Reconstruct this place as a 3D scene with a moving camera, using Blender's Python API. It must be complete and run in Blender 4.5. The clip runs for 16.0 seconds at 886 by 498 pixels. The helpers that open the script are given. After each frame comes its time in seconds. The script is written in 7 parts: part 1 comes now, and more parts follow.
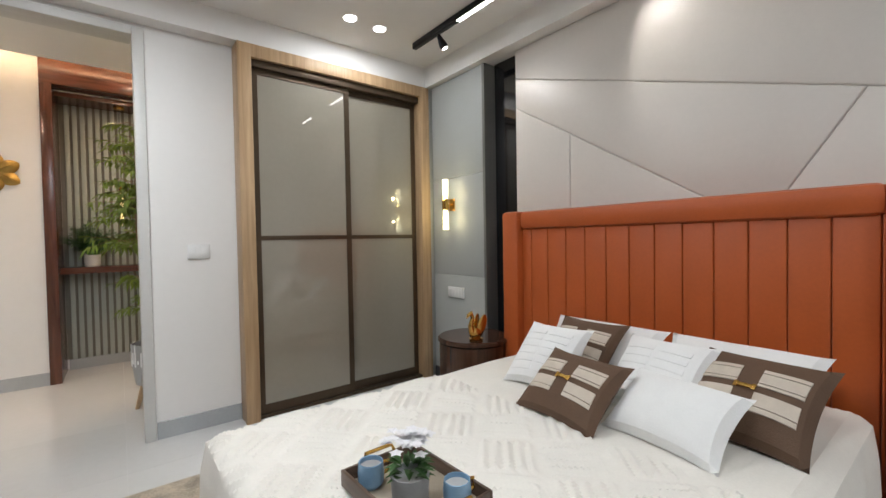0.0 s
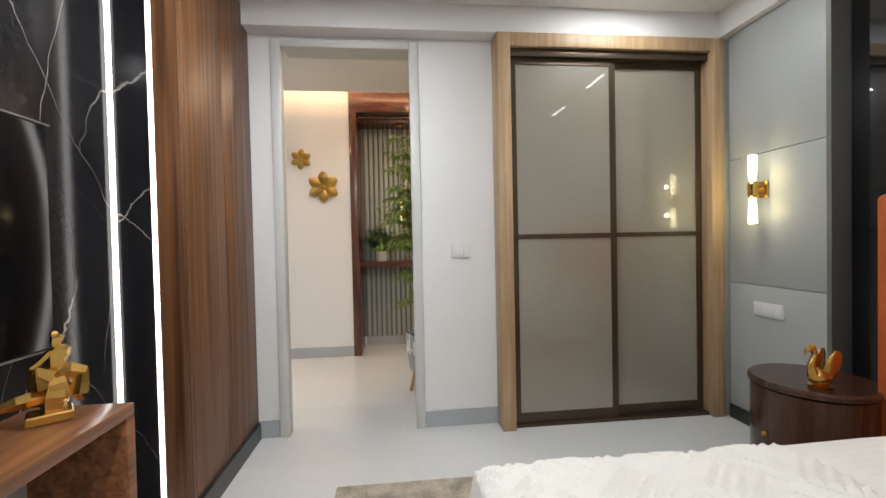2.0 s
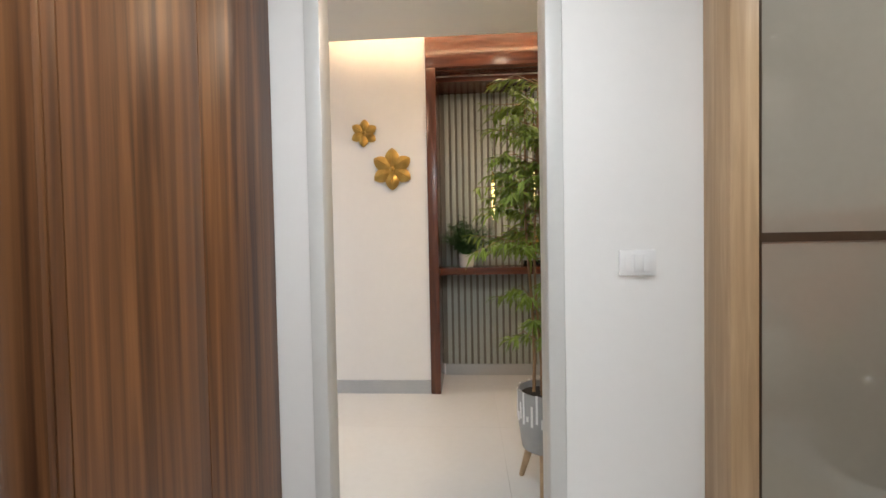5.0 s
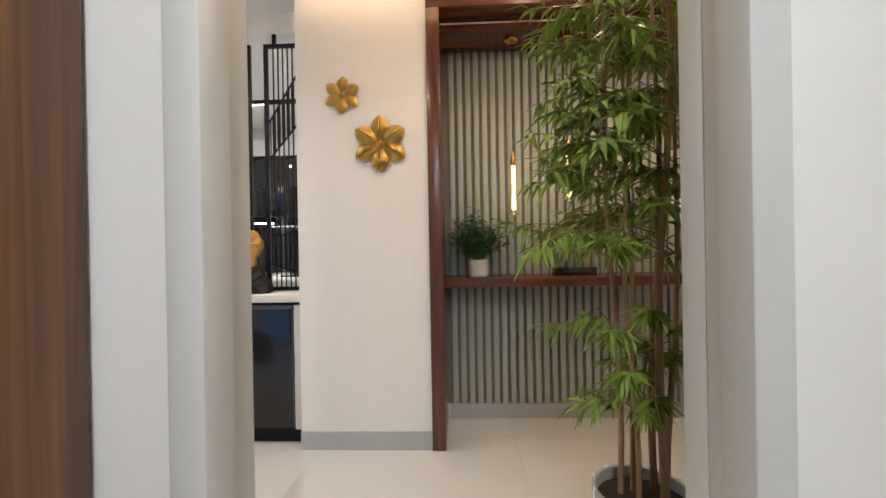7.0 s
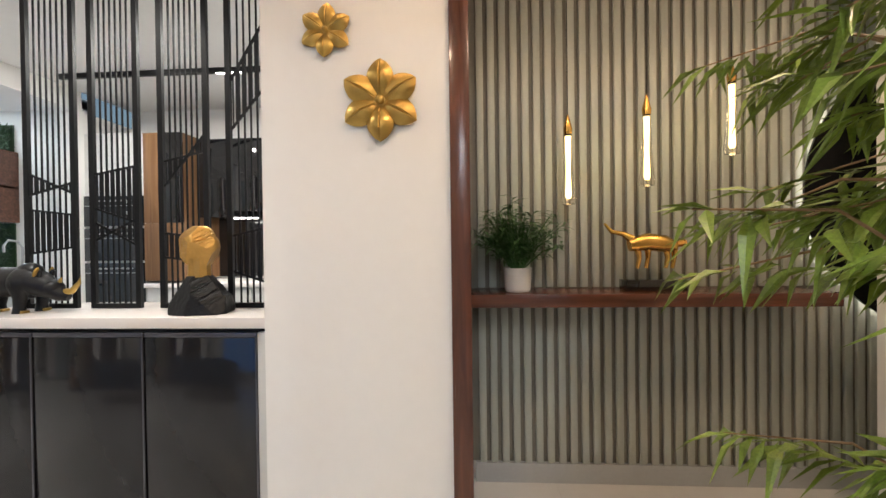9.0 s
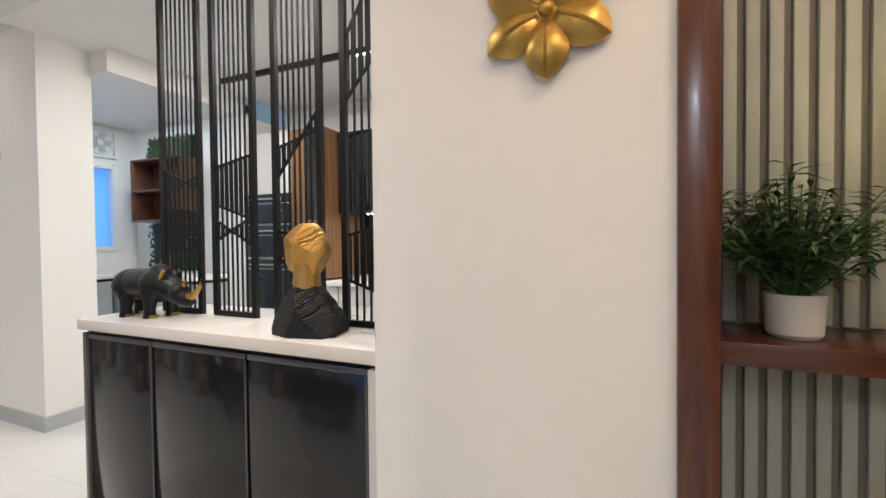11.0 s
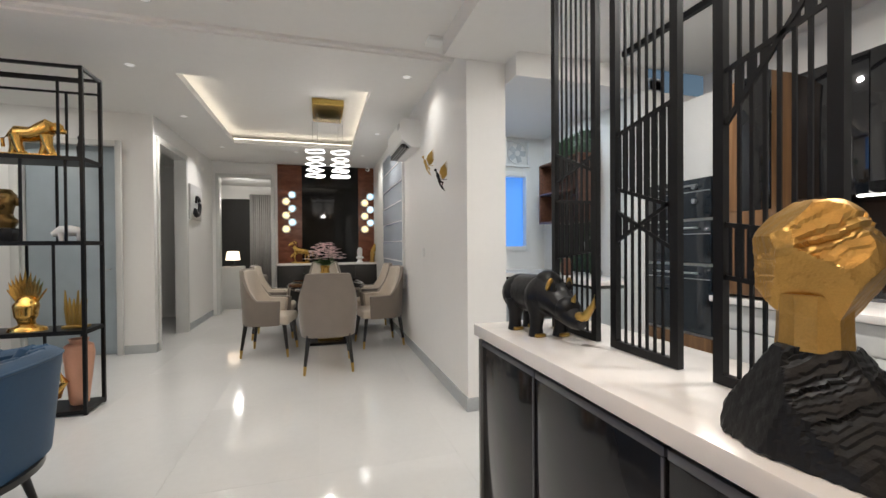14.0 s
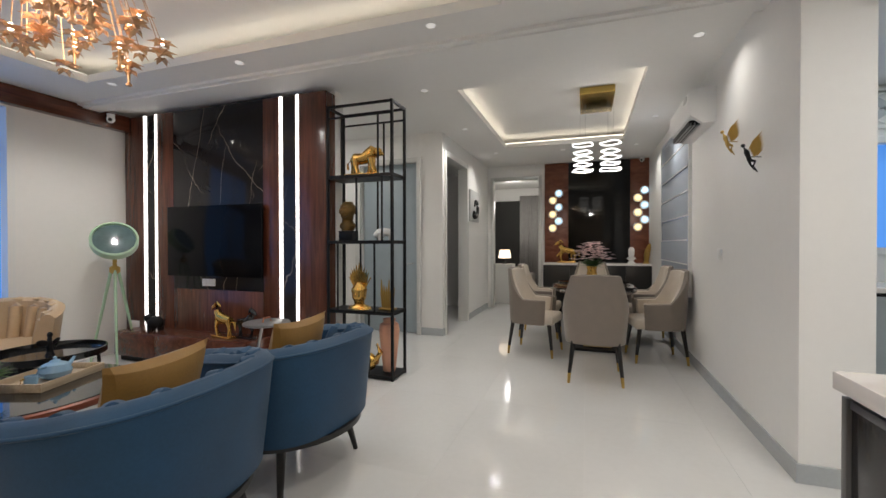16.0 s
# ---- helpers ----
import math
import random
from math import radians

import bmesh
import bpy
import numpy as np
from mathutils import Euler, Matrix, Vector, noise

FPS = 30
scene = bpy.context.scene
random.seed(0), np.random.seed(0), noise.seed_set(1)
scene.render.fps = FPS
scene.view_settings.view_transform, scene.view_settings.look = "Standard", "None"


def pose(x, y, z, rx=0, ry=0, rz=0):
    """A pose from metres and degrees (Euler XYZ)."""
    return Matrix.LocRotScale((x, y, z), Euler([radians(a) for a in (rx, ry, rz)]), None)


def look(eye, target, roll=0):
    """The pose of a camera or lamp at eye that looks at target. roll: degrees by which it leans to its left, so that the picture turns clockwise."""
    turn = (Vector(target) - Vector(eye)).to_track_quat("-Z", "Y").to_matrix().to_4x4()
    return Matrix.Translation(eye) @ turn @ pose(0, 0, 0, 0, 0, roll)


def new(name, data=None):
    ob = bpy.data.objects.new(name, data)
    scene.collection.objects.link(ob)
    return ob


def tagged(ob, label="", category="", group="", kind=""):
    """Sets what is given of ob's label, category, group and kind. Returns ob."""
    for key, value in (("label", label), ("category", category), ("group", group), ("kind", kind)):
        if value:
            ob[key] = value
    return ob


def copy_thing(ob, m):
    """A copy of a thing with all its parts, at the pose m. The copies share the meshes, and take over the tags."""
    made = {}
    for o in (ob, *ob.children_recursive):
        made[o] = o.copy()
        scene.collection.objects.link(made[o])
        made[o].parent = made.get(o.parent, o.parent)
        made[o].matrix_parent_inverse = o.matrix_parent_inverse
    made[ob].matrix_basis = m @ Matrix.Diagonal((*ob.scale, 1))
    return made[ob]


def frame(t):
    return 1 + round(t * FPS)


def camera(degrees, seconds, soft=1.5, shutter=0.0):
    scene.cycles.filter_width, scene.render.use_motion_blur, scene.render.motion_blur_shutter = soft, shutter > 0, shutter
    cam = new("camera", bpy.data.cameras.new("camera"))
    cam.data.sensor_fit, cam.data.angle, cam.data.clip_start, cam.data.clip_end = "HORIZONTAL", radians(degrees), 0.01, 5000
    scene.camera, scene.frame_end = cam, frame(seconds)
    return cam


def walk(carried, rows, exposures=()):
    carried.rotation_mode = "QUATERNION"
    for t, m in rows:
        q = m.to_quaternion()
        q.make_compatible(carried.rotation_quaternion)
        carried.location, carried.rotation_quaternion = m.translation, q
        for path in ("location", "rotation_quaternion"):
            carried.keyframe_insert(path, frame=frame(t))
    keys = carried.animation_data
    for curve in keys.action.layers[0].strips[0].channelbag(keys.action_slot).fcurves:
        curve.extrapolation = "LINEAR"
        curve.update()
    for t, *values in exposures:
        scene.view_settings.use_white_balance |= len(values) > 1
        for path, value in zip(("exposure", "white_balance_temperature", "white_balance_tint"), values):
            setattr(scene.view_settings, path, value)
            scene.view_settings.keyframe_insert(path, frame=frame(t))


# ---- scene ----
cam = camera(93.4, 16.0)
PATH = [
    (0, (0.348, 0.509, 1.207), (1.574, 2.089, 1.16), -1.0),
    (0.5, (0.348, 0.593, 1.204), (1.332, 2.333, 1.158), -1.0),
    (1, (0.363, 0.701, 1.204), (1.082, 2.567, 1.162), -1.2),
    (1.5, (0.372, 0.804, 1.206), (0.815, 2.754, 1.168), -1.2),
    (2, (0.356, 0.894, 1.221), (0.562, 2.883, 1.182), -1.2),
    (2.5, (0.315, 1.046, 1.223), (0.352, 3.045, 1.184), -1.2),
    (3, (0.268, 1.221, 1.231), (0.206, 3.219, 1.191), -1.1),
    (3.5, (0.232, 1.412, 1.233), (0.128, 3.409, 1.192), -1.1),
    (4, (0.215, 1.656, 1.25), (0.099, 3.652, 1.205), -1.0),
    (4.5, (0.197, 1.877, 1.253), (0.076, 3.873, 1.201), -1.1),
    (4.7, (0.183, 1.969, 1.254), (0.062, 3.964, 1.203), -1.1),
    (6.8, (0.035, 2.893, 1.195), (-0.049, 4.893, 1.187), -0.9),
    (7, (0.024, 2.986, 1.194), (-0.056, 4.986, 1.19), -1.0),
    (7.5, (0.008, 3.211, 1.199), (-0.061, 5.211, 1.198), -1.0),
    (8, (-0.025, 3.396, 1.2), (-0.086, 5.396, 1.196), -1.0),
    (8.2, (-0.043, 3.468, 1.202), (-0.091, 5.468, 1.201), -0.7),
    (10.3, (-0.164, 4.212, 1.264), (-0.658, 6.15, 1.21), -0.7),
    (10.5, (-0.191, 4.277, 1.261), (-0.762, 6.194, 1.22), -0.6),
    (11, (-0.276, 4.398, 1.262), (-1.049, 6.243, 1.221), -0.6),
    (11.5, (-0.359, 4.535, 1.265), (-1.374, 6.258, 1.229), -0.5),
    (12, (-0.433, 4.654, 1.258), (-1.686, 6.213, 1.23), -0.3),
    (12.5, (-0.506, 4.729, 1.266), (-1.976, 6.084, 1.232), -0.6),
    (13, (-0.637, 4.791, 1.256), (-2.295, 5.908, 1.226), -0.5),
    (13.5, (-0.763, 4.842, 1.253), (-2.572, 5.695, 1.225), -0.5),
    (14, (-0.858, 4.858, 1.262), (-2.775, 5.426, 1.243), -0.4),
    (14.5, (-0.952, 4.836, 1.269), (-2.934, 5.099, 1.249), -0.4),
    (15, (-1.029, 4.835, 1.264), (-3.028, 4.779, 1.246), -0.3),
    (15.5, (-1.079, 4.855, 1.265), (-3.045, 4.489, 1.247), -0.2),
    (16, (-1.123, 4.859, 1.265), (-3.015, 4.211, 1.247), -0.1),
]
EXPOSURES = [(0.0, 0.03), (1.0, -0.1), (2.0, 0.08), (3.0, 0.3), (4.5, 0.2), (7.0, 0.15), (8.0, 0.42), (10.3, 0.2), (11.2, 0.1), (12.2, -0.33), (13.2, -0.22), (14.5, -0.17), (16.0, -0.38)]
walk(cam, [(t, look(eye, target, roll)) for t, eye, target, roll in PATH], EXPOSURES)

# ---- world and light ----
world = bpy.data.worlds.new("world")
world.use_nodes = True
scene.world = world
wn = world.node_tree.nodes
sky = wn.new("ShaderNodeTexSky")
sky.sky_type, sky.sun_disc = "NISHITA", False
sky.sun_elevation, sky.sun_rotation = radians(12), radians(200)
wn["Background"].inputs[1].default_value = 0.08
world.node_tree.links.new(sky.outputs[0], wn["Background"].inputs[0])


def lamp(name, kind, loc, power, color=(1, 1, 1), size=0.1, target=None, size_y=None, angle=None, blend=0.6, spread=180):
    d = bpy.data.lights.new(name, kind)
    d.energy, d.color = power, color
    if kind == "AREA":
        d.size, d.spread = size, radians(spread)
        if size_y:
            d.shape, d.size_y = "RECTANGLE", size_y
        else:
            d.shape = "DISK"
    elif kind == "SPOT":
        d.spot_size, d.spot_blend, d.shadow_soft_size = radians(angle or 80), blend, size
    else:
        d.shadow_soft_size = size
    ob = new(name, d)
    ob.matrix_world = look(loc, target or (loc[0], loc[1] + 0.001, loc[2] - 1))
    return ob


WARM, NEUTRAL, COOL = (1, 0.80, 0.60), (1, 0.965, 0.91), (0.92, 0.96, 1.0)

# ---- materials ----


def mat(name, color, rough=0.5, metal=0.0, var=0.06, scale=6.0, bump=0.0, bump_scale=80.0, stretch=(1, 1, 1), coat=0.0,
        rough_var=0.05, sheen=0.0, per_object=0.0, spec=0.5):
    """Principled surface with two scales of colour variation and fine relief."""
    m = bpy.data.materials.new(name)
    m.use_nodes = True
    nt = m.node_tree
    n, l = nt.nodes, nt.links
    b = n["Principled BSDF"]
    b.inputs["Metallic"].default_value = metal
    b.inputs["Coat Weight"].default_value = coat
    b.inputs["Coat Roughness"].default_value = 0.06
    b.inputs["Sheen Weight"].default_value = sheen
    b.inputs["Specular IOR Level"].default_value = spec
    tc = n.new("ShaderNodeTexCoord")
    mp = n.new("ShaderNodeMapping")
    mp.inputs["Scale"].default_value = stretch
    l.new(tc.outputs["Object"], mp.inputs[0])
    big = n.new("ShaderNodeTexNoise")
    big.inputs["Scale"].default_value, big.inputs["Detail"].default_value = scale, 3
    fine = n.new("ShaderNodeTexNoise")
    fine.inputs["Scale"].default_value, fine.inputs["Detail"].default_value = scale * 14, 4
    l.new(mp.outputs[0], big.inputs[0]), l.new(mp.outputs[0], fine.inputs[0])
    mix = n.new("ShaderNodeMix")
    mix.inputs[0].default_value = 0.4
    l.new(big.outputs[0], mix.inputs[2]), l.new(fine.outputs[0], mix.inputs[3])
    ramp = n.new("ShaderNodeMapRange")
    ramp.inputs[1].default_value, ramp.inputs[2].default_value = 0.3, 0.7
    ramp.inputs[3].default_value, ramp.inputs[4].default_value = 1 - var, 1 + var
    l.new(mix.outputs[0], ramp.inputs[0])
    value = ramp.outputs[0]
    if per_object:
        oi = n.new("ShaderNodeObjectInfo")
        pr = n.new("ShaderNodeMapRange")
        pr.inputs[3].default_value, pr.inputs[4].default_value = 1 - per_object, 1 + per_object
        l.new(oi.outputs["Random"], pr.inputs[0])
        mu = n.new("ShaderNodeMath")
        mu.operation = "MULTIPLY"
        l.new(value, mu.inputs[0]), l.new(pr.outputs[0], mu.inputs[1])
        value = mu.outputs[0]
    sc = n.new("ShaderNodeVectorMath")
    sc.operation = "SCALE"
    sc.inputs[0].default_value = color
    l.new(value, sc.inputs["Scale"])
    l.new(sc.outputs[0], b.inputs["Base Color"])
    rr = n.new("ShaderNodeMapRange")
    rr.inputs[3].default_value, rr.inputs[4].default_value = max(0.0, rough - rough_var), min(1.0, rough + rough_var)
    l.new(big.outputs[0], rr.inputs[0])
    l.new(rr.outputs[0], b.inputs["Roughness"])
    if bump:
        bn = n.new("ShaderNodeTexNoise")
        bn.inputs["Scale"].default_value, bn.inputs["Detail"].default_value = bump_scale, 3
        l.new(mp.outputs[0], bn.inputs[0])
        bu = n.new("ShaderNodeBump")
        bu.inputs["Strength"].default_value, bu.inputs["Distance"].default_value = bump, 0.004
        l.new(bn.outputs[0], bu.inputs["Height"])
        l.new(bu.outputs[0], b.inputs["Normal"])
    return m


def wood(name, dark, light, scale=3.0, rough=0.35, stretch=(8, 8, 0.35), coat=0.0, per_object=0.1, contrast=(0.3, 0.7)):
    """Wood whose grain runs along the axis that stretch leaves long."""
    m = mat(name, (1, 1, 1), rough, 0, 0.08, scale, 0.06, 60, stretch, coat, per_object=per_object)
    nt = m.node_tree
    n, l = nt.nodes, nt.links
    b = n["Principled BSDF"]
    mp = next(x for x in n if x.type == "MAPPING")
    wv = n.new("ShaderNodeTexNoise")
    wv.inputs["Scale"].default_value, wv.inputs["Detail"].default_value = scale * 1.6, 6
    wv.inputs["Distortion"].default_value = 0.7
    l.new(mp.outputs[0], wv.inputs[0])
    cr = n.new("ShaderNodeValToRGB")
    cr.color_ramp.elements[0].color, cr.color_ramp.elements[1].color = (*dark, 1), (*light, 1)
    cr.color_ramp.elements[0].position, cr.color_ramp.elements[1].position = contrast
    l.new(wv.outputs[0], cr.inputs[0])
    sc = next(x for x in n if x.type == "VECT_MATH")
    l.new(cr.outputs[0], sc.inputs[0])
    return m


def glow(name, color, strength):
    m = bpy.data.materials.new(name)
    m.use_nodes = True
    b = m.node_tree.nodes["Principled BSDF"]
    b.inputs["Base Color"].default_value = (*color, 1)
    b.inputs["Emission Color"].default_value = (*color, 1)
    b.inputs["Emission Strength"].default_value = strength
    return m


def glass(name, color=(1, 1, 1), rough=0.0, ior=1.45):
    m = bpy.data.materials.new(name)
    m.use_nodes = True
    b = m.node_tree.nodes["Principled BSDF"]
    b.inputs["Base Color"].default_value = (*color, 1)
    b.inputs["Transmission Weight"].default_value = 1
    b.inputs["Roughness"].default_value, b.inputs["IOR"].default_value = rough, ior
    return m


def marble(name, base, vein, scale=1.1, rough=0.06, width=0.012, cover=0.5):
    """Polished stone with long thin slanting veins in three families, broken here and there."""
    m = mat(name, base, rough, 0, 0.25, 3.0, rough_var=0.02, spec=0.3)
    nt = m.node_tree
    n, l = nt.nodes, nt.links
    b = n["Principled BSDF"]
    tc = next(x for x in n if x.type == "TEX_COORD")

    def math_node(op, a, c):
        q = n.new("ShaderNodeMath")
        q.operation = op
        for k, v in enumerate((a, c)):
            if isinstance(v, (int, float)):
                q.inputs[k].default_value = v
            else:
                l.new(v, q.inputs[k])
        return q.outputs[0]

    warp = n.new("ShaderNodeTexNoise")
    warp.inputs["Scale"].default_value, warp.inputs["Detail"].default_value = 1.3, 6
    l.new(tc.outputs["Object"], warp.inputs[0])
    total = None
    for k, (normal, pitch, wide) in enumerate((((0.35, 1.0, -0.42), 0.85, 1.0), ((0.5, 0.75, 0.62), 0.62, 0.45), ((0.3, 0.95, -0.20), 0.41, 0.3))):
        dot = n.new("ShaderNodeVectorMath")
        dot.operation = "DOT_PRODUCT"
        dot.inputs[1].default_value = normal
        l.new(tc.outputs["Object"], dot.inputs[0])
        u = math_node("ADD", math_node("MULTIPLY", dot.outputs["Value"], scale / pitch), math_node("MULTIPLY", warp.outputs[0], 0.9 - 0.2 * k))
        d = math_node("ABSOLUTE", math_node("SUBTRACT", math_node("FRACT", u, 0), 0.5), 0)
        mr = n.new("ShaderNodeMapRange")
        mr.inputs[1].default_value, mr.inputs[2].default_value = 0.0, width * wide / pitch
        mr.inputs[3].default_value, mr.inputs[4].default_value = 1.0, 0.0
        l.new(d, mr.inputs[0])
        br = n.new("ShaderNodeTexNoise")
        br.noise_dimensions = "4D"
        br.inputs["Scale"].default_value, br.inputs["W"].default_value = 1.6, k * 3.1
        l.new(tc.outputs["Object"], br.inputs["Vector"])
        mb = n.new("ShaderNodeMapRange")
        mb.inputs[1].default_value, mb.inputs[2].default_value = cover, cover + 0.16
        l.new(br.outputs[0], mb.inputs[0])
        line = math_node("MULTIPLY", mr.outputs[0], mb.outputs[0])
        total = line if total is None else math_node("MAXIMUM", total, line)
    old = b.inputs["Base Color"].links[0].from_socket
    mx = n.new("ShaderNodeMix")
    mx.data_type = "RGBA"
    l.new(total, mx.inputs[0]), l.new(old, mx.inputs[6])
    mx.inputs[7].default_value = (*vein, 1)
    l.new(mx.outputs[2], b.inputs["Base Color"])
    return m


M_PAINT = mat("white_wall_paint", (0.80, 0.79, 0.77), 0.55, var=0.02, scale=1.5, bump=0.05, bump_scale=220)
M_CEIL = mat("ceiling_paint", (0.80, 0.79, 0.77), 0.6, var=0.02, scale=1.2, bump=0.03, bump_scale=200)
M_FLOOR = mat("polished_tile", (0.62, 0.62, 0.61), 0.09, var=0.035, scale=1.6, rough_var=0.03, per_object=0.02)
M_GROUT = mat("tile_grout", (0.60, 0.60, 0.59), 0.5)
M_SKIRT = mat("grey_skirting_tile", (0.42, 0.44, 0.45), 0.25, var=0.06, scale=4)
M_SKIRT_DARK = mat("dark_skirting", (0.03, 0.032, 0.035), 0.3, var=0.1)
M_FRAME = mat("grey_door_frame", (0.62, 0.62, 0.60), 0.4, var=0.03, scale=3)
M_TEAK = wood("striped_teak", (0.058, 0.021, 0.008), (0.235, 0.10, 0.036), 2.2, 0.42, (9, 9, 0.22), 0.0, 0.08)
M_MAHOG = wood("dark_mahogany", (0.055, 0.016, 0.009), (0.13, 0.042, 0.022), 2.5, 0.25, (6, 6, 0.5), 0.2, 0.05)
M_MAHOG_H = wood("dark_mahogany_lying", (0.06, 0.018, 0.010), (0.14, 0.046, 0.024), 2.5, 0.25, (0.5, 6, 6), 0.2, 0.05)
M_OAK = wood("light_oak", (0.36, 0.23, 0.12), (0.52, 0.36, 0.21), 2.5, 0.4, (8, 8, 0.4), 0, 0.03)
M_BRONZE = mat("brown_bronze_profile", (0.10, 0.072, 0.048), 0.36, 0.7, 0.06, 5)
M_BLACK = mat("black_metal", (0.006, 0.006, 0.007), 0.4, 0.0, 0.1, 6, spec=0.25)
M_BLACKGLOSS = mat("black_gloss", (0.008, 0.008, 0.009), 0.04, 0, 0.05, 4, coat=0.5)
M_GOLD = mat("polished_gold", (0.72, 0.44, 0.12), 0.25, 1.0, 0.08, 8, 0.05, 60)
M_GOLDMATT = mat("matt_gold", (0.46, 0.30, 0.085), 0.36, 0.9, 0.12, 9, 0.1, 60)
M_BLACKSTONE = marble("black_marble", (0.016, 0.015, 0.017), (0.42, 0.37, 0.32), 1.0, 0.13, 0.0055, 0.41)
M_WHITEPLASTIC = mat("white_plastic", (0.78, 0.78, 0.77), 0.3, var=0.02)
M_WHITESTONE = mat("white_quartz_top", (0.82, 0.78, 0.75), 0.18, var=0.02, scale=20)
M_LED = glow("led_strip_white", (1, 0.95, 0.90), 3.6)
M_LEDWARM = glow("led_strip_warm", (1, 0.90, 0.74), 5.0)
M_LEDLOBBY = glow("led_strip_amber", (1, 0.68, 0.40), 36)
M_SPOTLENS = glow("dim_spot_lens", (0.9, 0.88, 0.84), 0.7)
M_DOWNLIGHT = glow("downlight_diffuser", (1, 0.97, 0.92), 9)
M_SCREEN = mat("switched_off_screen", (0.004, 0.004, 0.005), 0.10, 0, 0.05, 4, spec=0.10)

# ---- mesh helpers ----


def box(bm, x0, x1, y0, y1, z0, z1, bev=0.0, seg=2):
    vs = [bm.verts.new(p) for p in ((x0, y0, z0), (x1, y0, z0), (x1, y1, z0), (x0, y1, z0), (x0, y0, z1), (x1, y0, z1), (x1, y1, z1), (x0, y1, z1))]
    fs = [bm.faces.new([vs[i] for i in q]) for q in ((3, 2, 1, 0), (4, 5, 6, 7), (0, 1, 5, 4), (1, 2, 6, 5), (2, 3, 7, 6), (3, 0, 4, 7))]
    if bev:
        es = list({e for f in fs for e in f.edges})
        bmesh.ops.bevel(bm, geom=es, offset=bev, segments=seg, affect="EDGES", profile=0.5)
    return bm


def boxes(*rows, bev=0.0):
    bm = bmesh.new()
    for r in rows:
        box(bm, *r, bev=bev)
    return bm


def lathe(bm, profile, n=32, cx=0.0, cy=0.0, caps=True):
    """Turned body from (radius, height) pairs, bottom to top."""
    rings = []
    for r, z in profile:
        rings.append([bm.verts.new((cx + r * math.cos(2 * math.pi * i / n), cy + r * math.sin(2 * math.pi * i / n), z)) for i in range(n)])
    for a, b in zip(rings, rings[1:]):
        for i in range(n):
            bm.faces.new((a[i], a[(i + 1) % n], b[(i + 1) % n], b[i]))
    if caps:
        bm.faces.new(rings[0][::-1])
        bm.faces.new(rings[-1])
    return bm


def tube(bm, pts, rad, n=8):
    """A round bar along points; rad is one radius or one per point."""
    pts, n = [Vector(p) for p in pts], n if n < 6 else max(n, 14)
    rads = rad if isinstance(rad, (list, tuple)) else [rad] * len(pts)
    rings = []
    for i, p in enumerate(pts):
        d = (pts[min(i + 1, len(pts) - 1)] - pts[max(i - 1, 0)]).normalized()
        u = d.cross(Vector((0, 0, 1)) if abs(d.z) < 0.9 else Vector((1, 0, 0))).normalized()
        v = d.cross(u)
        rings.append([bm.verts.new(p + rads[i] * (math.cos(2 * math.pi * k / n) * u + math.sin(2 * math.pi * k / n) * v)) for k in range(n)])
    for a, b in zip(rings, rings[1:]):
        for k in range(n):
            bm.faces.new((a[k], a[(k + 1) % n], b[(k + 1) % n], b[k]))
    bm.faces.new(rings[0][::-1])
    bm.faces.new(rings[-1])
    return bm


def blob(bm, c, r, m=None, u=14, v=10):
    """An ellipsoid lump."""
    mm = Matrix.Translation(c) @ (m or Matrix()) @ Matrix.Diagonal((*r, 1))
    bmesh.ops.create_uvsphere(bm, u_segments=u, v_segments=v, radius=1, matrix=mm)
    return bm


def finish(bm, name, smooth=True):
    bmesh.ops.recalc_face_normals(bm, faces=bm.faces)
    me = bpy.data.meshes.new(name)
    bm.to_mesh(me)
    bm.free()
    if smooth:
        me.polygons.foreach_set("use_smooth", [True] * len(me.polygons))
        me.set_sharp_from_angle(angle=radians(28))
    return me


def part(name, bm, material, parent, label="", smooth=True):
    ob = new(name, finish(bm, name, smooth))
    ob.data.materials.append(material)
    ob.parent = parent
    return tagged(ob, label) if label else ob


def thing(name, label, category, loc=(0, 0, 0), rz=0.0, group=""):
    ob = new(name)
    ob.empty_display_size = 0.05
    ob.matrix_world = pose(*loc, 0, 0, rz)
    return tagged(ob, label, category, group)


def solid(name, bm, material, label, category, group="", loc=(0, 0, 0), rz=0.0):
    ob = new(name, finish(bm, name))
    ob.data.materials.append(material)
    ob.matrix_world = pose(*loc, 0, 0, rz)
    return tagged(ob, label, category, group)


def structure(name, bm, material, label=""):
    ob = new(name, finish(bm, name))
    ob.data.materials.append(material)
    return tagged(ob, label, "", "", "structure")


def skin(ob, thickness=0.0, subsurf=0, bevel=0.0):
    if bevel:
        m = ob.modifiers.new("bevel", "BEVEL")
        m.width, m.segments, m.limit_method = bevel, 2, "ANGLE"
    if subsurf:
        m = ob.modifiers.new("smooth", "SUBSURF")
        m.levels = m.render_levels = subsurf
    return ob


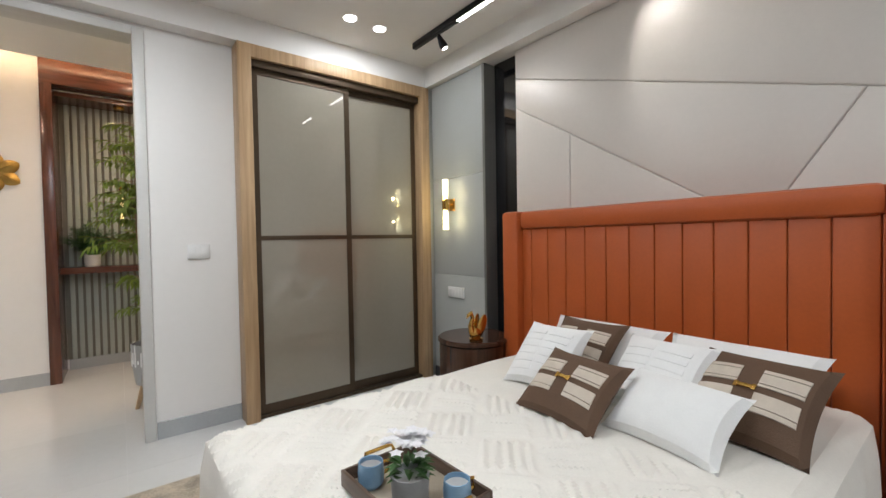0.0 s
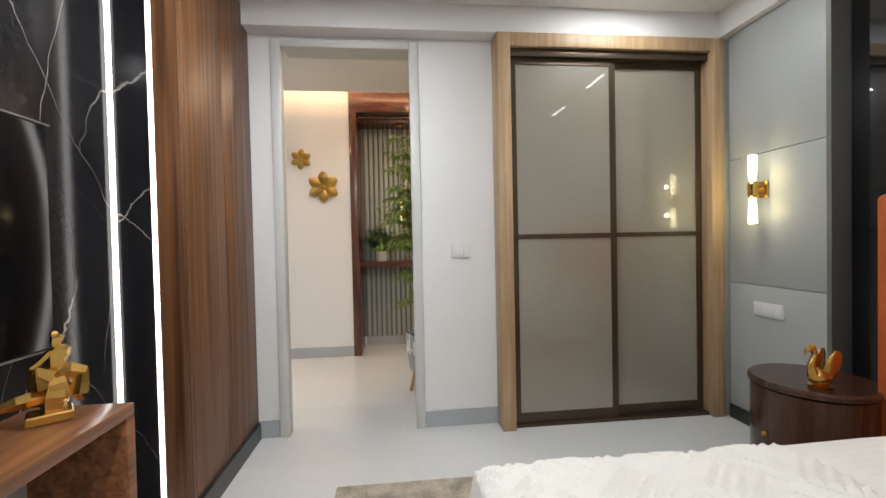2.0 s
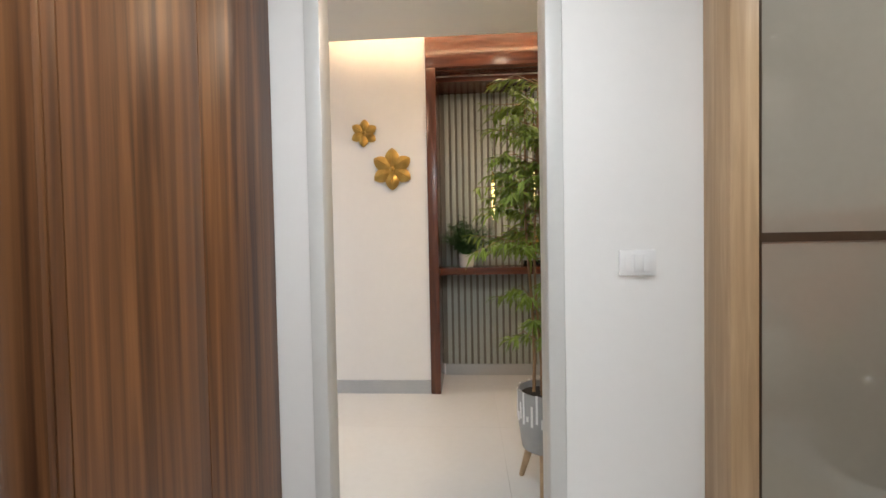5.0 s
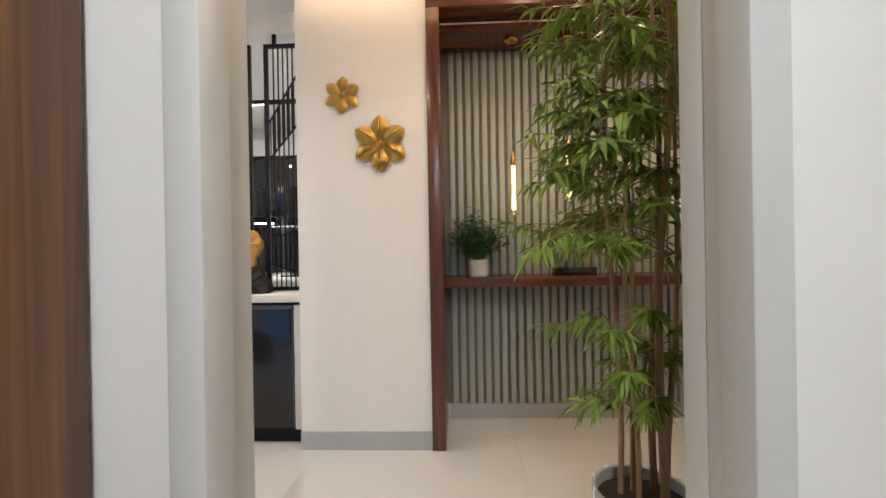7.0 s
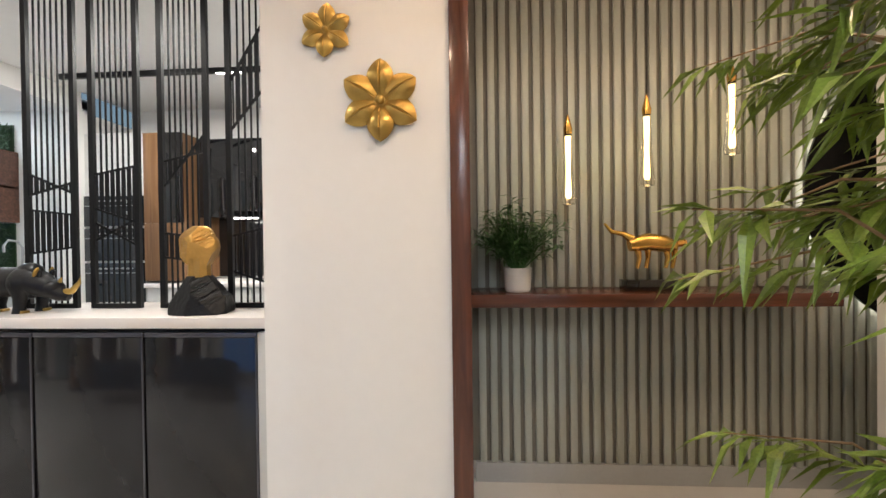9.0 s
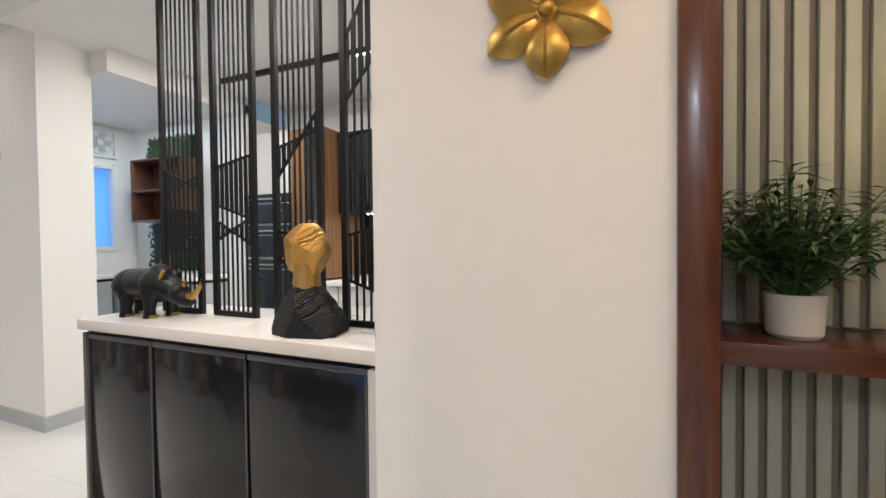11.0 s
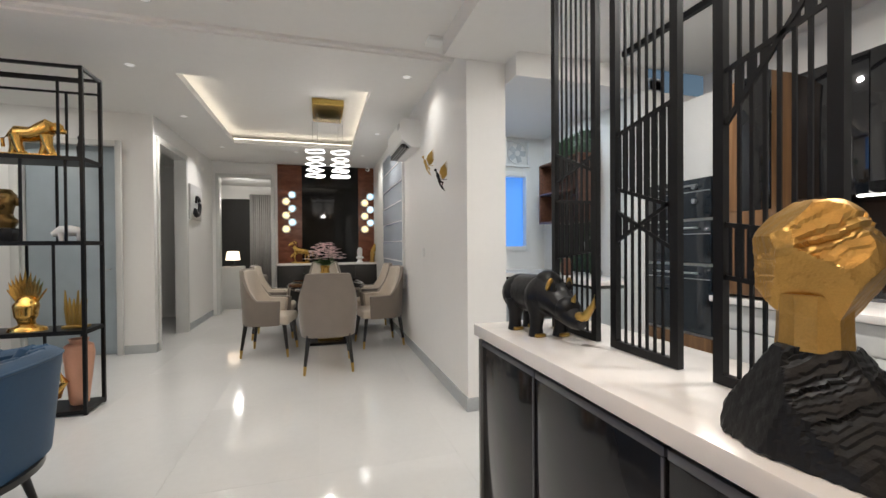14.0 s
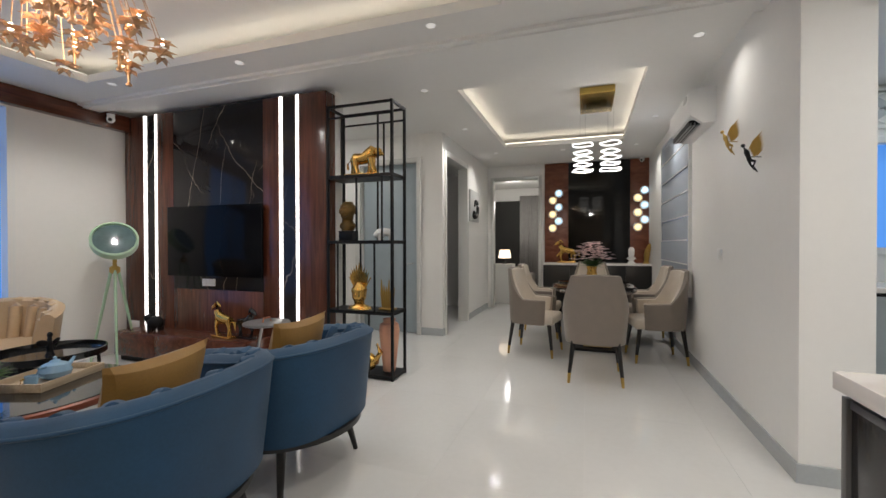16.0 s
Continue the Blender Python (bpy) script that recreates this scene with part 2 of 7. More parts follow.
# ---- lamps of the place and added fill lights ----
# bedroom: recessed ceiling lamps and track
for x, y, power in ((1.615, 3.113, 3.6), (1.845, 3.125, 3.6), (0.1, 2.3, 28), (0.1, 0.9, 15), (0.2, -0.7, 13), (1.5, -0.6, 13)):
    lamp("bedroom_lamp", "AREA", (x, y, 2.690), power * 1.08, COOL, 0.09)
lamp("track_spot", "SPOT", (2.22, 2.85, 2.60), 22, NEUTRAL, 0.03, (2.5, 2.2, 1.6), angle=70)
lamp("track_spot", "SPOT", (2.22, 1.78, 2.60), 12, NEUTRAL, 0.03, (2.55, 1.2, 2.0), angle=80)
# lobby: added fill lights, no ceiling fittings known here
for x, y, power in ((-0.55, 4.45, 3.2), (0.42, 4.60, 10.5), (1.5, 4.8, 8)):
    lamp("lobby_fill", "AREA", (x, y, 2.740), power, (1, 0.71, 0.48), 0.09)
# living and dining; (-2.0, 5.1), (-1.05, 3.3) and (-2.2, 0.1) are added, unseen fill
for x, y, power in ((-3.87, 3.83, 7), (-3.90, 2.10, 7), (-2.0, 5.1, 10), (-1.05, 3.3, 7), (-2.2, 0.1, 9), (-3.87, 0.6, 11)):
    lamp("living_lamp_and_fill", "SPOT", (x, y, 2.785), power * 7.4, NEUTRAL, 0.016, angle=140, blend=1.0)
for x, y, power in ((-4.72, 5.66, 2.2), (-5.1, 3.3, 6), (-8.2, 3.4, 6), (-8.3, 5.6, 4.5), (-6.6, 3.3, 6), (-6.8, 5.66, 4.5)):
    lamp("dining_lamp", "SPOT", (x, y, 2.825), power * 7.8, NEUTRAL, 0.016, angle=140, blend=1.0)
for x in (-4.82, -4.18):
    lamp("bird_spot", "SPOT", (x, 5.74, 2.83), 5, NEUTRAL, 0.02, (x, 5.93, 1.7), angle=42, blend=0.7)
# kitchen and utility
for x, y in ((-4.6, 6.9), (-4.9, 7.2)):
    lamp("utility_lamp", "AREA", (x, y, 2.592), 5, (0.80, 0.92, 1.0), 0.09)
for x, y in ((-2.6, 6.6), (-1.4, 6.6)):
    lamp("kitchen_lamp", "AREA", (x, y, 2.672), 23, NEUTRAL, 0.09)
# far room and side room: bare points added as fill, no fitting there
lamp("far_room_fill", "POINT", (-11.2, 3.2, 2.3), 30, NEUTRAL, 0.2)
lamp("side_room_fill", "POINT", (-7.4, 2.0, 2.4), 3, NEUTRAL, 0.15)
lamp("passage_lamp", "AREA", (-5.7, 1.6, 2.832), 12, NEUTRAL, 0.09)

# ---- structure ----
DOOR_L, DOOR_R, DOOR_H = -0.36, 0.44, 2.45
structure("floor", boxes((-13.0, 3.4, -2.2, 8.2, -0.08, -0.006)), M_GROUT, "pale polished tile floor")

# bedroom shell
structure("wall_bedroom_north", boxes(
    (-0.95, DOOR_L - 0.06, 3.62, 3.80, 0, 2.85), (DOOR_R + 0.06, 0.99, 3.62, 3.80, 0, 2.85),
    (DOOR_L - 0.06, DOOR_R + 0.06, 3.62, 3.80, DOOR_H + 0.05, 2.85), (0.99, 2.80, 3.62, 3.80, 2.52, 2.85),
    (0.99, 2.80, 4.18, 4.26, 0, 2.85), (0.93, 0.99, 3.80, 4.26, 0, 2.85)), M_PAINT, "smooth white painted wall")
structure("wall_bedroom_west", boxes((-1.0, -0.86, -2.0, 3.62, 0, 2.85)), M_PAINT)
structure("wall_bedroom_east", boxes((2.68, 2.80, -2.0, 4.26, 0, 2.85)), M_PAINT)
structure("wall_bedroom_south", boxes((-1.0, 2.80, -2.15, -2.0, 0, 2.85)), M_PAINT)
structure("ceiling_bedroom", boxes((-1.0, 2.8, -2.15, 3.8, 2.70, 2.85)), M_CEIL, "white painted ceiling")
structure("trim_bedroom_beam", boxes((-0.56, 2.50, 3.50, 3.62, 2.53, 2.70), (2.50, 2.68, -2.0, 3.62, 2.53, 2.70)), M_CEIL, "white ceiling beam along the wall")
structure("baseboard_bedroom", boxes((-0.56, DOOR_L - 0.065, 3.606, 3.62, 0, 0.105), (DOOR_R + 0.065, 0.985, 3.606, 3.62, 0, 0.105)), M_SKIRT, "grey stone skirting")
structure("baseboard_dark", boxes((-0.58, -0.535, 2.765, 3.60, 0, 0.10)), M_SKIRT_DARK, "dark skirting below the wood panelling")
structure("trim_door_frame", boxes(
    (DOOR_L - 0.06, DOOR_L, 3.595, 3.68, 0, DOOR_H + 0.05), (DOOR_R, DOOR_R + 0.06, 3.595, 3.68, 0, DOOR_H + 0.05), (DOOR_L, DOOR_R, 3.595, 3.68, DOOR_H, DOOR_H + 0.05),
    (DOOR_L - 0.06, DOOR_L - 0.042, 3.68, 3.735, 0, DOOR_H + 0.05), (DOOR_L - 0.06, DOOR_L - 0.036, 3.735, 3.815, 0, DOOR_H + 0.05), (DOOR_R + 0.012, DOOR_R + 0.06, 3.68, 3.735, 0, DOOR_H + 0.05), (DOOR_R + 0.012, DOOR_R + 0.06, 3.735, 3.815, 0, DOOR_H + 0.05),
    (DOOR_L, DOOR_R, 3.68, 3.815, DOOR_H + 0.02, DOOR_H + 0.05),
    bev=0.006), M_FRAME, "pale grey painted door frame")

# lobby
structure("wall_lobby_north", boxes((-0.944, -0.155, 5.46, 6.02, 0, 3.05)), M_PAINT, "cream wall lit by a hidden warm strip")
structure("wall_niche_back", boxes((-0.155, 3.05, 5.95, 6.05, 0, 3.05)), M_PAINT)
structure("wall_lobby_east", boxes((2.95, 3.05, 4.30, 5.95, 0, 3.05), (0.99, 1.75, 3.72, 3.80, 2.85, 3.05)), M_PAINT)
structure("wall_niche_pier", boxes((1.63, 2.95, 5.46, 5.62, 0, 3.05)), M_PAINT, "cream wall beside the niche")
structure("wall_lobby_south", boxes((0.93, 3.05, 4.26, 4.30, 0, 3.05)), M_PAINT)
structure("ceiling_lobby", boxes((-0.944, 2.95, 3.80, 5.22, 2.75, 2.80), (-1.0, 3.05, 3.62, 6.05, 3.05, 3.12), (-0.944, 2.95, 5.22, 5.225, 2.75, 2.765)), M_CEIL, "dropped white ceiling with a lit slot")
structure("baseboard_lobby", boxes((-0.944, -0.15, 5.446, 5.46, 0, 0.108), (-0.95, DOOR_L - 0.07, 3.80, 3.814, 0, 0.105), (-0.06, 2.95, 5.912, 5.935, 0, 0.10), (1.63, 2.95, 5.446, 5.46, 0, 0.108)), M_SKIRT)
structure("led_cove_lobby", boxes((-0.94, 2.9, 5.17, 5.21, 2.802, 2.815)), M_LEDLOBBY)

# living, dining
structure("wall_lobby_west_end", boxes((-1.0, -0.95, 3.62, 3.80, 0, 2.85)), M_PAINT)
structure("wall_living_east", boxes((-0.99, -0.95, -1.0, 3.62, 0, 2.85)), M_PAINT)
structure("wall_dining_north", boxes((-9.46, -7.95, 5.93, 6.25, 0, 2.85), (-6.25, -3.83, 5.93, 6.25, 0, 2.85),
    (-7.95, -6.25, 5.93, 6.25, 2.66, 2.85), (-7.95, -6.25, 5.93, 6.25, 0, 0.75)), M_PAINT, "warm white painted wall")
structure("baseboard_dining_north", boxes((-9.40, -3.83, 5.916, 5.93, 0, 0.10), (-3.83, -3.816, 5.916, 6.25, 0, 0.10)), M_SKIRT)
structure("wall_dining_south", boxes((-6.74, -6.62, 2.85, 2.97, 0, 2.85), (-9.46, -7.85, 2.85, 2.97, 0, 2.85), (-7.85, -6.74, 2.85, 2.97, 2.55, 2.85),
    (-6.74, -6.62, 2.60, 2.85, 0, 2.85), (-6.74, -6.62, -0.4, 1.70, 0, 2.85), (-6.74, -6.62, 1.70, 2.60, 2.45, 2.85)), M_PAINT)
structure("baseboard_dining_south", boxes((-6.74, -6.606, 2.97, 2.984, 0, 0.10), (-6.62, -6.606, 2.60, 2.97, 0, 0.10), (-9.40, -7.91, 2.97, 2.984, 0, 0.10)), M_SKIRT)
structure("trim_side_door_frame", boxes((-7.91, -7.83, 2.83, 2.995, 0, 2.61), (-6.76, -6.70, 2.83, 2.995, 0, 2.61), (-7.83, -6.76, 2.83, 2.995, 2.53, 2.61), bev=0.006), M_FRAME)
structure("trim_passage_door_frame", boxes((-6.60, -6.56, 1.62, 1.70, 0, 2.5), (-6.60, -6.56, 2.60, 2.66, 0, 2.5), (-6.60, -6.56, 1.70, 2.60, 2.43, 2.5), bev=0.006), M_FRAME)
structure("wall_dining_west", boxes((-9.60, -9.46, 4.05, 6.25, 0, 2.85), (-9.60, -9.46, 2.85, 4.05, 2.60, 2.85), (-9.60, -9.46, 2.85, 3.05, 0, 2.60)), M_PAINT)
structure("trim_far_door_frame", boxes((-9.62, -9.43, 3.03, 3.09, 0, 2.62), (-9.62, -9.43, 3.98, 4.05, 0, 2.62), (-9.62, -9.43, 3.09, 3.98, 2.55, 2.62), bev=0.006), M_FRAME)
structure("wall_living_south", boxes((-4.85, -3.62, -0.55, -0.40, 0, 2.85), (-1.34, -0.95, -0.55, -0.40, 0, 2.85), (-3.62, -1.4, -0.55, -0.40, 2.6, 2.85), (-3.62, -1.4, -0.55, -0.40, 0, 0.3)), M_PAINT)
structure("wall_living_west", boxes((-4.95, -4.80, -0.55, 2.44, 0, 2.85)), M_PAINT)
structure("wall_passage_south", boxes((-6.74, -4.80, -0.55, -0.40, 0, 2.85)), M_PAINT)
LX0, LX1, LY0, LY1 = -3.77, -1.15, 0.42, 4.35
structure("ceiling_living", boxes((-4.15, LX0, -0.55, 5.93, 2.80, 2.87), (LX1, -0.95, -0.55, 5.93, 2.80, 2.87), (LX0, LX1, -0.55, LY0, 2.80, 2.87), (LX0, LX1, LY1, 5.93, 2.80, 2.87),
    (-4.2, -0.95, -0.55, 6.0, 3.0, 3.06)), M_CEIL, "white ceiling with a lit recess")
structure("trim_living_cornice", boxes((-4.32, -4.15, -0.40, 5.93, 2.76, 2.87), (-4.15, -4.10, -0.40, 5.93, 2.775, 2.80), (-4.36, -4.32, -0.40, 5.93, 2.80, 2.87)), M_CEIL, "stepped white ceiling moulding")
DX0, DX1, DY0, DY1 = -7.90, -5.20, 3.62, 5.38
structure("ceiling_dining", boxes((-9.46, DX0, 2.85, 5.93, 2.84, 2.91), (DX1, -4.32, 2.6, 5.93, 2.84, 2.91), (DX0, DX1, 2.85, DY0, 2.84, 2.91), (DX0, DX1, DY1, 5.93, 2.84, 2.91),
    (-6.74, -4.32, -0.55, 2.6, 2.84, 2.91), (-6.62, DX1, 2.6, 2.85, 2.84, 2.91), (-9.46, -4.32, 2.6, 6.0, 3.02, 3.08)), M_CEIL, "white ceiling with a lit recessed tray")


def cove(name, x0, x1, y0, y1, z, up, material):
    """Hidden strip on the ledge round a ceiling recess, set back behind a lip."""
    d = 0.07
    structure(name, boxes((x0 - d, x1 + d, y0 - d, y0 - d + 0.02, z + 0.075, z + 0.09), (x0 - d, x1 + d, y1 + d - 0.02, y1 + d, z + 0.075, z + 0.09),
        (x0 - d, x0 - d + 0.02, y0 - d + 0.02, y1 + d - 0.02, z + 0.075, z + 0.09), (x1 + d - 0.02, x1 + d, y0 - d + 0.02, y1 + d - 0.02, z + 0.075, z + 0.09)), material)


cove("led_cove_living", LX0, LX1, LY0, LY1, 2.80, 0.2, M_LEDWARM)
cove("led_cove_dining", DX0, DX1, DY0, DY1, 2.84, 0.18, M_LEDWARM)

# entrance side of the living room, never looked at
structure("wall_entrance", boxes((-3.83, -2.5, 6.14, 6.25, 2.68, 2.85)), M_PAINT)

# kitchen
structure("wall_kitchen_lintel", boxes((-3.83, -3.64, 6.25, 7.42, 2.50, 2.85), (-3.83, -3.64, 7.38, 8.1, 0, 2.50)), M_PAINT)
structure("trim_counter_beam", boxes((-3.83, -0.944, 5.75, 6.25, 2.66, 2.90)), M_CEIL, "white beam above the screen")
structure("wall_kitchen_north", boxes((-3.64, -0.4, 8.0, 8.1, 0, 2.85)), M_PAINT)
structure("wall_kitchen_east", boxes((-0.50, -0.4, 6.02, 8.0, 0, 2.85)), M_PAINT)
structure("ceiling_kitchen", boxes((-3.64, -0.4, 6.25, 8.1, 2.68, 2.75)), M_CEIL)
structure("wall_utility_north", boxes((-5.75, -3.83, 7.62, 7.74, 0, 2.7)), M_PAINT)
structure("wall_utility_west", boxes((-5.75, -5.62, 6.25, 6.55, 0, 2.7), (-5.75, -5.62, 7.42, 7.62, 0, 2.7), (-5.75, -5.62, 6.55, 7.42, 0, 1.18), (-5.75, -5.62, 6.55, 7.42, 2.17, 2.7)), M_PAINT)
structure("ceiling_utility", boxes((-5.75, -3.83, 6.25, 7.74, 2.60, 2.68)), M_CEIL)

# far bedroom seen through the end door
structure("wall_far_room", boxes((-13.0, -12.9, 1.0, 6.2, 0, 2.9), (-12.9, -9.6, 6.1, 6.2, 0, 2.9), (-12.9, -9.6, 1.0, 1.1, 0, 2.9), (-9.6, -9.46, 1.0, 2.85, 0, 2.9)), M_PAINT)
structure("ceiling_far_room", boxes((-13.0, -9.46, 1.0, 6.2, 2.85, 2.95)), M_CEIL)
# side room behind the second door
structure("wall_side_room", boxes((-9.46, -6.74, 0.9, 1.0, 0, 2.85), (-6.74, -6.70, 1.0, 1.70, 0, 2.85)), M_PAINT)
structure("ceiling_side_room", boxes((-9.46, -6.74, 0.9, 2.85, 2.7, 2.85)), M_CEIL)

# ---- bedroom ----
M_ORANGE = mat("burnt_orange_velvet", (0.44, 0.085, 0.012), 0.5, 0, 0.10, 5, 0.15, 300, sheen=0.08)
M_SHEET = mat("cream_bedcover", (0.76, 0.73, 0.67), 0.85, 0, 0.05, 8, 0.35, 160, sheen=0.1)
M_LINEN = mat("white_linen", (0.80, 0.80, 0.79), 0.8, 0, 0.04, 12, 0.3, 260)
M_BROWNCLOTH = mat("brown_cloth", (0.11, 0.062, 0.036), 0.8, 0, 0.12, 14, 0.4, 300)
M_CREAMCLOTH = mat("cream_weave", (0.56, 0.49, 0.41), 0.8, 0, 0.08, 30, 0.4, 400)
M_FROST = mat("bronze_frosted_glass", (0.285, 0.255, 0.205), 0.33, 0, 0.05, 2, coat=1.0, rough_var=0.0)
M_FROST.node_tree.nodes["Principled BSDF"].inputs["Coat Roughness"].default_value = 0.025
M_FROST.node_tree.nodes["Principled BSDF"].inputs["Coat IOR"].default_value = 1.8
M_GREYLAM = mat("grey_laminate", (0.43, 0.45, 0.44), 0.42, 0, 0.03, 4)
M_LEATHER = mat("beige_leather_panel", (0.62, 0.58, 0.54), 0.38, 0, 0.03, 4, 0.12, 260)
M_GREYLINE = mat("dark_joint", (0.08, 0.08, 0.08), 0.6)


def cover_height(x, y):
    """Raised chevron bands of the bedcover; plain fine ribs toward the head."""
    if x > 1.52:
        return 0.0015 * math.sin(y * 2 * math.pi / 0.03) + 0.004 * noise.noise(Vector((x * 3, y * 3, 0)))
    cell = 0.27
    i, j = math.floor((x + y) / cell), math.floor((x - y) / cell)
    u, v = (x + y) / cell - i, (x - y) / cell - j
    w = u if (i + j) % 2 else v
    e = min(u, 1 - u, v, 1 - v)
    band = abs((w * 5.5) % 1 - 0.5) * 2
    h = 0.011 * min(1, max(0, (band - 0.25) * 3.0)) * min(1, max(0, (e - 0.05) * 14))
    return h + 0.0035 * noise.noise(Vector((x * 22, y * 22, 1))) + 0.006 * noise.noise(Vector((x * 4, y * 4, 3)))


bed = thing("bed", "double bed with orange channelled headboard and cream chevron cover", "bed")
part("base", boxes((0.66, 2.38, 0.82, 2.02, 0.0, 0.26), bev=0.01), M_ORANGE, bed)
part("mattress", boxes((0.60, 2.37, 0.78, 2.05, 0.20, 0.545), bev=0.04), M_LINEN, bed)
bm = bmesh.new()
NX, NY = 196, 176
grid = []
for i in range(NX + 1):
    row = []
    for j in range(NY + 1):
        s, q = -0.36 + i * (2.36 - 0.56 + 0.36) / NX, -0.34 + j * (1.36 + 0.68) / NY
        # fold the sheet down over the foot and the two sides
        x, dx = (0.56 + s, 0.0) if s > 0 else (0.56, -s)
        y, dy = (0.73 + q, 0.0) if 0 < q < 1.36 else ((0.73, -q) if q <= 0 else (2.09, q - 1.36))
        drop = max(dx, dy)
        fold = 0.012 * math.sin((y if dx > dy else x) * 26 + 2 * noise.noise(Vector((x * 3, y * 3, 5)))) * min(1, drop / 0.2)
        edge = min(1.0, drop / 0.05)
        z = 0.575 - max(0.0, drop - 0.008) + (cover_height(0.56 + s, 0.73 + q) if not edge else 0.0)
        ox = -fold - 0.02 * min(1, drop / 0.1) if dx >= dy and dx > 0 else 0.0
        oy = (fold + 0.02 * min(1, drop / 0.1)) * (1 if q > 0 else -1) if dy > dx else 0.0
        if not edge:
            d = min(s, q, 1.36 - q) if s > 0 else 0
            z -= 0.03 * max(0, 1 - d / 0.06) ** 2
        else:
            z -= 0.03
        row.append(bm.verts.new((x + ox, y + oy, max(0.17, z))))
    grid.append(row)
for i in range(NX):
    for j in range(NY):
        bm.faces.new((grid[i][j], grid[i + 1][j], grid[i + 1][j + 1], grid[i][j + 1]))
part("bedcover", bm, M_SHEET, bed, "cream cover with raised chevron bands")
HB = part("headboard", boxes((2.455, 2.57, 0.66, 2.45, 0.0, 1.35)), M_ORANGE, bed)
for y0, y1 in ((0.60, 0.70), (2.335, 2.47)):
    part("wing", boxes((2.365, 2.575, y0, y1, 0.0, 1.378), bev=0.022), M_ORANGE, HB)
part("top_roll", boxes((2.385, 2.575, 0.70, 2.335, 1.262, 1.376), bev=0.03), M_ORANGE, HB)
for k in range(13):
    y0, y1 = max(0.702, 0.588 + k * 0.1287), min(2.333, 0.588 + (k + 1) * 0.1287)
    part("channel", boxes((2.415, 2.465, y0 + 0.0008, y1 - 0.0008, 0.30, 1.268), bev=0.009), M_ORANGE, HB)
part("channel", boxes((2.415, 2.465, 0.588 + 13 * 0.1287 + 0.0008, 2.333, 0.30, 1.268), bev=0.009), M_ORANGE, HB)


def cushion_point(u, v, w, h, d, side):
    """u, v in -1..1; pinched corners, plump middle."""
    sx = w / 2 * u * (1 - 0.10 * (1 - v * v))
    sz = h / 2 * v * (1 - 0.10 * (1 - u * u))
    t = d / 2 * (max(0.0, 1 - u * u) * max(0.0, 1 - v * v)) ** 0.42
    t += 0.004 * noise.noise(Vector((u * 2.2, v * 2.2, side * 3 + w * 10))) * (1 - abs(u * v))
    return (sx, side * t, sz)


def cushion_mesh(w, h, d, n=18, tufts=False):
    bm = bmesh.new()
    for side in (-1, 1):
        g = [[bm.verts.new(cushion_point(-1 + 2 * i / n, -1 + 2 * j / n, w, h, d, side)) for j in range(n + 1)] for i in range(n + 1)]
        for i in range(n):
            for j in range(n):
                bm.faces.new((g[i][j], g[i + 1][j], g[i + 1][j + 1], g[i][j + 1]))
    bmesh.ops.remove_doubles(bm, verts=bm.verts, dist=0.003)
    return bm


def cushion_patch(u0, u1, v0, v1, w, h, d, lift, n=10):
    bm = bmesh.new()
    g = []
    for i in range(n + 1):
        r = []
        for j in range(n + 1):
            x, y, z = cushion_point(u0 + (u1 - u0) * i / n, v0 + (v1 - v0) * j / n, w, h, d, -1)
            r.append(bm.verts.new((x, y - lift, z)))
        g.append(r)
    for i in range(n):
        for j in range(n):
            bm.faces.new((g[i][j], g[i + 1][j], g[i + 1][j + 1], g[i][j + 1]))
    ext = bmesh.ops.extrude_face_region(bm, geom=bm.faces[:])
    bmesh.ops.translate(bm, verts=[e for e in ext["geom"] if isinstance(e, bmesh.types.BMVert)], vec=(0, lift + 0.002, 0))
    return bm


def cushion(kind, label, loc, face, tilt, w, h, d):
    """Face: heading that its front looks to, in degrees; tilt: lean back."""
    ob = thing("cushion" if kind != "pillow" else "pillow", label, "cushion" if kind != "pillow" else "pillow", group="cushions on the bed")
    ob.matrix_world = pose(*loc, 0, 0, face) @ pose(0, 0, 0, -tilt, 0, 0) @ pose(0, 0, h / 2, 0, 0, 0)
    m = M_BROWNCLOTH if kind == "brown" else M_LINEN
    part("cover", cushion_mesh(w, h, d), m, ob)
    if kind == "brown":
        for u0, u1 in ((-0.82, -0.17), (0.17, 0.82)):
            for v0, v1 in ((-0.48, -0.38), (-0.36, -0.08), (0.08, 0.14), (0.16, 0.40), (0.42, 0.50)):
                part("cream_band", cushion_patch(u0, u1, v0, v1, w, h, d, 0.004), M_CREAMCLOTH, ob, "cream woven band")
        x, y, z = cushion_point(0, 0, w, h, d, -1)
        part("clip", boxes((-0.02, 0.02, y - 0.011, y - 0.004, -0.006, 0.006), (-0.03, -0.018, y - 0.010, y - 0.004, -0.010, 0.010), (0.018, 0.03, y - 0.010, y - 0.004, -0.010, 0.010), bev=0.002), M_GOLD, ob, "small gold clip")
    if kind == "ribbed":
        for k in range(6):
            v = -0.72 + k * 0.24
            for a, b in ((-0.8, -0.1), (0.0, 0.7)):
                part("pleat", cushion_patch(a, b, v, v + 0.13, w, h, d, 0.003, 6), M_LINEN, ob)
    return ob


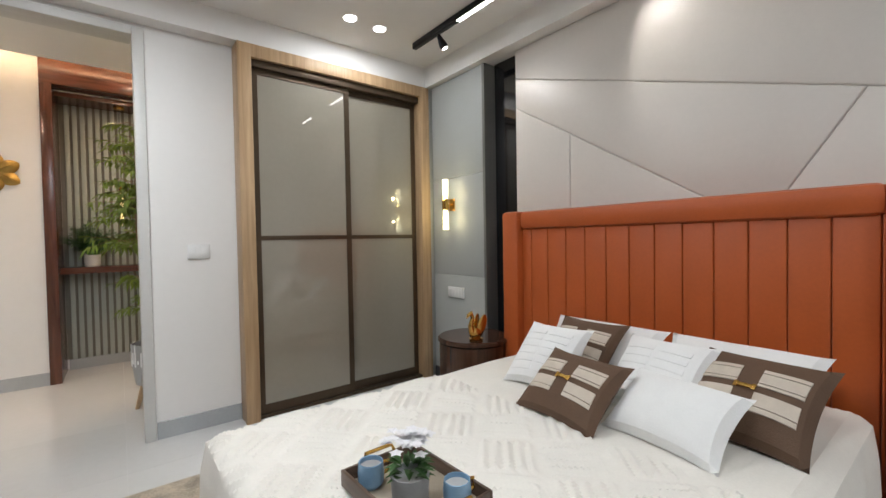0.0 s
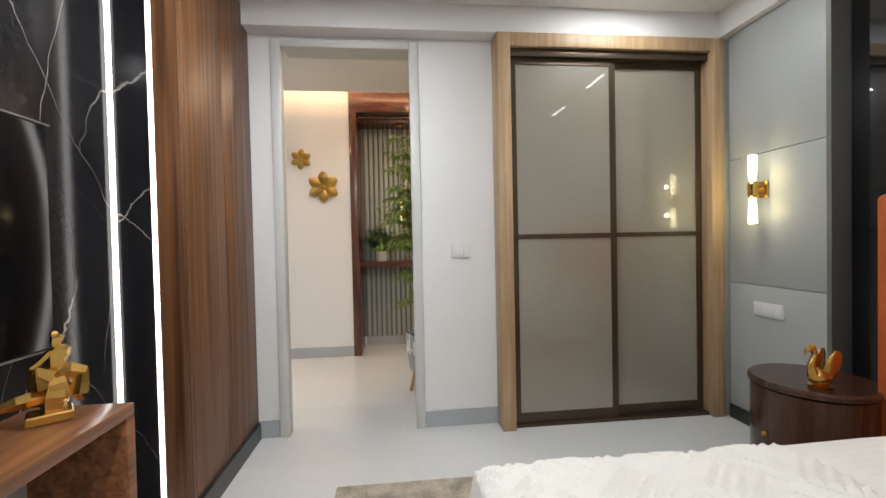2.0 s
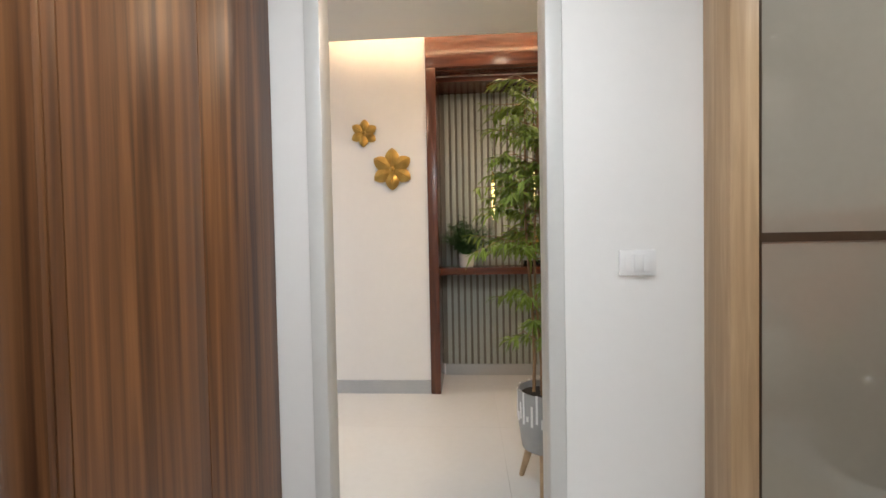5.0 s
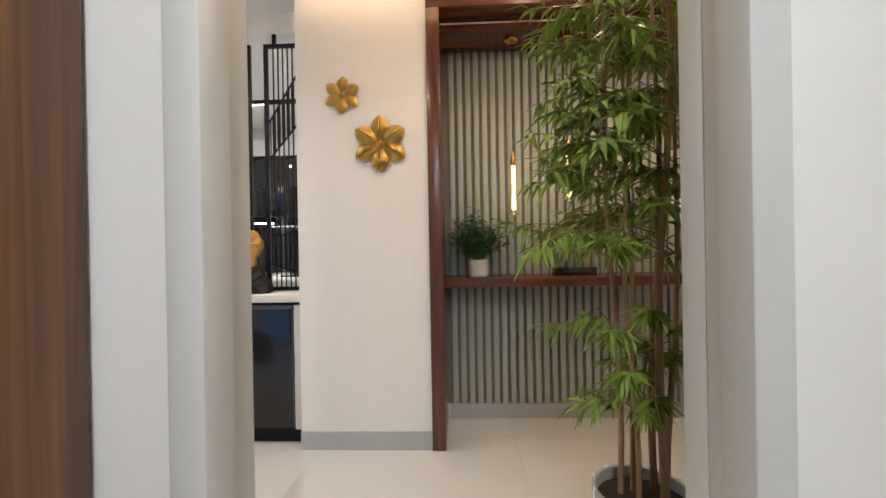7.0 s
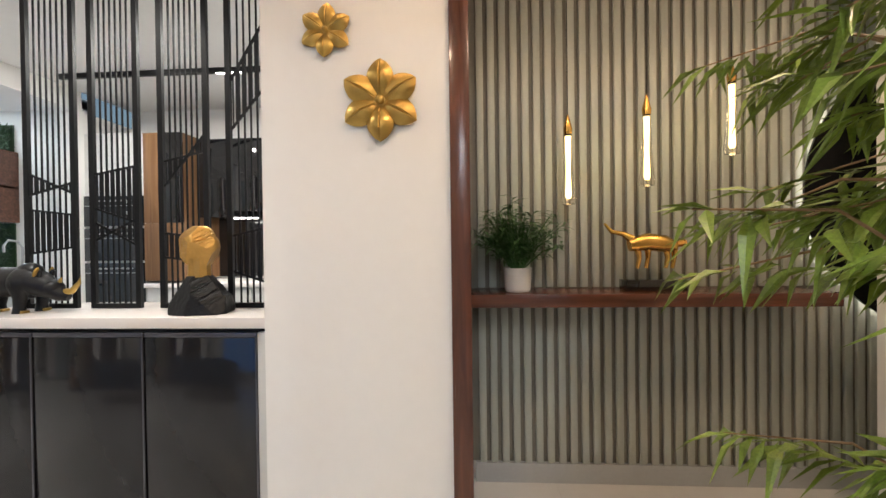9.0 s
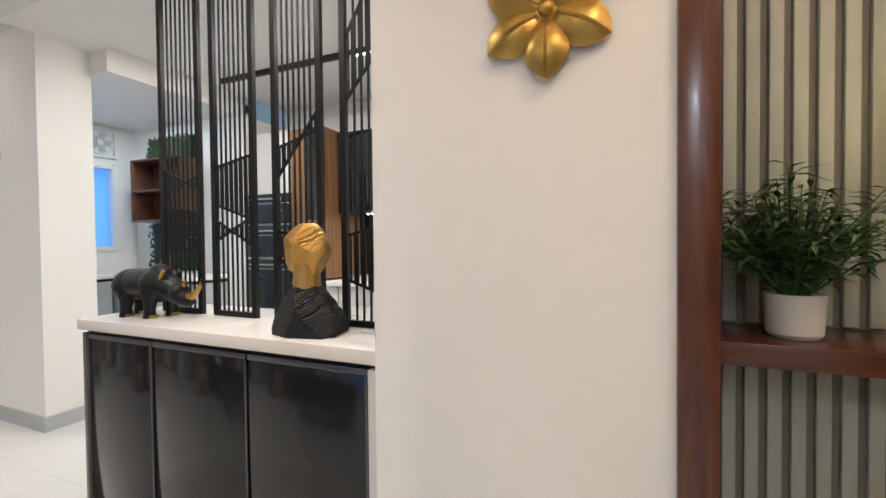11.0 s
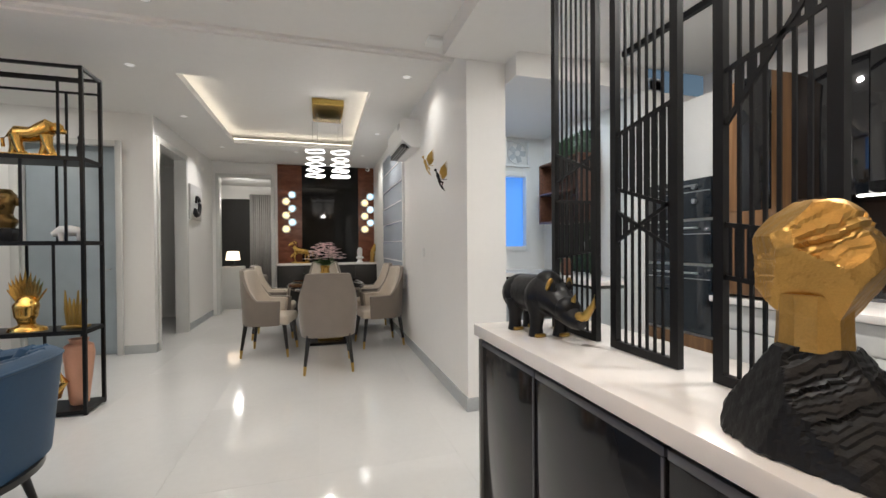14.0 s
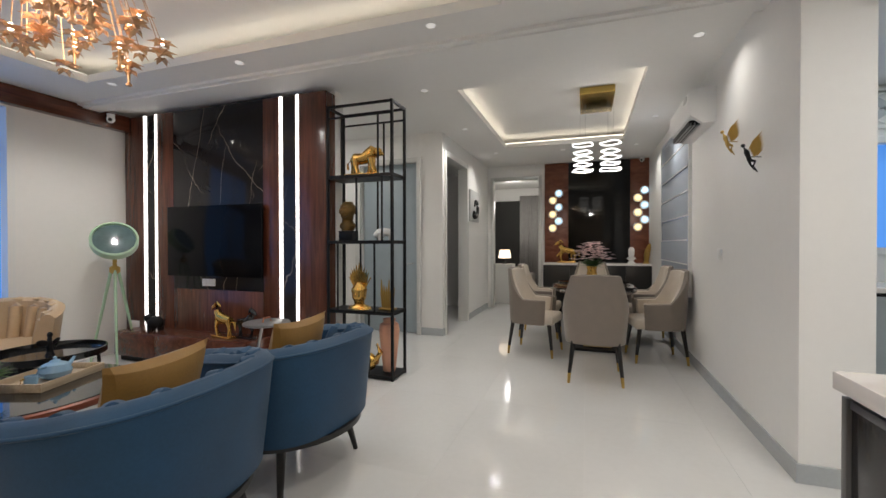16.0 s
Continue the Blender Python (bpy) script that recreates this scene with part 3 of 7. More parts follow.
cushion("pillow", "plump white sleeping pillow against the headboard", (2.05, 1.655, 0.575), -91, 50, 0.60, 0.31, 0.14)
cushion("pillow", "plump white sleeping pillow against the headboard", (2.04, 1.085, 0.575), -92, 50, 0.54, 0.31, 0.14)
cushion("brown", "brown cushion with cream striped panels behind the others", (1.92, 1.655, 0.575), -92, 46, 0.36, 0.33, 0.11)
cushion("ribbed", "white cushion with pleated ribs", (1.70, 1.66, 0.575), -86, 46, 0.315, 0.33, 0.13)
cushion("ribbed", "white cushion with pleated ribs", (1.78, 1.245, 0.575), -94, 46, 0.34, 0.33, 0.13)
cushion("brown", "large brown cushion with cream striped panels and gold clip", (1.775, 0.965, 0.575), -96, 52, 0.375, 0.35, 0.13)
cushion("brown", "brown cushion with cream striped panels and gold clip", (1.50, 1.415, 0.575), -96, 50, 0.355, 0.29, 0.12)
cushion("white", "plain white lumbar cushion", (1.585, 1.105, 0.575), -98, 52, 0.37, 0.26, 0.14)

# breakfast tray on the bed
M_TRAYWOOD = wood("brown_tray_wood", (0.05, 0.03, 0.02), (0.12, 0.075, 0.05), 3, 0.4, (0.6, 8, 8))
M_BLUECERAMIC = mat("pale_blue_ceramic", (0.22, 0.38, 0.55), 0.25, 0, 0.06, 10)
M_GREYCERAMIC = mat("grey_ceramic", (0.34, 0.35, 0.36), 0.45, 0, 0.08, 10)
tray = thing("serving_tray", "brown wooden tray with gold handles lying on the bed", "tray", (0.89, 1.34, 0.590), 92)
part("base", boxes((-0.148, 0.148, -0.103, 0.103, 0.0, 0.010), bev=0.002), mat("tray_floor", (0.36, 0.31, 0.24), 0.35, 0, 0.08, 10), tray)
for r in ((-0.156, 0.156, -0.112, -0.103, 0, 0.042), (-0.156, 0.156, 0.103, 0.112, 0, 0.042), (-0.156, -0.148, -0.103, 0.103, 0, 0.042), (0.148, 0.156, -0.103, 0.103, 0, 0.042)):
    part("rim", boxes(r, bev=0.002), M_TRAYWOOD, tray)
for s in (-1, 1):
    part("handle", tube(bmesh.new(), [(s * 0.152, -0.045, 0.040), (s * 0.158, -0.04, 0.056), (s * 0.158, 0.04, 0.056), (s * 0.152, 0.045, 0.040)], 0.005), M_GOLD, tray, "gold handle")


def cup(loc):
    ob = thing("cup", "pale blue ceramic cup with white inside", "cup", loc, group="cups on the tray")
    ob.scale = (0.86, 0.86, 0.9)
    part("body", lathe(bmesh.new(), [(0.026, 0), (0.036, 0.012), (0.038, 0.04), (0.035, 0.068), (0.032, 0.068), (0.034, 0.04), (0.03, 0.012)], 24), M_BLUECERAMIC, ob)
    part("lining", lathe(bmesh.new(), [(0.0335, 0.0675), (0.0325, 0.045), (0.029, 0.014), (0.002, 0.013)], 24, caps=False), M_WHITEPLASTIC, ob, "white glazed inside")
    part("handle", tube(bmesh.new(), [(0.036, 0, 0.055), (0.056, 0, 0.052), (0.058, 0, 0.028), (0.037, 0, 0.02)], 0.005), M_GOLD, ob, "gold handle")


cup((0.825, 1.43, 0.6005))
cup((0.94, 1.235, 0.6005))


def leaf_quad(bm, p, d, n, length, width, bend=0.25):
    """A folded, pointed leaf from p along d."""
    d = Vector(d).normalized()
    s = d.cross(Vector(n)).normalized()
    up = s.cross(d)
    a = bm.verts.new(p)
    m1 = Vector(p) + d * length * 0.4 - up * bend * length * 0.06
    b1, b2 = bm.verts.new(m1 + s * width / 2 + up * width * 0.18), bm.verts.new(m1 - s * width / 2 + up * width * 0.18)
    c = bm.verts.new(m1)
    e = bm.verts.new(Vector(p) + d * length - up * bend * length)
    for q in ((a, c, b1), (a, b2, c), (c, e, b1), (c, b2, e)):
        bm.faces.new(q)


M_LEAF = mat("green_leaf", (0.11, 0.21, 0.038), 0.45, 0, 0.35, 30, per_object=0.05)
M_LEAFDARK = mat("deep_green_leaf", (0.05, 0.125, 0.035), 0.45, 0, 0.35, 30)
M_WHITEPETAL = mat("white_petal", (0.78, 0.77, 0.78), 0.6, 0, 0.05, 30)
M_SOIL = mat("dark_soil", (0.03, 0.022, 0.016), 0.9, 0, 0.3, 40)
fp = thing("potted_flower", "small grey pot with white flowers on the tray", "plant", (0.865, 1.315, 0.6005))
part("pot", lathe(bmesh.new(), [(0.036, 0), (0.042, 0.01), (0.046, 0.07), (0.041, 0.07), (0.040, 0.055)], 24), M_GREYCERAMIC, fp)
rnd = random.Random(4)
bm, bl = bmesh.new(), bmesh.new()
for k in range(46):
    a, r = rnd.uniform(0, 6.28), rnd.uniform(0, 0.055)
    c = Vector((r * math.cos(a), r * math.sin(a), 0.132 + 0.02 * math.cos(r * 20) + rnd.uniform(-0.012, 0.012)))
    for q in range(5):
        t = q * 1.257 + a
        leaf_quad(bm, c, (math.cos(t), math.sin(t), 0.25), (0, 0, 1), 0.019, 0.015, 0.1)
for k in range(34):
    a = rnd.uniform(0, 6.28)
    leaf_quad(bl, (0.02 * math.cos(a), 0.02 * math.sin(a), 0.06 + rnd.uniform(0, 0.03)), (math.cos(a), math.sin(a), rnd.uniform(0.1, 0.9)), (0, 0, 1), 0.040, 0.02)
part("blossom", bm, M_WHITEPETAL, fp, "cluster of small white blossoms")
part("foliage", bl, M_LEAFDARK, fp)

# nightstand and swan
M_WALNUT = wood("dark_walnut", (0.035, 0.015, 0.009), (0.085, 0.036, 0.02), 2.5, 0.22, (6, 6, 0.5), 0.3)
ns = thing("nightstand", "round dark walnut bedside drum table", "nightstand", (2.27, 2.66, 0))
part("drum", lathe(bmesh.new(), [(0.20, 0.06), (0.235, 0.06), (0.235, 0.50), (0.20, 0.50)], 48), M_WALNUT, ns)
part("top", lathe(bmesh.new(), [(0.235, 0.505), (0.245, 0.512), (0.245, 0.53), (0.235, 0.54)], 48), M_WALNUT, ns)
part("plinth", lathe(bmesh.new(), [(0.19, 0.0), (0.19, 0.06)], 32), M_BLACK, ns)
part("knob", lathe(bmesh.new(), [(0.006, 0.28), (0.012, 0.285), (0.012, 0.30), (0.006, 0.305)], 12, -0.243, 0.0), M_GOLD, ns, "small brass knob")
bm = bmesh.new()
blob(bm, (0, 0, 0.05), (0.065, 0.042, 0.048))
tube(bm, [(-0.045, 0, 0.06), (-0.06, 0, 0.11), (-0.035, 0, 0.16), (-0.052, 0, 0.195), (-0.085, 0, 0.185), (-0.10, 0, 0.165)], [0.026, 0.018, 0.014, 0.018, 0.012, 0.004], 10)
for s in (-1, 1):
    blob(bm, (0.035, s * 0.03, 0.10), (0.04, 0.012, 0.085), pose(0, 0, 0, 0, 25, s * 12))
lathe(bm, [(0.05, 0.0), (0.055, 0.012)], 20)
solid("swan_figurine", bm, M_GOLD, "small polished gold swan figurine on the nightstand", "figurine", loc=(2.19, 2.545, 0.541), rz=5).scale = (0.85, 0.85, 0.92)

# wall lamp, socket, switch
M_BULBTUBE = glow("lit_glass_tube", (1, 0.93, 0.62), 3.8)
sc = thing("wall_lamp", "brass wall lamp with two lit glass tubes", "wall lamp", (2.55, 3.205, 1.49))
part("backplate", boxes((-0.012, 0.0, -0.035, 0.035, -0.05, 0.05), bev=0.004), M_GOLD, sc)
part("arm", tube(bmesh.new(), [(-0.01, 0, 0), (-0.06, 0, 0)], 0.012, 12), M_GOLD, sc)
part("holder", lathe(bmesh.new(), [(0.018, -0.05), (0.027, -0.035), (0.027, 0.035), (0.018, 0.05)], 16, -0.075, 0), M_GOLD, sc)
part("upper_tube", lathe(bmesh.new(), [(0.016, 0.05), (0.021, 0.10), (0.024, 0.20), (0.02, 0.205)], 16, -0.075, 0), M_BULBTUBE, sc, "lit frosted glass tube")
part("lower_tube", lathe(bmesh.new(), [(0.02, -0.205), (0.024, -0.20), (0.021, -0.10), (0.016, -0.05)], 16, -0.075, 0), M_BULBTUBE, sc, "lit frosted glass tube")
lamp("wall_lamp_light", "POINT", (2.42, 3.205, 1.60), 0.9, (1, 0.86, 0.45), 0.014)
lamp("wall_lamp_light", "POINT", (2.42, 3.205, 1.38), 0.9, (1, 0.86, 0.45), 0.014)


def wall_plate(name, label, m, w, h, keys, category="switch"):
    """A plate on a wall: x along the wall, front at -y."""
    ob = thing(name, label, category)
    ob.matrix_world = m
    part("plate", boxes((-w / 2, w / 2, -0.014, 0.0, -h / 2, h / 2), bev=0.003), M_WHITEPLASTIC, ob)
    for k in range(keys):
        a = -w / 2 + 0.018 + k * (w - 0.036) / keys
        part("rocker", boxes((a + 0.001, a + (w - 0.036) / keys - 0.001, -0.0175, -0.0142, -h / 2 + 0.014, h / 2 - 0.014), bev=0.0015), M_WHITEPLASTIC, ob)
    return ob


wall_plate("light_switch", "white plastic light switch on the wall", pose(0.755, 3.619, 1.155), 0.125, 0.09, 3)
wall_plate("socket", "white socket plate on the grey panel", pose(2.549, 3.17, 0.765, 0, 0, -90), 0.20, 0.085, 4, "socket")

# wardrobe
wardrobe = thing("wardrobe", "sliding wardrobe with frosted bronze glass in light oak", "wardrobe", (0, 3.50, 0))
for r in ((0.985, 1.072, -0.03, 0.12, 0, 2.52), (2.425, 2.515, -0.03, 0.12, 0, 2.52), (1.072, 2.425, -0.03, 0.12, 2.435, 2.52)):
    part("outer_frame", boxes(r, bev=0.002), M_OAK, wardrobe, "light oak frame")
part("head_rail", boxes((1.072, 2.425, 0.0, 0.16, 2.385, 2.435), bev=0.002), M_BRONZE, wardrobe, "bronze head rail")
part("floor_rail", boxes((1.072, 2.425, 0.01, 0.16, 0.0, 0.02)), M_BRONZE, wardrobe, "bronze floor rail")
part("cabinet_back", boxes((1.0, 2.55, 0.60, 0.62, 0, 2.52)), M_BROWNCLOTH, wardrobe)


def sliding_door(x0, x1, y):
    d = part("door", boxes((x0 + 0.02, x1 - 0.02, y + 0.006, y + 0.016, 0.05, 2.37)), M_FROST, wardrobe, "frosted bronze glass pane")
    for r in ((x0, x0 + 0.045, y, y + 0.028, 0.02, 2.385), (x1 - 0.04, x1, y, y + 0.028, 0.02, 2.385), (x0 + 0.045, x1 - 0.04, y, y + 0.028, 0.02, 0.085),
              (x0 + 0.045, x1 - 0.04, y, y + 0.028, 2.345, 2.385), (x0 + 0.045, x1 - 0.04, y, y + 0.024, 1.222, 1.252)):
        part("door_profile", boxes(r), M_BRONZE, d, smooth=False)


sliding_door(1.075, 1.79, 0.03)
sliding_door(1.755, 2.423, 0.065)

# walls of the room
structure("panel_marble", boxes((-0.86, -0.83, -1.9, 2.77, 0.0, 2.70)), M_BLACKSTONE, "black marble cladding with pale veins")
structure("panel_marble_return", boxes((-0.862, -0.672, 2.772, 2.80, 0.0, 2.70)), M_BLACKSTONE)
structure("led_strip_bedroom", boxes((-0.829, -0.815, 2.756, 2.771, 0, 2.70)), M_LED, "white light strip")
structure("led_strip_bedroom_outer", boxes((-0.672, -0.655, 2.758, 2.774, 0, 2.70)), M_LED, "white light strip")
teak = structure("panel_teak", boxes((-0.80, -0.562, 2.775, 3.61, 0.10, 2.66)), M_TEAK, "striped teak wall panelling")
for k, (y0, y1) in enumerate(((2.775, 2.800), (2.803, 3.19), (3.193, 3.605))):
    part("board", boxes((-0.562, -0.55, y0, y1, 0.10, 2.66), bev=0.0015), M_TEAK, teak)
part("end_board", boxes((-0.653, -0.552, 2.760, 2.774, 0.0, 2.66), bev=0.002), M_TEAK, teak)
grey = structure("panel_grey", boxes((2.572, 2.68, 2.832, 3.53, 0.09, 2.525)), M_GREYLINE, "grey laminated wall panels")
for z0, z1 in ((0.09, 0.905), (0.909, 1.712), (1.716, 2.525)):
    part("panel", boxes((2.55, 2.573, 2.832, 3.47, z0, z1), bev=0.002), M_GREYLAM, grey)
structure("trim_panel_filler", boxes((2.515, 2.60, 3.49, 3.62, 0, 2.52)), M_GREYLAM)
structure("panel_grey_edge", boxes((2.545, 2.68, 2.805, 2.83, 0, 2.525)), mat("grey_edge_strip", (0.22, 0.22, 0.21), 0.35, 0.4), "grey metal edge strip")
structure("baseboard_panel", boxes((2.54, 2.572, 2.832, 3.47, 0, 0.088)), M_SKIRT_DARK)
structure("panel_dark_mirror", boxes((2.655, 2.68, 2.53, 2.80, 0, 2.53)), M_BLACKGLOSS, "dark mirror strip")
pad = structure("panel_padded", boxes((2.611, 2.68, -2.0, 2.545, 0, 2.53)), M_LEATHER, "padded beige leather wall with diagonal seams")


def padded(points):
    """One cushioned panel of the wall, from corners (y, z)."""
    bm = bmesh.new()
    c = Vector((0, sum(p[0] for p in points) / len(points), sum(p[1] for p in points) / len(points)))
    rings = []
    for inset, x in ((0.0008, 2.611), (0.0012, 2.606), (0.006, 2.601), (0.02, 2.598)):
        n = len(points)
        ring = []
        for i in range(n):
            a, b, d = (Vector((0, *points[(i + k) % n])) for k in (-1, 0, 1))
            e1, e2 = (b - a).normalized(), (d - b).normalized()
            n1, n2 = Vector((0, -e1.z, e1.y)), Vector((0, -e2.z, e2.y))
            if n1.dot(c - b) < 0:
                n1 = -n1
            if n2.dot(c - b) < 0:
                n2 = -n2
            m = (n1 + n2).normalized()
            p = b + m * inset / max(0.35, m.dot(n1))
            ring.append(bm.verts.new((x, p.y, p.z)))
        rings.append(ring)
    for r1, r2 in zip(rings, rings[1:]):
        for i in range(len(points)):
            bm.faces.new((r1[i], r1[(i + 1) % len(points)], r2[(i + 1) % len(points)], r2[i]))
    bm.faces.new(rings[-1])
    part("padded_panel", bm, M_LEATHER, pad)


padded([(2.545, 2.53), (-2.0, 2.53), (-2.0, 0.86), (0.776, 1.761), (2.545, 2.335)])
padded([(2.545, 2.335), (0.776, 1.761), (1.106, 1.248), (2.545, 2.129)])
padded([(2.545, 2.129), (2.096, 1.854), (2.096, 0.0), (2.545, 0.0)])
padded([(2.096, 1.854), (1.106, 1.248), (1.106, 0.0), (2.096, 0.0)])
padded([(0.776, 1.761), (-2.0, 0.86), (-2.0, 0.0), (1.106, 0.0), (1.106, 1.248)])

# television, console and figure
tv = thing("television", "black flat television on the marble wall", "television", (-0.83, 1.70, 0.90))
part("screen", boxes((0.03, 0.055, -0.66, 0.68, 0.0, 0.72), bev=0.004), M_SCREEN, tv)
M_SILVER = mat("silver_bezel", (0.5, 0.5, 0.5), 0.3, 1.0)
for z in (-0.006, 0.721):
    part("bezel", boxes((0.028, 0.058, -0.67, 0.69, z, z + 0.005)), M_SILVER, tv, "thin silver edge")
part("bracket", boxes((0.0, 0.03, -0.2, 0.2, 0.2, 0.5)), M_BLACK, tv)
M_CONSOLE = wood("console_teak", (0.10, 0.036, 0.013), (0.34, 0.14, 0.06), 2.2, 0.3, (9, 0.3, 9), 0.2)
con = thing("tv_console", "low teak television console with open pale compartments", "console", (-0.83, 0, 0))
part("top", boxes((0.0, 0.31, 0.3, 2.35, 0.675, 0.715), bev=0.003), M_CONSOLE, con)
part("end_panel", boxes((0.0, 0.31, 2.31, 2.35, 0.10, 0.675), bev=0.003), M_CONSOLE, con)
part("end_panel", boxes((0.0, 0.31, 0.3, 0.34, 0.10, 0.675), bev=0.003), M_CONSOLE, con)
part("bottom", boxes((0.0, 0.31, 0.34, 2.31, 0.10, 0.14), bev=0.003), M_CONSOLE, con)
part("back", boxes((0.0, 0.012, 0.34, 2.31, 0.14, 0.675)), M_GREYLAM, con, "pale grey back panel")
part("divider", boxes((0.012, 0.30, 1.30, 1.32, 0.14, 0.675)), M_GREYLAM, con, "pale grey divider")
part("plinth", boxes((0.0, 0.28, 0.34, 2.31, 0.0, 0.10)), M_SKIRT_DARK, con)
bm = bmesh.new()
box(bm, -0.060, 0.045, -0.04, 0.04, 0.0, 0.028, 0.004, 1)
for pts, rads in (
        ([(-0.15, 0, 0.05), (-0.075, 0, 0.068), (0.0, 0, 0.08)], [0.005, 0.020, 0.026]),
        ([(0.0, 0, 0.02), (0.005, 0, 0.07), (0.01, 0, 0.10)], [0.030, 0.036, 0.032]),
        ([(0.025, 0, 0.06), (0.012, 0, 0.11), (0.010, 0, 0.15)], [0.030, 0.035, 0.022]),
        ([(0.012, 0, 0.132), (0.045, -0.008, 0.142), (0.075, -0.01, 0.130)], [0.028, 0.024, 0.017]),
        ([(0.068, -0.01, 0.140), (0.064, -0.01, 0.10), (0.058, -0.01, 0.068)], [0.015, 0.020, 0.024]),
        ([(0.050, -0.01, 0.07), (0.064, -0.012, 0.045)], [0.012, 0.007]),
        ([(0.0, -0.015, 0.135), (-0.036, -0.02, 0.160)], [0.026, 0.016]),
        ([(-0.034, -0.02, 0.164), (-0.030, -0.02, 0.10)], [0.015, 0.024]),
        ([(0.010, 0, 0.145), (0.014, 0, 0.185), (0.017, 0, 0.207), (0.012, 0, 0.217)], [0.020, 0.028, 0.030, 0.012]),
        ([(0.0, -0.01, 0.205), (-0.026, -0.018, 0.178), (-0.044, -0.02, 0.164)], [0.011, 0.009, 0.007]),
        ([(0.012, 0, 0.213), (0.010, 0, 0.226), (0.015, 0, 0.243), (0.010, 0, 0.246)], [0.010, 0.014, 0.018, 0.010]),
        ([(0.008, 0, 0.244), (0.008, 0, 0.254), (0.009, 0, 0.262)], [0.009, 0.012, 0.005])):
    tube(bm, pts, rads, 5)
statuette = new("gold_figurine", finish(bm, "gold_figurine", False))
statuette.data.materials.append(M_GOLD)
statuette.matrix_world = pose(-0.675, 2.235, 0.7165, 0, 0, 36)
tagged(statuette, "faceted gold seated statuette on the console", "figurine")

# rug
bm = bmesh.new()
box(bm, 0.02, 1.9, 1.2, 2.99, 0.0, 0.010, 0.003)
M_RUG = mat("worn_beige_rug", (0.42, 0.36, 0.28), 0.95, 0, 0.6, 9, 0.5, 400, sheen=0.1)
solid("rug", bm, M_RUG, "beige rug with worn abstract pattern under the bed", "rug", loc=(0, 0, 0.001))

# ceiling lights of the bedroom
for x, y in ((1.615, 3.113), (1.845, 3.125)):
    d = thing("downlight", "small recessed ceiling spotlight", "ceiling light", (x, y, 2.70), group="bedroom downlights")
    part("ring", lathe(bmesh.new(), [(0.040, -0.001), (0.052, -0.004), (0.055, 0.0)], 24, caps=False), M_WHITEPLASTIC, d)
    part("diffuser", lathe(bmesh.new(), [(0.040, -0.006), (0.041, -0.001)], 24), M_DOWNLIGHT, d)
tl = thing("track_light", "black ceiling track with spot heads and a lit bar", "ceiling light", (2.17, 2.75, 2.70))
part("track", boxes((-0.018, 0.018, -1.6, 0.42, -0.045, 0.0), bev=0.002), M_BLACK, tl)
for y in (-0.10, -0.98):
    part("lit_bar", boxes((-0.014, 0.014, y - 0.32, y, -0.049, -0.0455)), M_DOWNLIGHT, tl, "lit linear diffuser")
for y in (0.12, -0.72):
    part("spot_head", tube(bmesh.new(), [(0.0, y, -0.05), (0.03, y - 0.01, -0.11), (0.045, y - 0.015, -0.135)], [0.012, 0.028, 0.028], 16), M_BLACK, tl)
    part("spot_lens", tube(bmesh.new(), [(0.045, y - 0.015, -0.136), (0.047, y - 0.016, -0.140)], 0.022, 16), M_DOWNLIGHT, tl)

# ---- lobby ----
def petal_flower(bm, r, n=6):
    """Six cupped, pointed petals round a centre; lies in x, z with the front toward -y."""
    for k in range(n):
        a = math.pi / 2 + k * 2 * math.pi / n
        d, s = Vector((math.cos(a), 0, math.sin(a))), Vector((-math.sin(a), 0, math.cos(a)))
        rows = []
        for i in range(13):
            t = i / 12
            w = 0.325 * r * math.sin(math.pi * (0.10 + 0.90 * t) ** 1.22) ** 0.72 + 0.01 * r * (1 - t)
            ring = []
            for q in (-1, -0.75, -0.4, -0.1, 0, 0.1, 0.4, 0.75, 1):
                cup = 0.16 * r * math.sin(math.pi * t) * (1 - q * q) - 0.035 * r * (abs(q) < 0.05) * math.sin(math.pi * t)
                lift = 0.012 + 0.06 * r * math.sin(math.pi * 0.6 * t) + (0.05 * r if k % 2 else 0.0) * t
                ring.append(bm.verts.new(d * r * (0.06 + 0.94 * t) + s * w * q - Vector((0, 1, 0)) * (lift + cup)))
            rows.append(ring)
        for a1, b1 in zip(rows, rows[1:]):
            for i in range(8):
                bm.faces.new((a1[i], a1[i + 1], b1[i + 1], b1[i]))
    ext = bmesh.ops.extrude_face_region(bm, geom=bm.faces[:])
    bmesh.ops.translate(bm, verts=[e for e in ext["geom"] if isinstance(e, bmesh.types.BMVert)], vec=(0, 0.006, 0))
    return bm


for x, z, r, turn in ((-0.435, 1.818, 0.170, 0), (-0.658, 2.112, 0.112, 4)):
    fl = thing("wall_flower", "matt gold six-petalled flower on the wall", "wall decoration", (x, 5.458, z), group="gold wall flowers")
    fl.matrix_world = pose(x, 5.458, z, 0, turn, 0)
    part("petals", petal_flower(bmesh.new(), r), M_GOLDMATT, fl)
    part("bud", blob(bmesh.new(), (0, -0.026, 0), (r * 0.11, r * 0.11, r * 0.11)), M_GOLDMATT, fl)
    part("backplate", tube(bmesh.new(), [(0, 0, 0), (0, -0.02, 0)], r * 0.25, 12), M_GOLDMATT, fl)

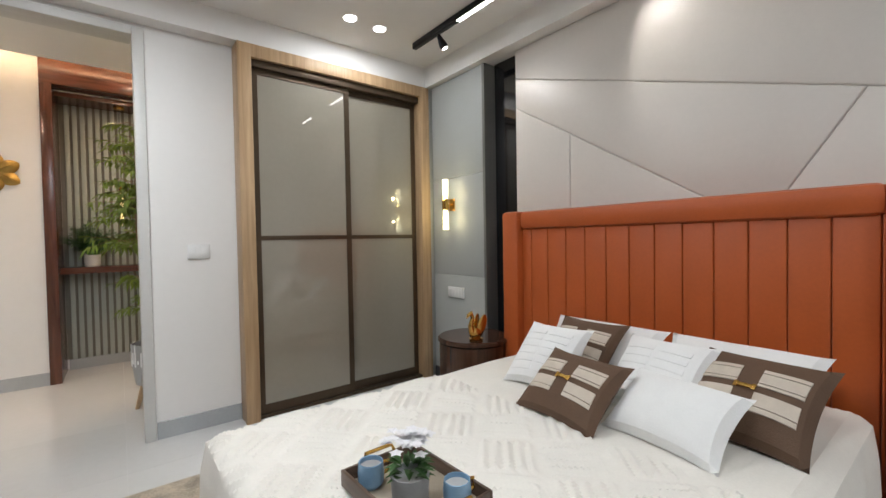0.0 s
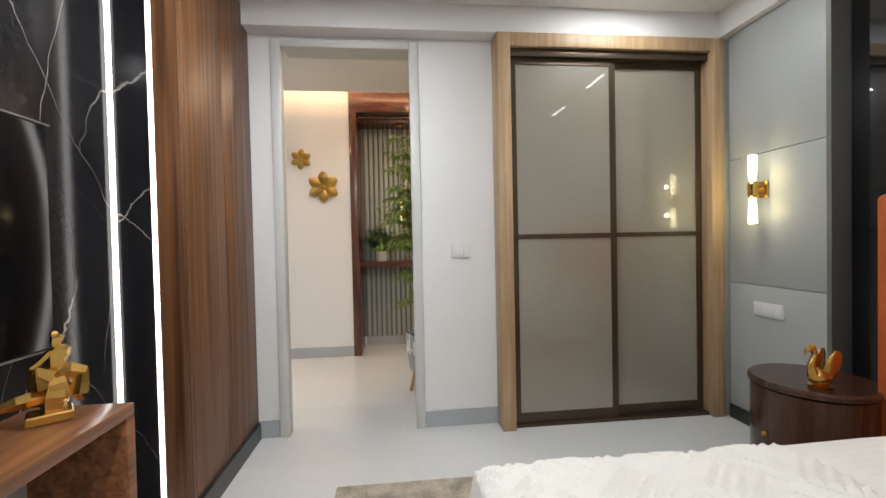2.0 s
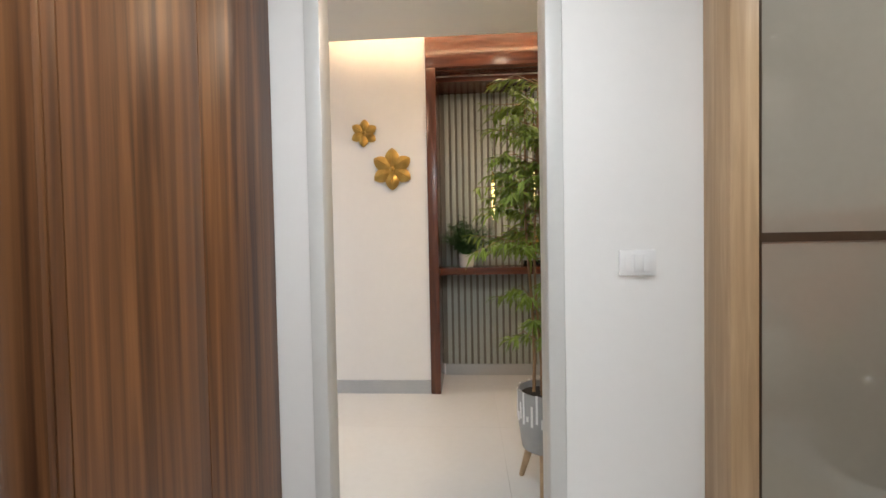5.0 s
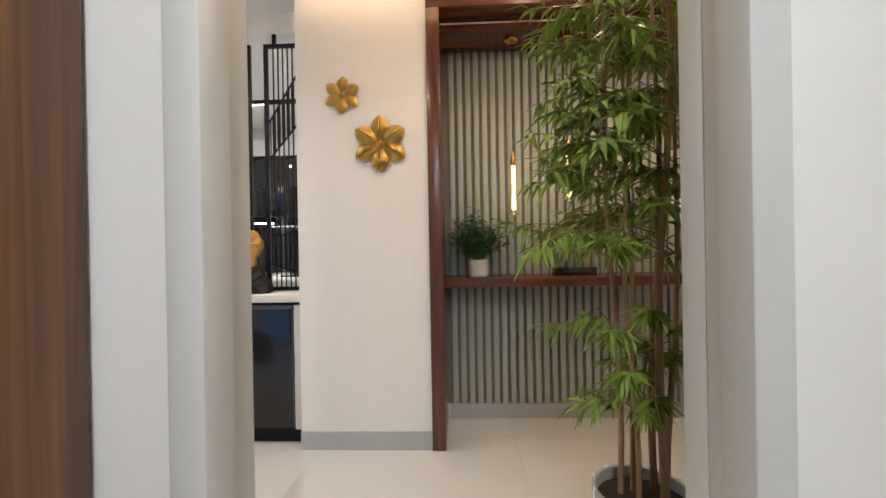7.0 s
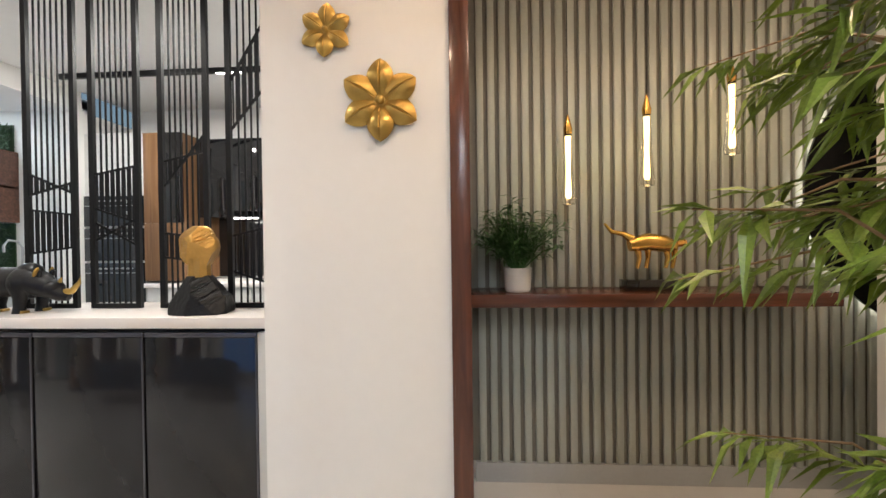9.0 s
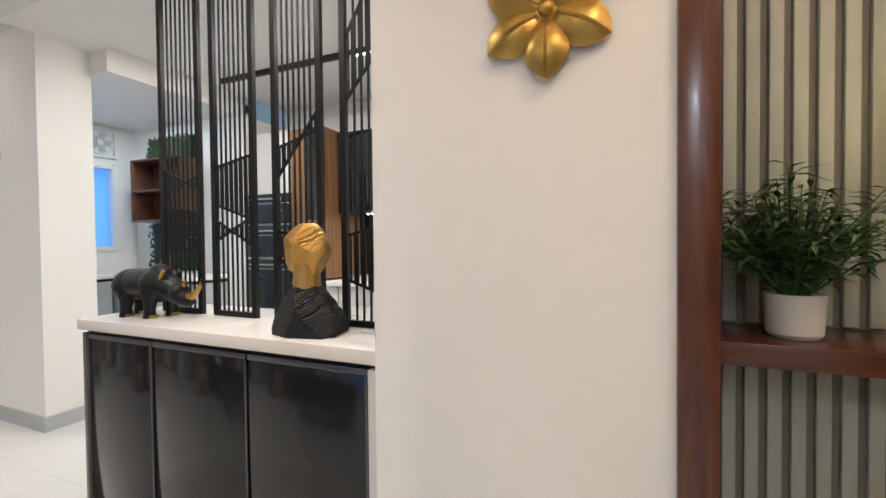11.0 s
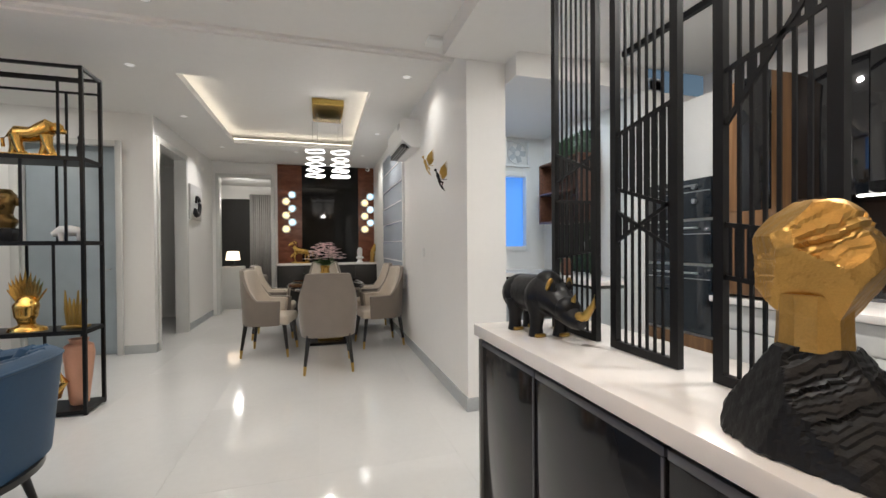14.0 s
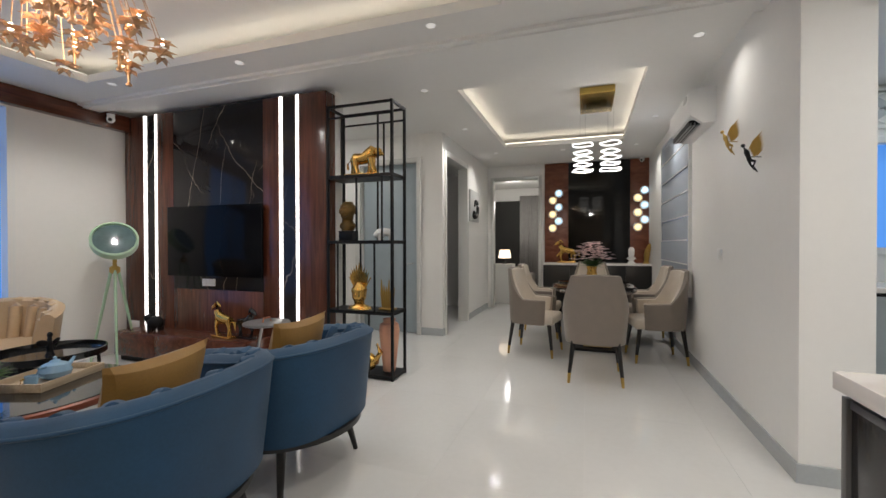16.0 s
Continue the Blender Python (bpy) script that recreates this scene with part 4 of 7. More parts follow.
niche = thing("display_niche", "dark mahogany frame and shelf round a fluted panel", "niche", (0, 0, 0))
part("jamb", boxes((-0.155, -0.075, 5.435, 5.93, 0.0, 2.61), bev=0.002), M_MAHOG, niche)
part("header", boxes((-0.155, 1.628, 5.435, 5.62, 2.61, 2.90), bev=0.002), M_MAHOG_H, niche)
part("soffit", boxes((-0.075, 2.95, 5.62, 5.93, 2.56, 2.60)), M_MAHOG_H, niche)
part("shelf", boxes((-0.075, 1.50, 5.62, 5.90, 0.945, 1.003), bev=0.002), M_MAHOG_H, niche)
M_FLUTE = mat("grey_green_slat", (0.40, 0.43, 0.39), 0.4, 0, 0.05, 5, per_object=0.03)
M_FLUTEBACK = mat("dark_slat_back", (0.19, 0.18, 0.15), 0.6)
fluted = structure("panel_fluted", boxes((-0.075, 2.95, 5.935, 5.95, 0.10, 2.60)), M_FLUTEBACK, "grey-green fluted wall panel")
for z0, z1 in ((0.10, 0.943), (1.005, 2.56)):
    bm = bmesh.new()
    box(bm, 0.0, 0.036, -0.020, 0.0, z0, z1, 0.004, 2)
    me = finish(bm, "slat")
    me.materials.append(M_FLUTE)
    for k in range(51):
        s = new("slat", me)
        s.location = (-0.0368 + k * 0.0578, 5.935, 0)
        s.parent = fluted

M_CONCRETE = mat("white_concrete_pot", (0.62, 0.60, 0.57), 0.7, 0, 0.06, 20, 0.2, 120)
sp = thing("potted_plant", "small bushy green plant in a white concrete pot", "plant", (0.145, 5.745, 1.004))
part("pot", lathe(bmesh.new(), [(0.052, 0.0), (0.060, 0.010), (0.066, 0.112), (0.059, 0.112), (0.055, 0.10), (0.01, 0.10)], 28), M_CONCRETE, sp)
rnd = random.Random(11)
bm, bs = bmesh.new(), bmesh.new()
for k in range(80):
    a, lean = rnd.uniform(0, 6.28), rnd.uniform(0.05, 0.95)
    h = rnd.uniform(0.18, 0.38)
    p0 = Vector((0.02 * math.cos(a), 0.02 * math.sin(a), 0.10))
    tip = p0 + Vector((math.cos(a) * lean * 0.24, min(0.13, math.sin(a) * lean * 0.22), h * (1 - 0.45 * lean)))
    mid = (p0 + tip) / 2 + Vector((0, 0, 0.03))
    tube(bs, [p0, mid, tip], [0.0025, 0.002, 0.001], 4)
    for q in range(15):
        t = 0.25 + 0.75 * q / 14
        c = (p0 * (1 - t) ** 2 + mid * 2 * t * (1 - t) + tip * t * t)
        b = rnd.uniform(0, 6.28)
        leaf_quad(bm, c, (math.cos(b), math.sin(b), rnd.uniform(-0.1, 0.7)), (0, 0, 1), rnd.uniform(0.045, 0.085), 0.014, 0.3)
part("branchwork", bs, M_LEAFDARK, sp)
part("foliage", bm, M_LEAFDARK, sp, "dense narrow green leaves")

# gold bull on a black base
bm = bmesh.new()
tube(bm, [(-0.10, 0, 0.16), (-0.02, 0, 0.175), (0.06, 0, 0.165), (0.11, 0, 0.15)], [0.03, 0.042, 0.04, 0.025], 10)
tube(bm, [(-0.09, 0, 0.19), (-0.13, 0, 0.215), (-0.18, 0, 0.225), (-0.215, 0, 0.265)], [0.020, 0.012, 0.010, 0.005], 8)
for x in (-0.06, -0.02, 0.07, 0.10):
    tube(bm, [(x, 0.012 if x in (-0.06, 0.07) else -0.012, 0.16), (x + 0.01, 0.01, 0.10), (x, 0.01, 0.05)], [0.018, 0.011, 0.009], 8)
blob(bm, (0.13, 0, 0.17), (0.035, 0.018, 0.02))
solid("bull_figurine", bm, M_GOLD, "polished gold animal figurine on the niche shelf", "figurine", loc=(0.77, 5.77, 1.055), rz=0)
solid("figurine_base", boxes((-0.13, 0.14, -0.05, 0.05, 0.0, 0.05), bev=0.003), M_BLACKGLOSS, "black block under the gold figurine", "plinth", loc=(0.77, 5.77, 1.0035))

M_CLEAR = glass("clear_glass", (1, 0.97, 0.9))
M_FILAMENT = glow("warm_filament", (1, 0.76, 0.34), 3.2)


def pendant(x, y, z):
    ob = thing("pendant_lamp", "glass drop pendant lamp with brass cap", "pendant lamp", (x, y, z), group="niche pendants")
    part("rose", lathe(bmesh.new(), [(0.04, 2.54 - z), (0.045, 2.545 - z), (0.045, 2.56 - z)], 16), M_GOLD, ob)
    part("cord", tube(bmesh.new(), [(0, 0, 0.09), (0, 0, 2.545 - z)], 0.002, 5), M_BLACK, ob)
    part("cap", lathe(bmesh.new(), [(0.017, 0.0), (0.021, 0.025), (0.012, 0.06), (0.004, 0.09)], 14), M_GOLD, ob)
    part("glass_drop", lathe(bmesh.new(), [(0.004, -0.33), (0.030, -0.325), (0.034, -0.30), (0.024, -0.20), (0.017, 0.0)], 18), M_CLEAR, ob)
    part("filament", lathe(bmesh.new(), [(0.006, -0.300), (0.010, -0.285), (0.007, -0.17), (0.009, -0.01)], 12), M_FILAMENT, ob)
    lamp("pendant_light", "POINT", (x, y - 0.06, z - 0.15), 0.33, (1, 0.82, 0.42), 0.02)


pendant(0.384, 5.74, 1.735)
pendant(0.742, 5.74, 1.815)
pendant(1.12, 5.74, 1.95)
mir = thing("round_mirror", "large round dark mirror lit from behind", "mirror", (2.20, 5.87, 1.46))
part("glass", tube(bmesh.new(), [(0, 0.0, 0), (0, -0.012, 0)], 0.675, 72), M_BLACKGLOSS, mir)
part("spacer", tube(bmesh.new(), [(0, 0.042, 0), (0, 0.001, 0)], 0.40, 32), M_BLACK, mir)
part("light_ring", tube(bmesh.new(), [(0.645 * math.cos(k * math.pi / 36), 0.018, 0.645 * math.sin(k * math.pi / 36)) for k in range(73)], 0.008, 6), M_LEDWARM, mir, "warm hidden light ring")

# tall bamboo in a footed pot
M_BAMBOOLEAF = mat("bamboo_leaf", (0.19, 0.27, 0.038), 0.40, 0, 0.5, 22)
M_POTGREY = mat("grey_planter", (0.36, 0.36, 0.35), 0.6, 0, 0.08, 15, 0.15, 100)
M_CANE = wood("bamboo_cane", (0.20, 0.115, 0.055), (0.36, 0.225, 0.12), 4, 0.5, (6, 6, 0.5))
M_LEGWOOD = wood("pale_leg_wood", (0.35, 0.24, 0.14), (0.5, 0.36, 0.22), 4, 0.5)
bam = thing("bamboo_plant", "tall leafy bamboo in a grey pot on wooden legs", "plant", (0.53, 4.19, 0))
part("pot", lathe(bmesh.new(), [(0.085, 0.20), (0.115, 0.215), (0.132, 0.34), (0.136, 0.50), (0.126, 0.50), (0.122, 0.44), (0.01, 0.44)], 40), M_POTGREY, bam)
for k in range(34):
    a = 2 * math.pi * k / 34
    h = 0.42 + 0.055 * ((k * 7) % 3 - 1)
    part("painted_dash", boxes((0.1325, 0.1375, -0.005, 0.005, 0.35 + 0.02 * (k % 2), h + 0.03)), M_WHITEPLASTIC, bam).matrix_basis = pose(0, 0, 0, 0, 0, math.degrees(a))
part("soil", lathe(bmesh.new(), [(0.12, 0.45), (0.122, 0.468), (0.01, 0.475)], 24), M_SOIL, bam)
for k in range(3):
    a = 2.35 + k * 2.094
    part("leg", tube(bmesh.new(), [(0.08 * math.cos(a), 0.08 * math.sin(a), 0.22), (0.155 * math.cos(a), 0.155 * math.sin(a), 0.0)], [0.022, 0.013], 12), M_LEGWOOD, bam, "pale wooden leg")
rnd = random.Random(5)
fol, twigs = bmesh.new(), bmesh.new()
CANES = ((-0.065, 0.03, 0.009, 1.95), (-0.035, -0.02, 0.008, 1.80), (0.048, -0.045, 0.013, 2.08), (0.062, 0.03, 0.011, 2.02), (0.095, -0.005, 0.009, 1.90), (0.0, 0.06, 0.009, 2.10))
for k, (cx, cy, cr, top) in enumerate(CANES):
    pts = []
    for i in range(10):
        t = i / 9
        pts.append(Vector((cx * (0.75 + 0.55 * t) + 0.010 * math.sin(t * 8 + k), cy * (0.8 + 0.6 * t) + 0.008 * math.cos(t * 7 + k * 2), 0.46 + (top - 0.46) * t)))
    part("cane", tube(bmesh.new(), pts, [cr * (1 - 0.06 * i) for i in range(10)], 10), M_CANE, bam)
    for q in range(24):
        t = 0.18 + 0.82 * (q + rnd.random()) / 24
        z = 0.46 + (top - 0.46) * t
        if 0.98 < z < 1.12 or (z < 1.0 and q % 2):
            continue
        i = min(8, int(t * 9))
        base = pts[i].lerp(pts[i + 1], t * 9 - i)
        b = rnd.uniform(0, 6.28)
        ln = rnd.uniform(0.14, 0.42) * (1.05 - 0.2 * t) * (0.7 if z < 1.0 else 1.0)
        end = base + Vector((math.cos(b), math.sin(b), rnd.uniform(-0.15, 0.40))) * ln
        end.x, end.y, end.z = max(-0.42 + rnd.uniform(0, 0.1), end.x), max(-0.22 if z > 1.1 else -0.08, end.y), min(2.16, end.z)
        mid = (base + end) / 2 + Vector((0, 0, 0.05))
        tube(twigs, [base, mid, end], [0.003, 0.002, 0.001], 4)
        for w in range(32):
            u = 0.20 + 0.80 * w / 31
            c = base * (1 - u) ** 2 + mid * 2 * u * (1 - u) + end * u * u
            e = b + rnd.uniform(-1.4, 1.4)
            leaf_quad(fol, c, (math.cos(e), math.sin(e), rnd.uniform(-0.9, 0.25)), (rnd.uniform(-0.5, 0.5), rnd.uniform(-0.5, 0.5), 1), rnd.uniform(0.05, 0.098), rnd.uniform(0.012, 0.019), rnd.uniform(0.1, 0.5))
part("branchwork", twigs, M_CANE, bam)
part("foliage", fol, M_BAMBOOLEAF, bam, "many narrow drooping green leaves")

# ---- counter and screen ----
M_CHARCOAL = mat("charcoal_lacquer", (0.016, 0.016, 0.018), 0.09, 0, 0.04, 3, rough_var=0.01, spec=0.45)
counter = thing("console_cabinet", "long charcoal cabinet with a white stone top", "cabinet", (0, 0, 0))
part("body", boxes((-2.495, -1.0, 5.535, 5.88, 0.10, 0.862)), M_BLACK, counter)
part("top", boxes((-2.52, -0.946, 5.485, 6.0, 0.880, 0.927), bev=0.003), M_WHITESTONE, counter, "white stone slab")
part("shadow_gap", boxes((-2.50, -0.95, 5.52, 5.9, 0.862, 0.880)), M_BLACK, counter)
part("end_panel", boxes((-0.998, -0.950, 5.500, 5.90, 0.10, 0.860), bev=0.002), M_FRAME, counter, "pale end panel")
part("end_panel", boxes((-2.520, -2.497, 5.505, 5.90, 0.0, 0.862), bev=0.002), mat("grey_edge_panel", (0.12, 0.12, 0.12), 0.3), counter)
part("plinth", boxes((-2.49, -0.95, 5.56, 5.88, 0.0, 0.10)), M_BLACK, counter)
XS = (-2.495, -2.045, -1.52, -1.002)
for k in range(3):
    d = part("door", boxes((XS[k] + 0.004, XS[k + 1] - 0.004, 5.513, 5.534, 0.105, 0.835), bev=0.002), M_CHARCOAL, counter)
    part("edge_strip", boxes((XS[k] + 0.004, XS[k + 1] - 0.004, 5.509, 5.533, 0.837, 0.858), bev=0.002), mat("grey_grip_rail", (0.10, 0.10, 0.115), 0.3, 0.5), d)
    part("edge_strip", boxes((XS[k + 1] - 0.012, XS[k + 1] - 0.004, 5.5085, 5.5125, 0.105, 0.835)), bpy.data.materials["grey_grip_rail"], d)

PANELS = ((-2.357, -2.068), (-2.003, -1.730), (-1.636, -1.368), (-1.284, -0.955))
ZB, ZT = 0.929, 2.592


def bar(p, q, w, ob, name="bar", d=0.005):
    """A flat bar in the screen's plane from (x, z) to (x, z)."""
    a, b = Vector((p[0], 0, p[1])), Vector((q[0], 0, q[1]))
    v = (b - a).normalized()
    n = Vector((-v.z, 0, v.x)) * w / 2
    bm = bmesh.new()
    vs = [bm.verts.new(c + Vector((0, y, 0))) for y in (-d, d) for c in (a - n, b - n, b + n, a + n)]
    for f in ((0, 1, 2, 3), (7, 6, 5, 4), (0, 4, 5, 1), (1, 5, 6, 2), (2, 6, 7, 3), (3, 7, 4, 0)):
        bm.faces.new([vs[i] for i in f])
    return part(name, bm, M_BLACK, ob, smooth=False)


def screen(k, x0, x1, bars, slopes, dense):
    """slopes: (z at left, z at right); dense: pairs of slopes between which the bars are doubled."""
    ob = thing("metal_screen", "black metal screen of upright bars with angled motifs", "room divider", (0, 5.77, 0), group="kitchen screens")
    w = x1 - x0
    for x in (x0 + 0.017, x1 - 0.017):
        bar((x, ZB), (x, ZT), 0.026, ob, "post", 0.010)
    for x in (x0 + 0.075, x1 - 0.085):
        bar((x, ZT), (x, 2.662), 0.024, ob, "hanger", 0.008)
    for z in (ZB + 0.012, ZT - 0.012):
        bar((x0 + 0.03, z), (x1 - 0.03, z), 0.024, ob, "rail", 0.011)
    for i in range(bars):
        x = x0 + 0.034 + (w - 0.068) * (i + 1) / (bars + 1)
        bar((x, ZB + 0.02), (x, ZT - 0.02), 0.0085, ob, d=0.0025)
    for a, b in slopes:
        bar((x0 + 0.03, a), (x1 - 0.03, b), 0.011, ob, "cross_bar", 0.004)
    for (a0, b0), (a1, b1) in dense:
        n = bars * 2 + 2
        for i in range(n):
            t = (i + 0.5) / n
            x = x0 + 0.034 + (w - 0.068) * t
            za, zb = a0 + (b0 - a0) * t, a1 + (b1 - a1) * t
            if abs(za - zb) > 0.02:
                bar((x, min(za, zb)), (x, max(za, zb)), 0.0055, ob, d=0.0025)
    return ob


screen(0, *PANELS[0], 6, ((1.616, 1.517), (1.510, 1.568), (1.433, 1.406), (1.210, 1.240)), (((1.616, 1.517), (1.510, 1.568)), ((1.433, 1.406), (1.210, 1.240))))
screen(1, *PANELS[1], 6, ((1.607, 1.645), (1.434, 1.364), (1.362, 1.249), (1.273, 1.375)), (((1.607, 1.645), (1.434, 1.364)), ((1.362, 1.249), (1.273, 1.375))))
screen(2, *PANELS[2], 6, ((1.539, 1.790), (1.662, 1.710), (1.305, 1.275), (1.182, 1.160)), (((1.539, 1.790), (1.662, 1.710)), ((1.305, 1.275), (1.182, 1.160))))
screen(3, *PANELS[3], 7, ((2.060, 2.500), (1.815, 2.130), (1.286, 1.345), (1.110, 1.020)), (((2.060, 2.500), (1.815, 2.130)), ((1.286, 1.345), (1.110, 1.020))))

# rhinoceros
bm = bmesh.new()
tube(bm, [(-0.20, 0, 0.135), (-0.165, 0, 0.15), (-0.10, 0, 0.155), (-0.02, 0, 0.155), (0.05, 0, 0.158), (0.10, 0, 0.14), (0.155, 0, 0.11), (0.20, 0, 0.085), (0.235, 0, 0.07)],
     [0.02, 0.068, 0.078, 0.076, 0.078, 0.064, 0.046, 0.036, 0.018], 14)
blob(bm, (0.045, 0, 0.195), (0.065, 0.05, 0.058))
blob(bm, (0.03, 0, 0.15), (0.075, 0.088, 0.085))
blob(bm, (-0.14, 0, 0.15), (0.07, 0.086, 0.08))
blob(bm, (0.155, 0, 0.12), (0.05, 0.05, 0.045))
for x, y in ((-0.15, 0.045), (-0.12, -0.045), (0.06, 0.045), (0.03, -0.045)):
    tube(bm, [(x, y, 0.13), (x + 0.006, y, 0.08), (x, y, 0.035), (x, y, 0.0)], [0.042, 0.03, 0.024, 0.03], 10)
tube(bm, [(-0.20, 0, 0.16), (-0.225, 0, 0.13), (-0.22, 0, 0.09)], [0.01, 0.007, 0.004], 6)
for s in (-1, 1):
    blob(bm, (0.12, s * 0.035, 0.19), (0.012, 0.01, 0.026), pose(0, 0, 0, 0, 15, s * 20))
rhino = thing("rhino_figurine", "black rhinoceros figurine with gold horns on the counter", "figurine", (-2.255, 5.655, 0.9275), 6)
rhino.scale = (0.95, 0.95, 0.95)
part("body", bm, mat("matt_black_resin", (0.006, 0.006, 0.007), 0.38, 0, 0.2, 20, 0.4, 40, spec=0.35), rhino)
part("horn", tube(bmesh.new(), [(0.205, 0, 0.095), (0.25, 0, 0.105), (0.285, 0, 0.145), (0.295, 0, 0.185)], [0.022, 0.016, 0.010, 0.002], 8), M_GOLDMATT, rhino, "curved gold horn")
part("small_horn", tube(bmesh.new(), [(0.175, 0, 0.125), (0.19, 0, 0.155), (0.20, 0, 0.175)], [0.014, 0.009, 0.002], 8), M_GOLDMATT, rhino, "small gold horn")
for s in (-1, 1):
    ear = bmesh.new()
    blob(ear, (0.112, s * 0.045, 0.205), (0.008, 0.012, 0.026), pose(0, 0, 0, s * 14, 18, 0))
    part("ear", ear, M_GOLDMATT, rhino, "gold ear")
for x, y in ((-0.15, 0.045), (-0.12, -0.045), (0.06, 0.045), (0.03, -0.045)):
    part("toes", boxes((x + 0.018, x + 0.033, y - 0.022, y + 0.022, 0.0, 0.014), bev=0.005), M_GOLDMATT, rhino, "gold toes")

# head sculpture: gold stone head on a black layered shoulder block


def strata(bm, rows, n=26, step=0.006, seed=1, cut=0.0):
    """A stack of uneven layers: rows of (z, centre x, half x, half y)."""
    z0, z1 = rows[0][0], rows[-1][0]
    rings = []
    count = max(2, int((z1 - z0) / step))
    for i in range(count + 1):
        z = z0 + (z1 - z0) * i / count
        k = 0
        while k < len(rows) - 2 and z > rows[k + 1][0]:
            k += 1
        a, b = rows[k], rows[k + 1]
        t = (z - a[0]) / max(1e-6, b[0] - a[0])
        t = t * t * (3 - 2 * t)
        cx, hx, hy = (a[j] + (b[j] - a[j]) * t for j in (1, 2, 3))
        ring = []
        for q in range(n):
            th = 2 * math.pi * q / n
            f = 1 + cut * (noise.noise(Vector((math.cos(th) * 1.3, math.sin(th) * 1.3, seed + z * 9))) + 0.35 * (i % 2) * (0.5 + noise.noise(Vector((th, z * 4, seed)))))
            c, s = math.cos(th), math.sin(th)
            e = 0.8
            ring.append(bm.verts.new((cx + hx * f * math.copysign(abs(c) ** e, c), hy * f * math.copysign(abs(s) ** e, s), z)))
        rings.append(ring)
    for a, b in zip(rings, rings[1:]):
        for q in range(n):
            bm.faces.new((a[q], a[(q + 1) % n], b[(q + 1) % n], b[q]))
    bm.faces.new(rings[0][::-1])
    bm.faces.new(rings[-1])
    return bm


def carved(bm, centre, radii, cuts, nu=96, nv=64):
    """A rounded block cut flat by planes; a cut with a ridge direction gets chiselled grooves."""
    rings = []
    for i in range(nv + 1):
        ph = math.pi * (0.004 + 0.992 * i / nv) - math.pi / 2
        ring = []
        for q in range(nu):
            th = 2 * math.pi * q / nu
            d = Vector((math.cos(ph) * math.cos(th), math.cos(ph) * math.sin(th), math.sin(ph)))
            r = 1 / math.sqrt(sum((d[k] / radii[k]) ** 2 for k in range(3)))
            hit = None
            for cut in cuts:
                nrm = Vector(cut[0]).normalized()
                c = d.dot(nrm)
                if c > 1e-4 and cut[1] / c < r:
                    r, hit = cut[1] / c, cut
            p = d * r
            if hit and len(hit) > 2:
                u = p.dot(Vector(hit[2]).normalized()) / hit[3]
                u += 0.55 * noise.noise(p * 22) + 0.25 * noise.noise(p * 70)
                saw = u - math.floor(u)
                amp = hit[4] * (0.55 + 0.9 * noise.noise(Vector((math.floor(u) * 3.7, 1.3, p.x * 6))))
                p -= d * max(0.0, amp) * saw
            p += d * 0.0012 * noise.noise(p * 60)
            ring.append(bm.verts.new(Vector(centre) + p))
        rings.append(ring)
    for a, b in zip(rings, rings[1:]):
        for q in range(nu):
            bm.faces.new((a[q], a[(q + 1) % nu], b[(q + 1) % nu], b[q]))
    bm.faces.new(rings[0][::-1])
    bm.faces.new(rings[-1])
    return bm


def both(cuts):
    """The cuts and their mirror images through the middle plane."""
    return cuts + [((c[0][0], -c[0][1], c[0][2]),) + tuple(c[1:]) for c in cuts if abs(c[0][1]) > 0.01]


bust = thing("head_sculpture", "gold head sculpture on a black layered stone block", "sculpture", (-1.328, 5.615, 0.9275), 12)
bust.scale = (0.87, 0.90, 0.94)
part("shoulder_block", carved(bmesh.new(), (0.005, 0, 0.085), (0.20, 0.15, 0.16), both([
    ((0, 0, -1), 0.085), ((0, 0, 1), 0.100), ((-1, 0, 0), 0.142), ((1, 0, 0.1), 0.140),
    ((-0.82, -0.05, 0.60), 0.098, (0, 0.3, 1), 0.012, 0.003), ((0.76, -0.05, 0.66), 0.105, (-0.5, 0, 0.86), 0.014, 0.006),
    ((-0.45, -0.88, 0.22), 0.092), ((0.34, -0.84, 0.42), 0.088, (-0.62, 0.1, 0.78), 0.0125, 0.009),
    ((0.0, -1, 0.05), 0.098, (1, 0, 0.25), 0.011, 0.004)])),
    mat("black_cut_stone", (0.007, 0.007, 0.008), 0.42, 0, 0.25, 25, 0.5, 50, spec=0.35), bust, "black layered stone", False)
M_GOLDLEAF = mat("gold_leaf_stone", (0.56, 0.33, 0.095), 0.36, 0.85, 0.15, 20, 0.6, 70)
part("neck", lathe(bmesh.new(), [(0.058, 0.178), (0.056, 0.20), (0.055, 0.235), (0.058, 0.27)], 11), M_GOLDLEAF, bust, "gold leafed neck", False)
part("head", carved(bmesh.new(), (0.0, 0, 0.315), (0.103, 0.082, 0.120), both([
    ((-1, 0, 0.05), 0.090, (0, 0, 1), 0.010, 0.0025), ((-0.62, -0.76, -0.12), 0.072, (0.1, 0, 1), 0.011, 0.0028),
    ((0.02, -0.90, -0.36), 0.061, (0.7, 0, 0.7), 0.009, 0.0012), ((0.42, -0.80, 0.40), 0.080, (-0.52, 0.1, 0.85), 0.018, 0.011),
    ((0.80, -0.1, 0.46), 0.103, (-0.52, 0, 0.85), 0.018, 0.010), ((0.86, 0, -0.52), 0.083), ((-0.60, 0, -0.80), 0.088),
    ((-0.42, -0.55, 0.72), 0.093), ((0, 0, 1), 0.112), ((0, 0, -1), 0.085)])),
    M_GOLDLEAF, bust, "gold leafed carved head", False)

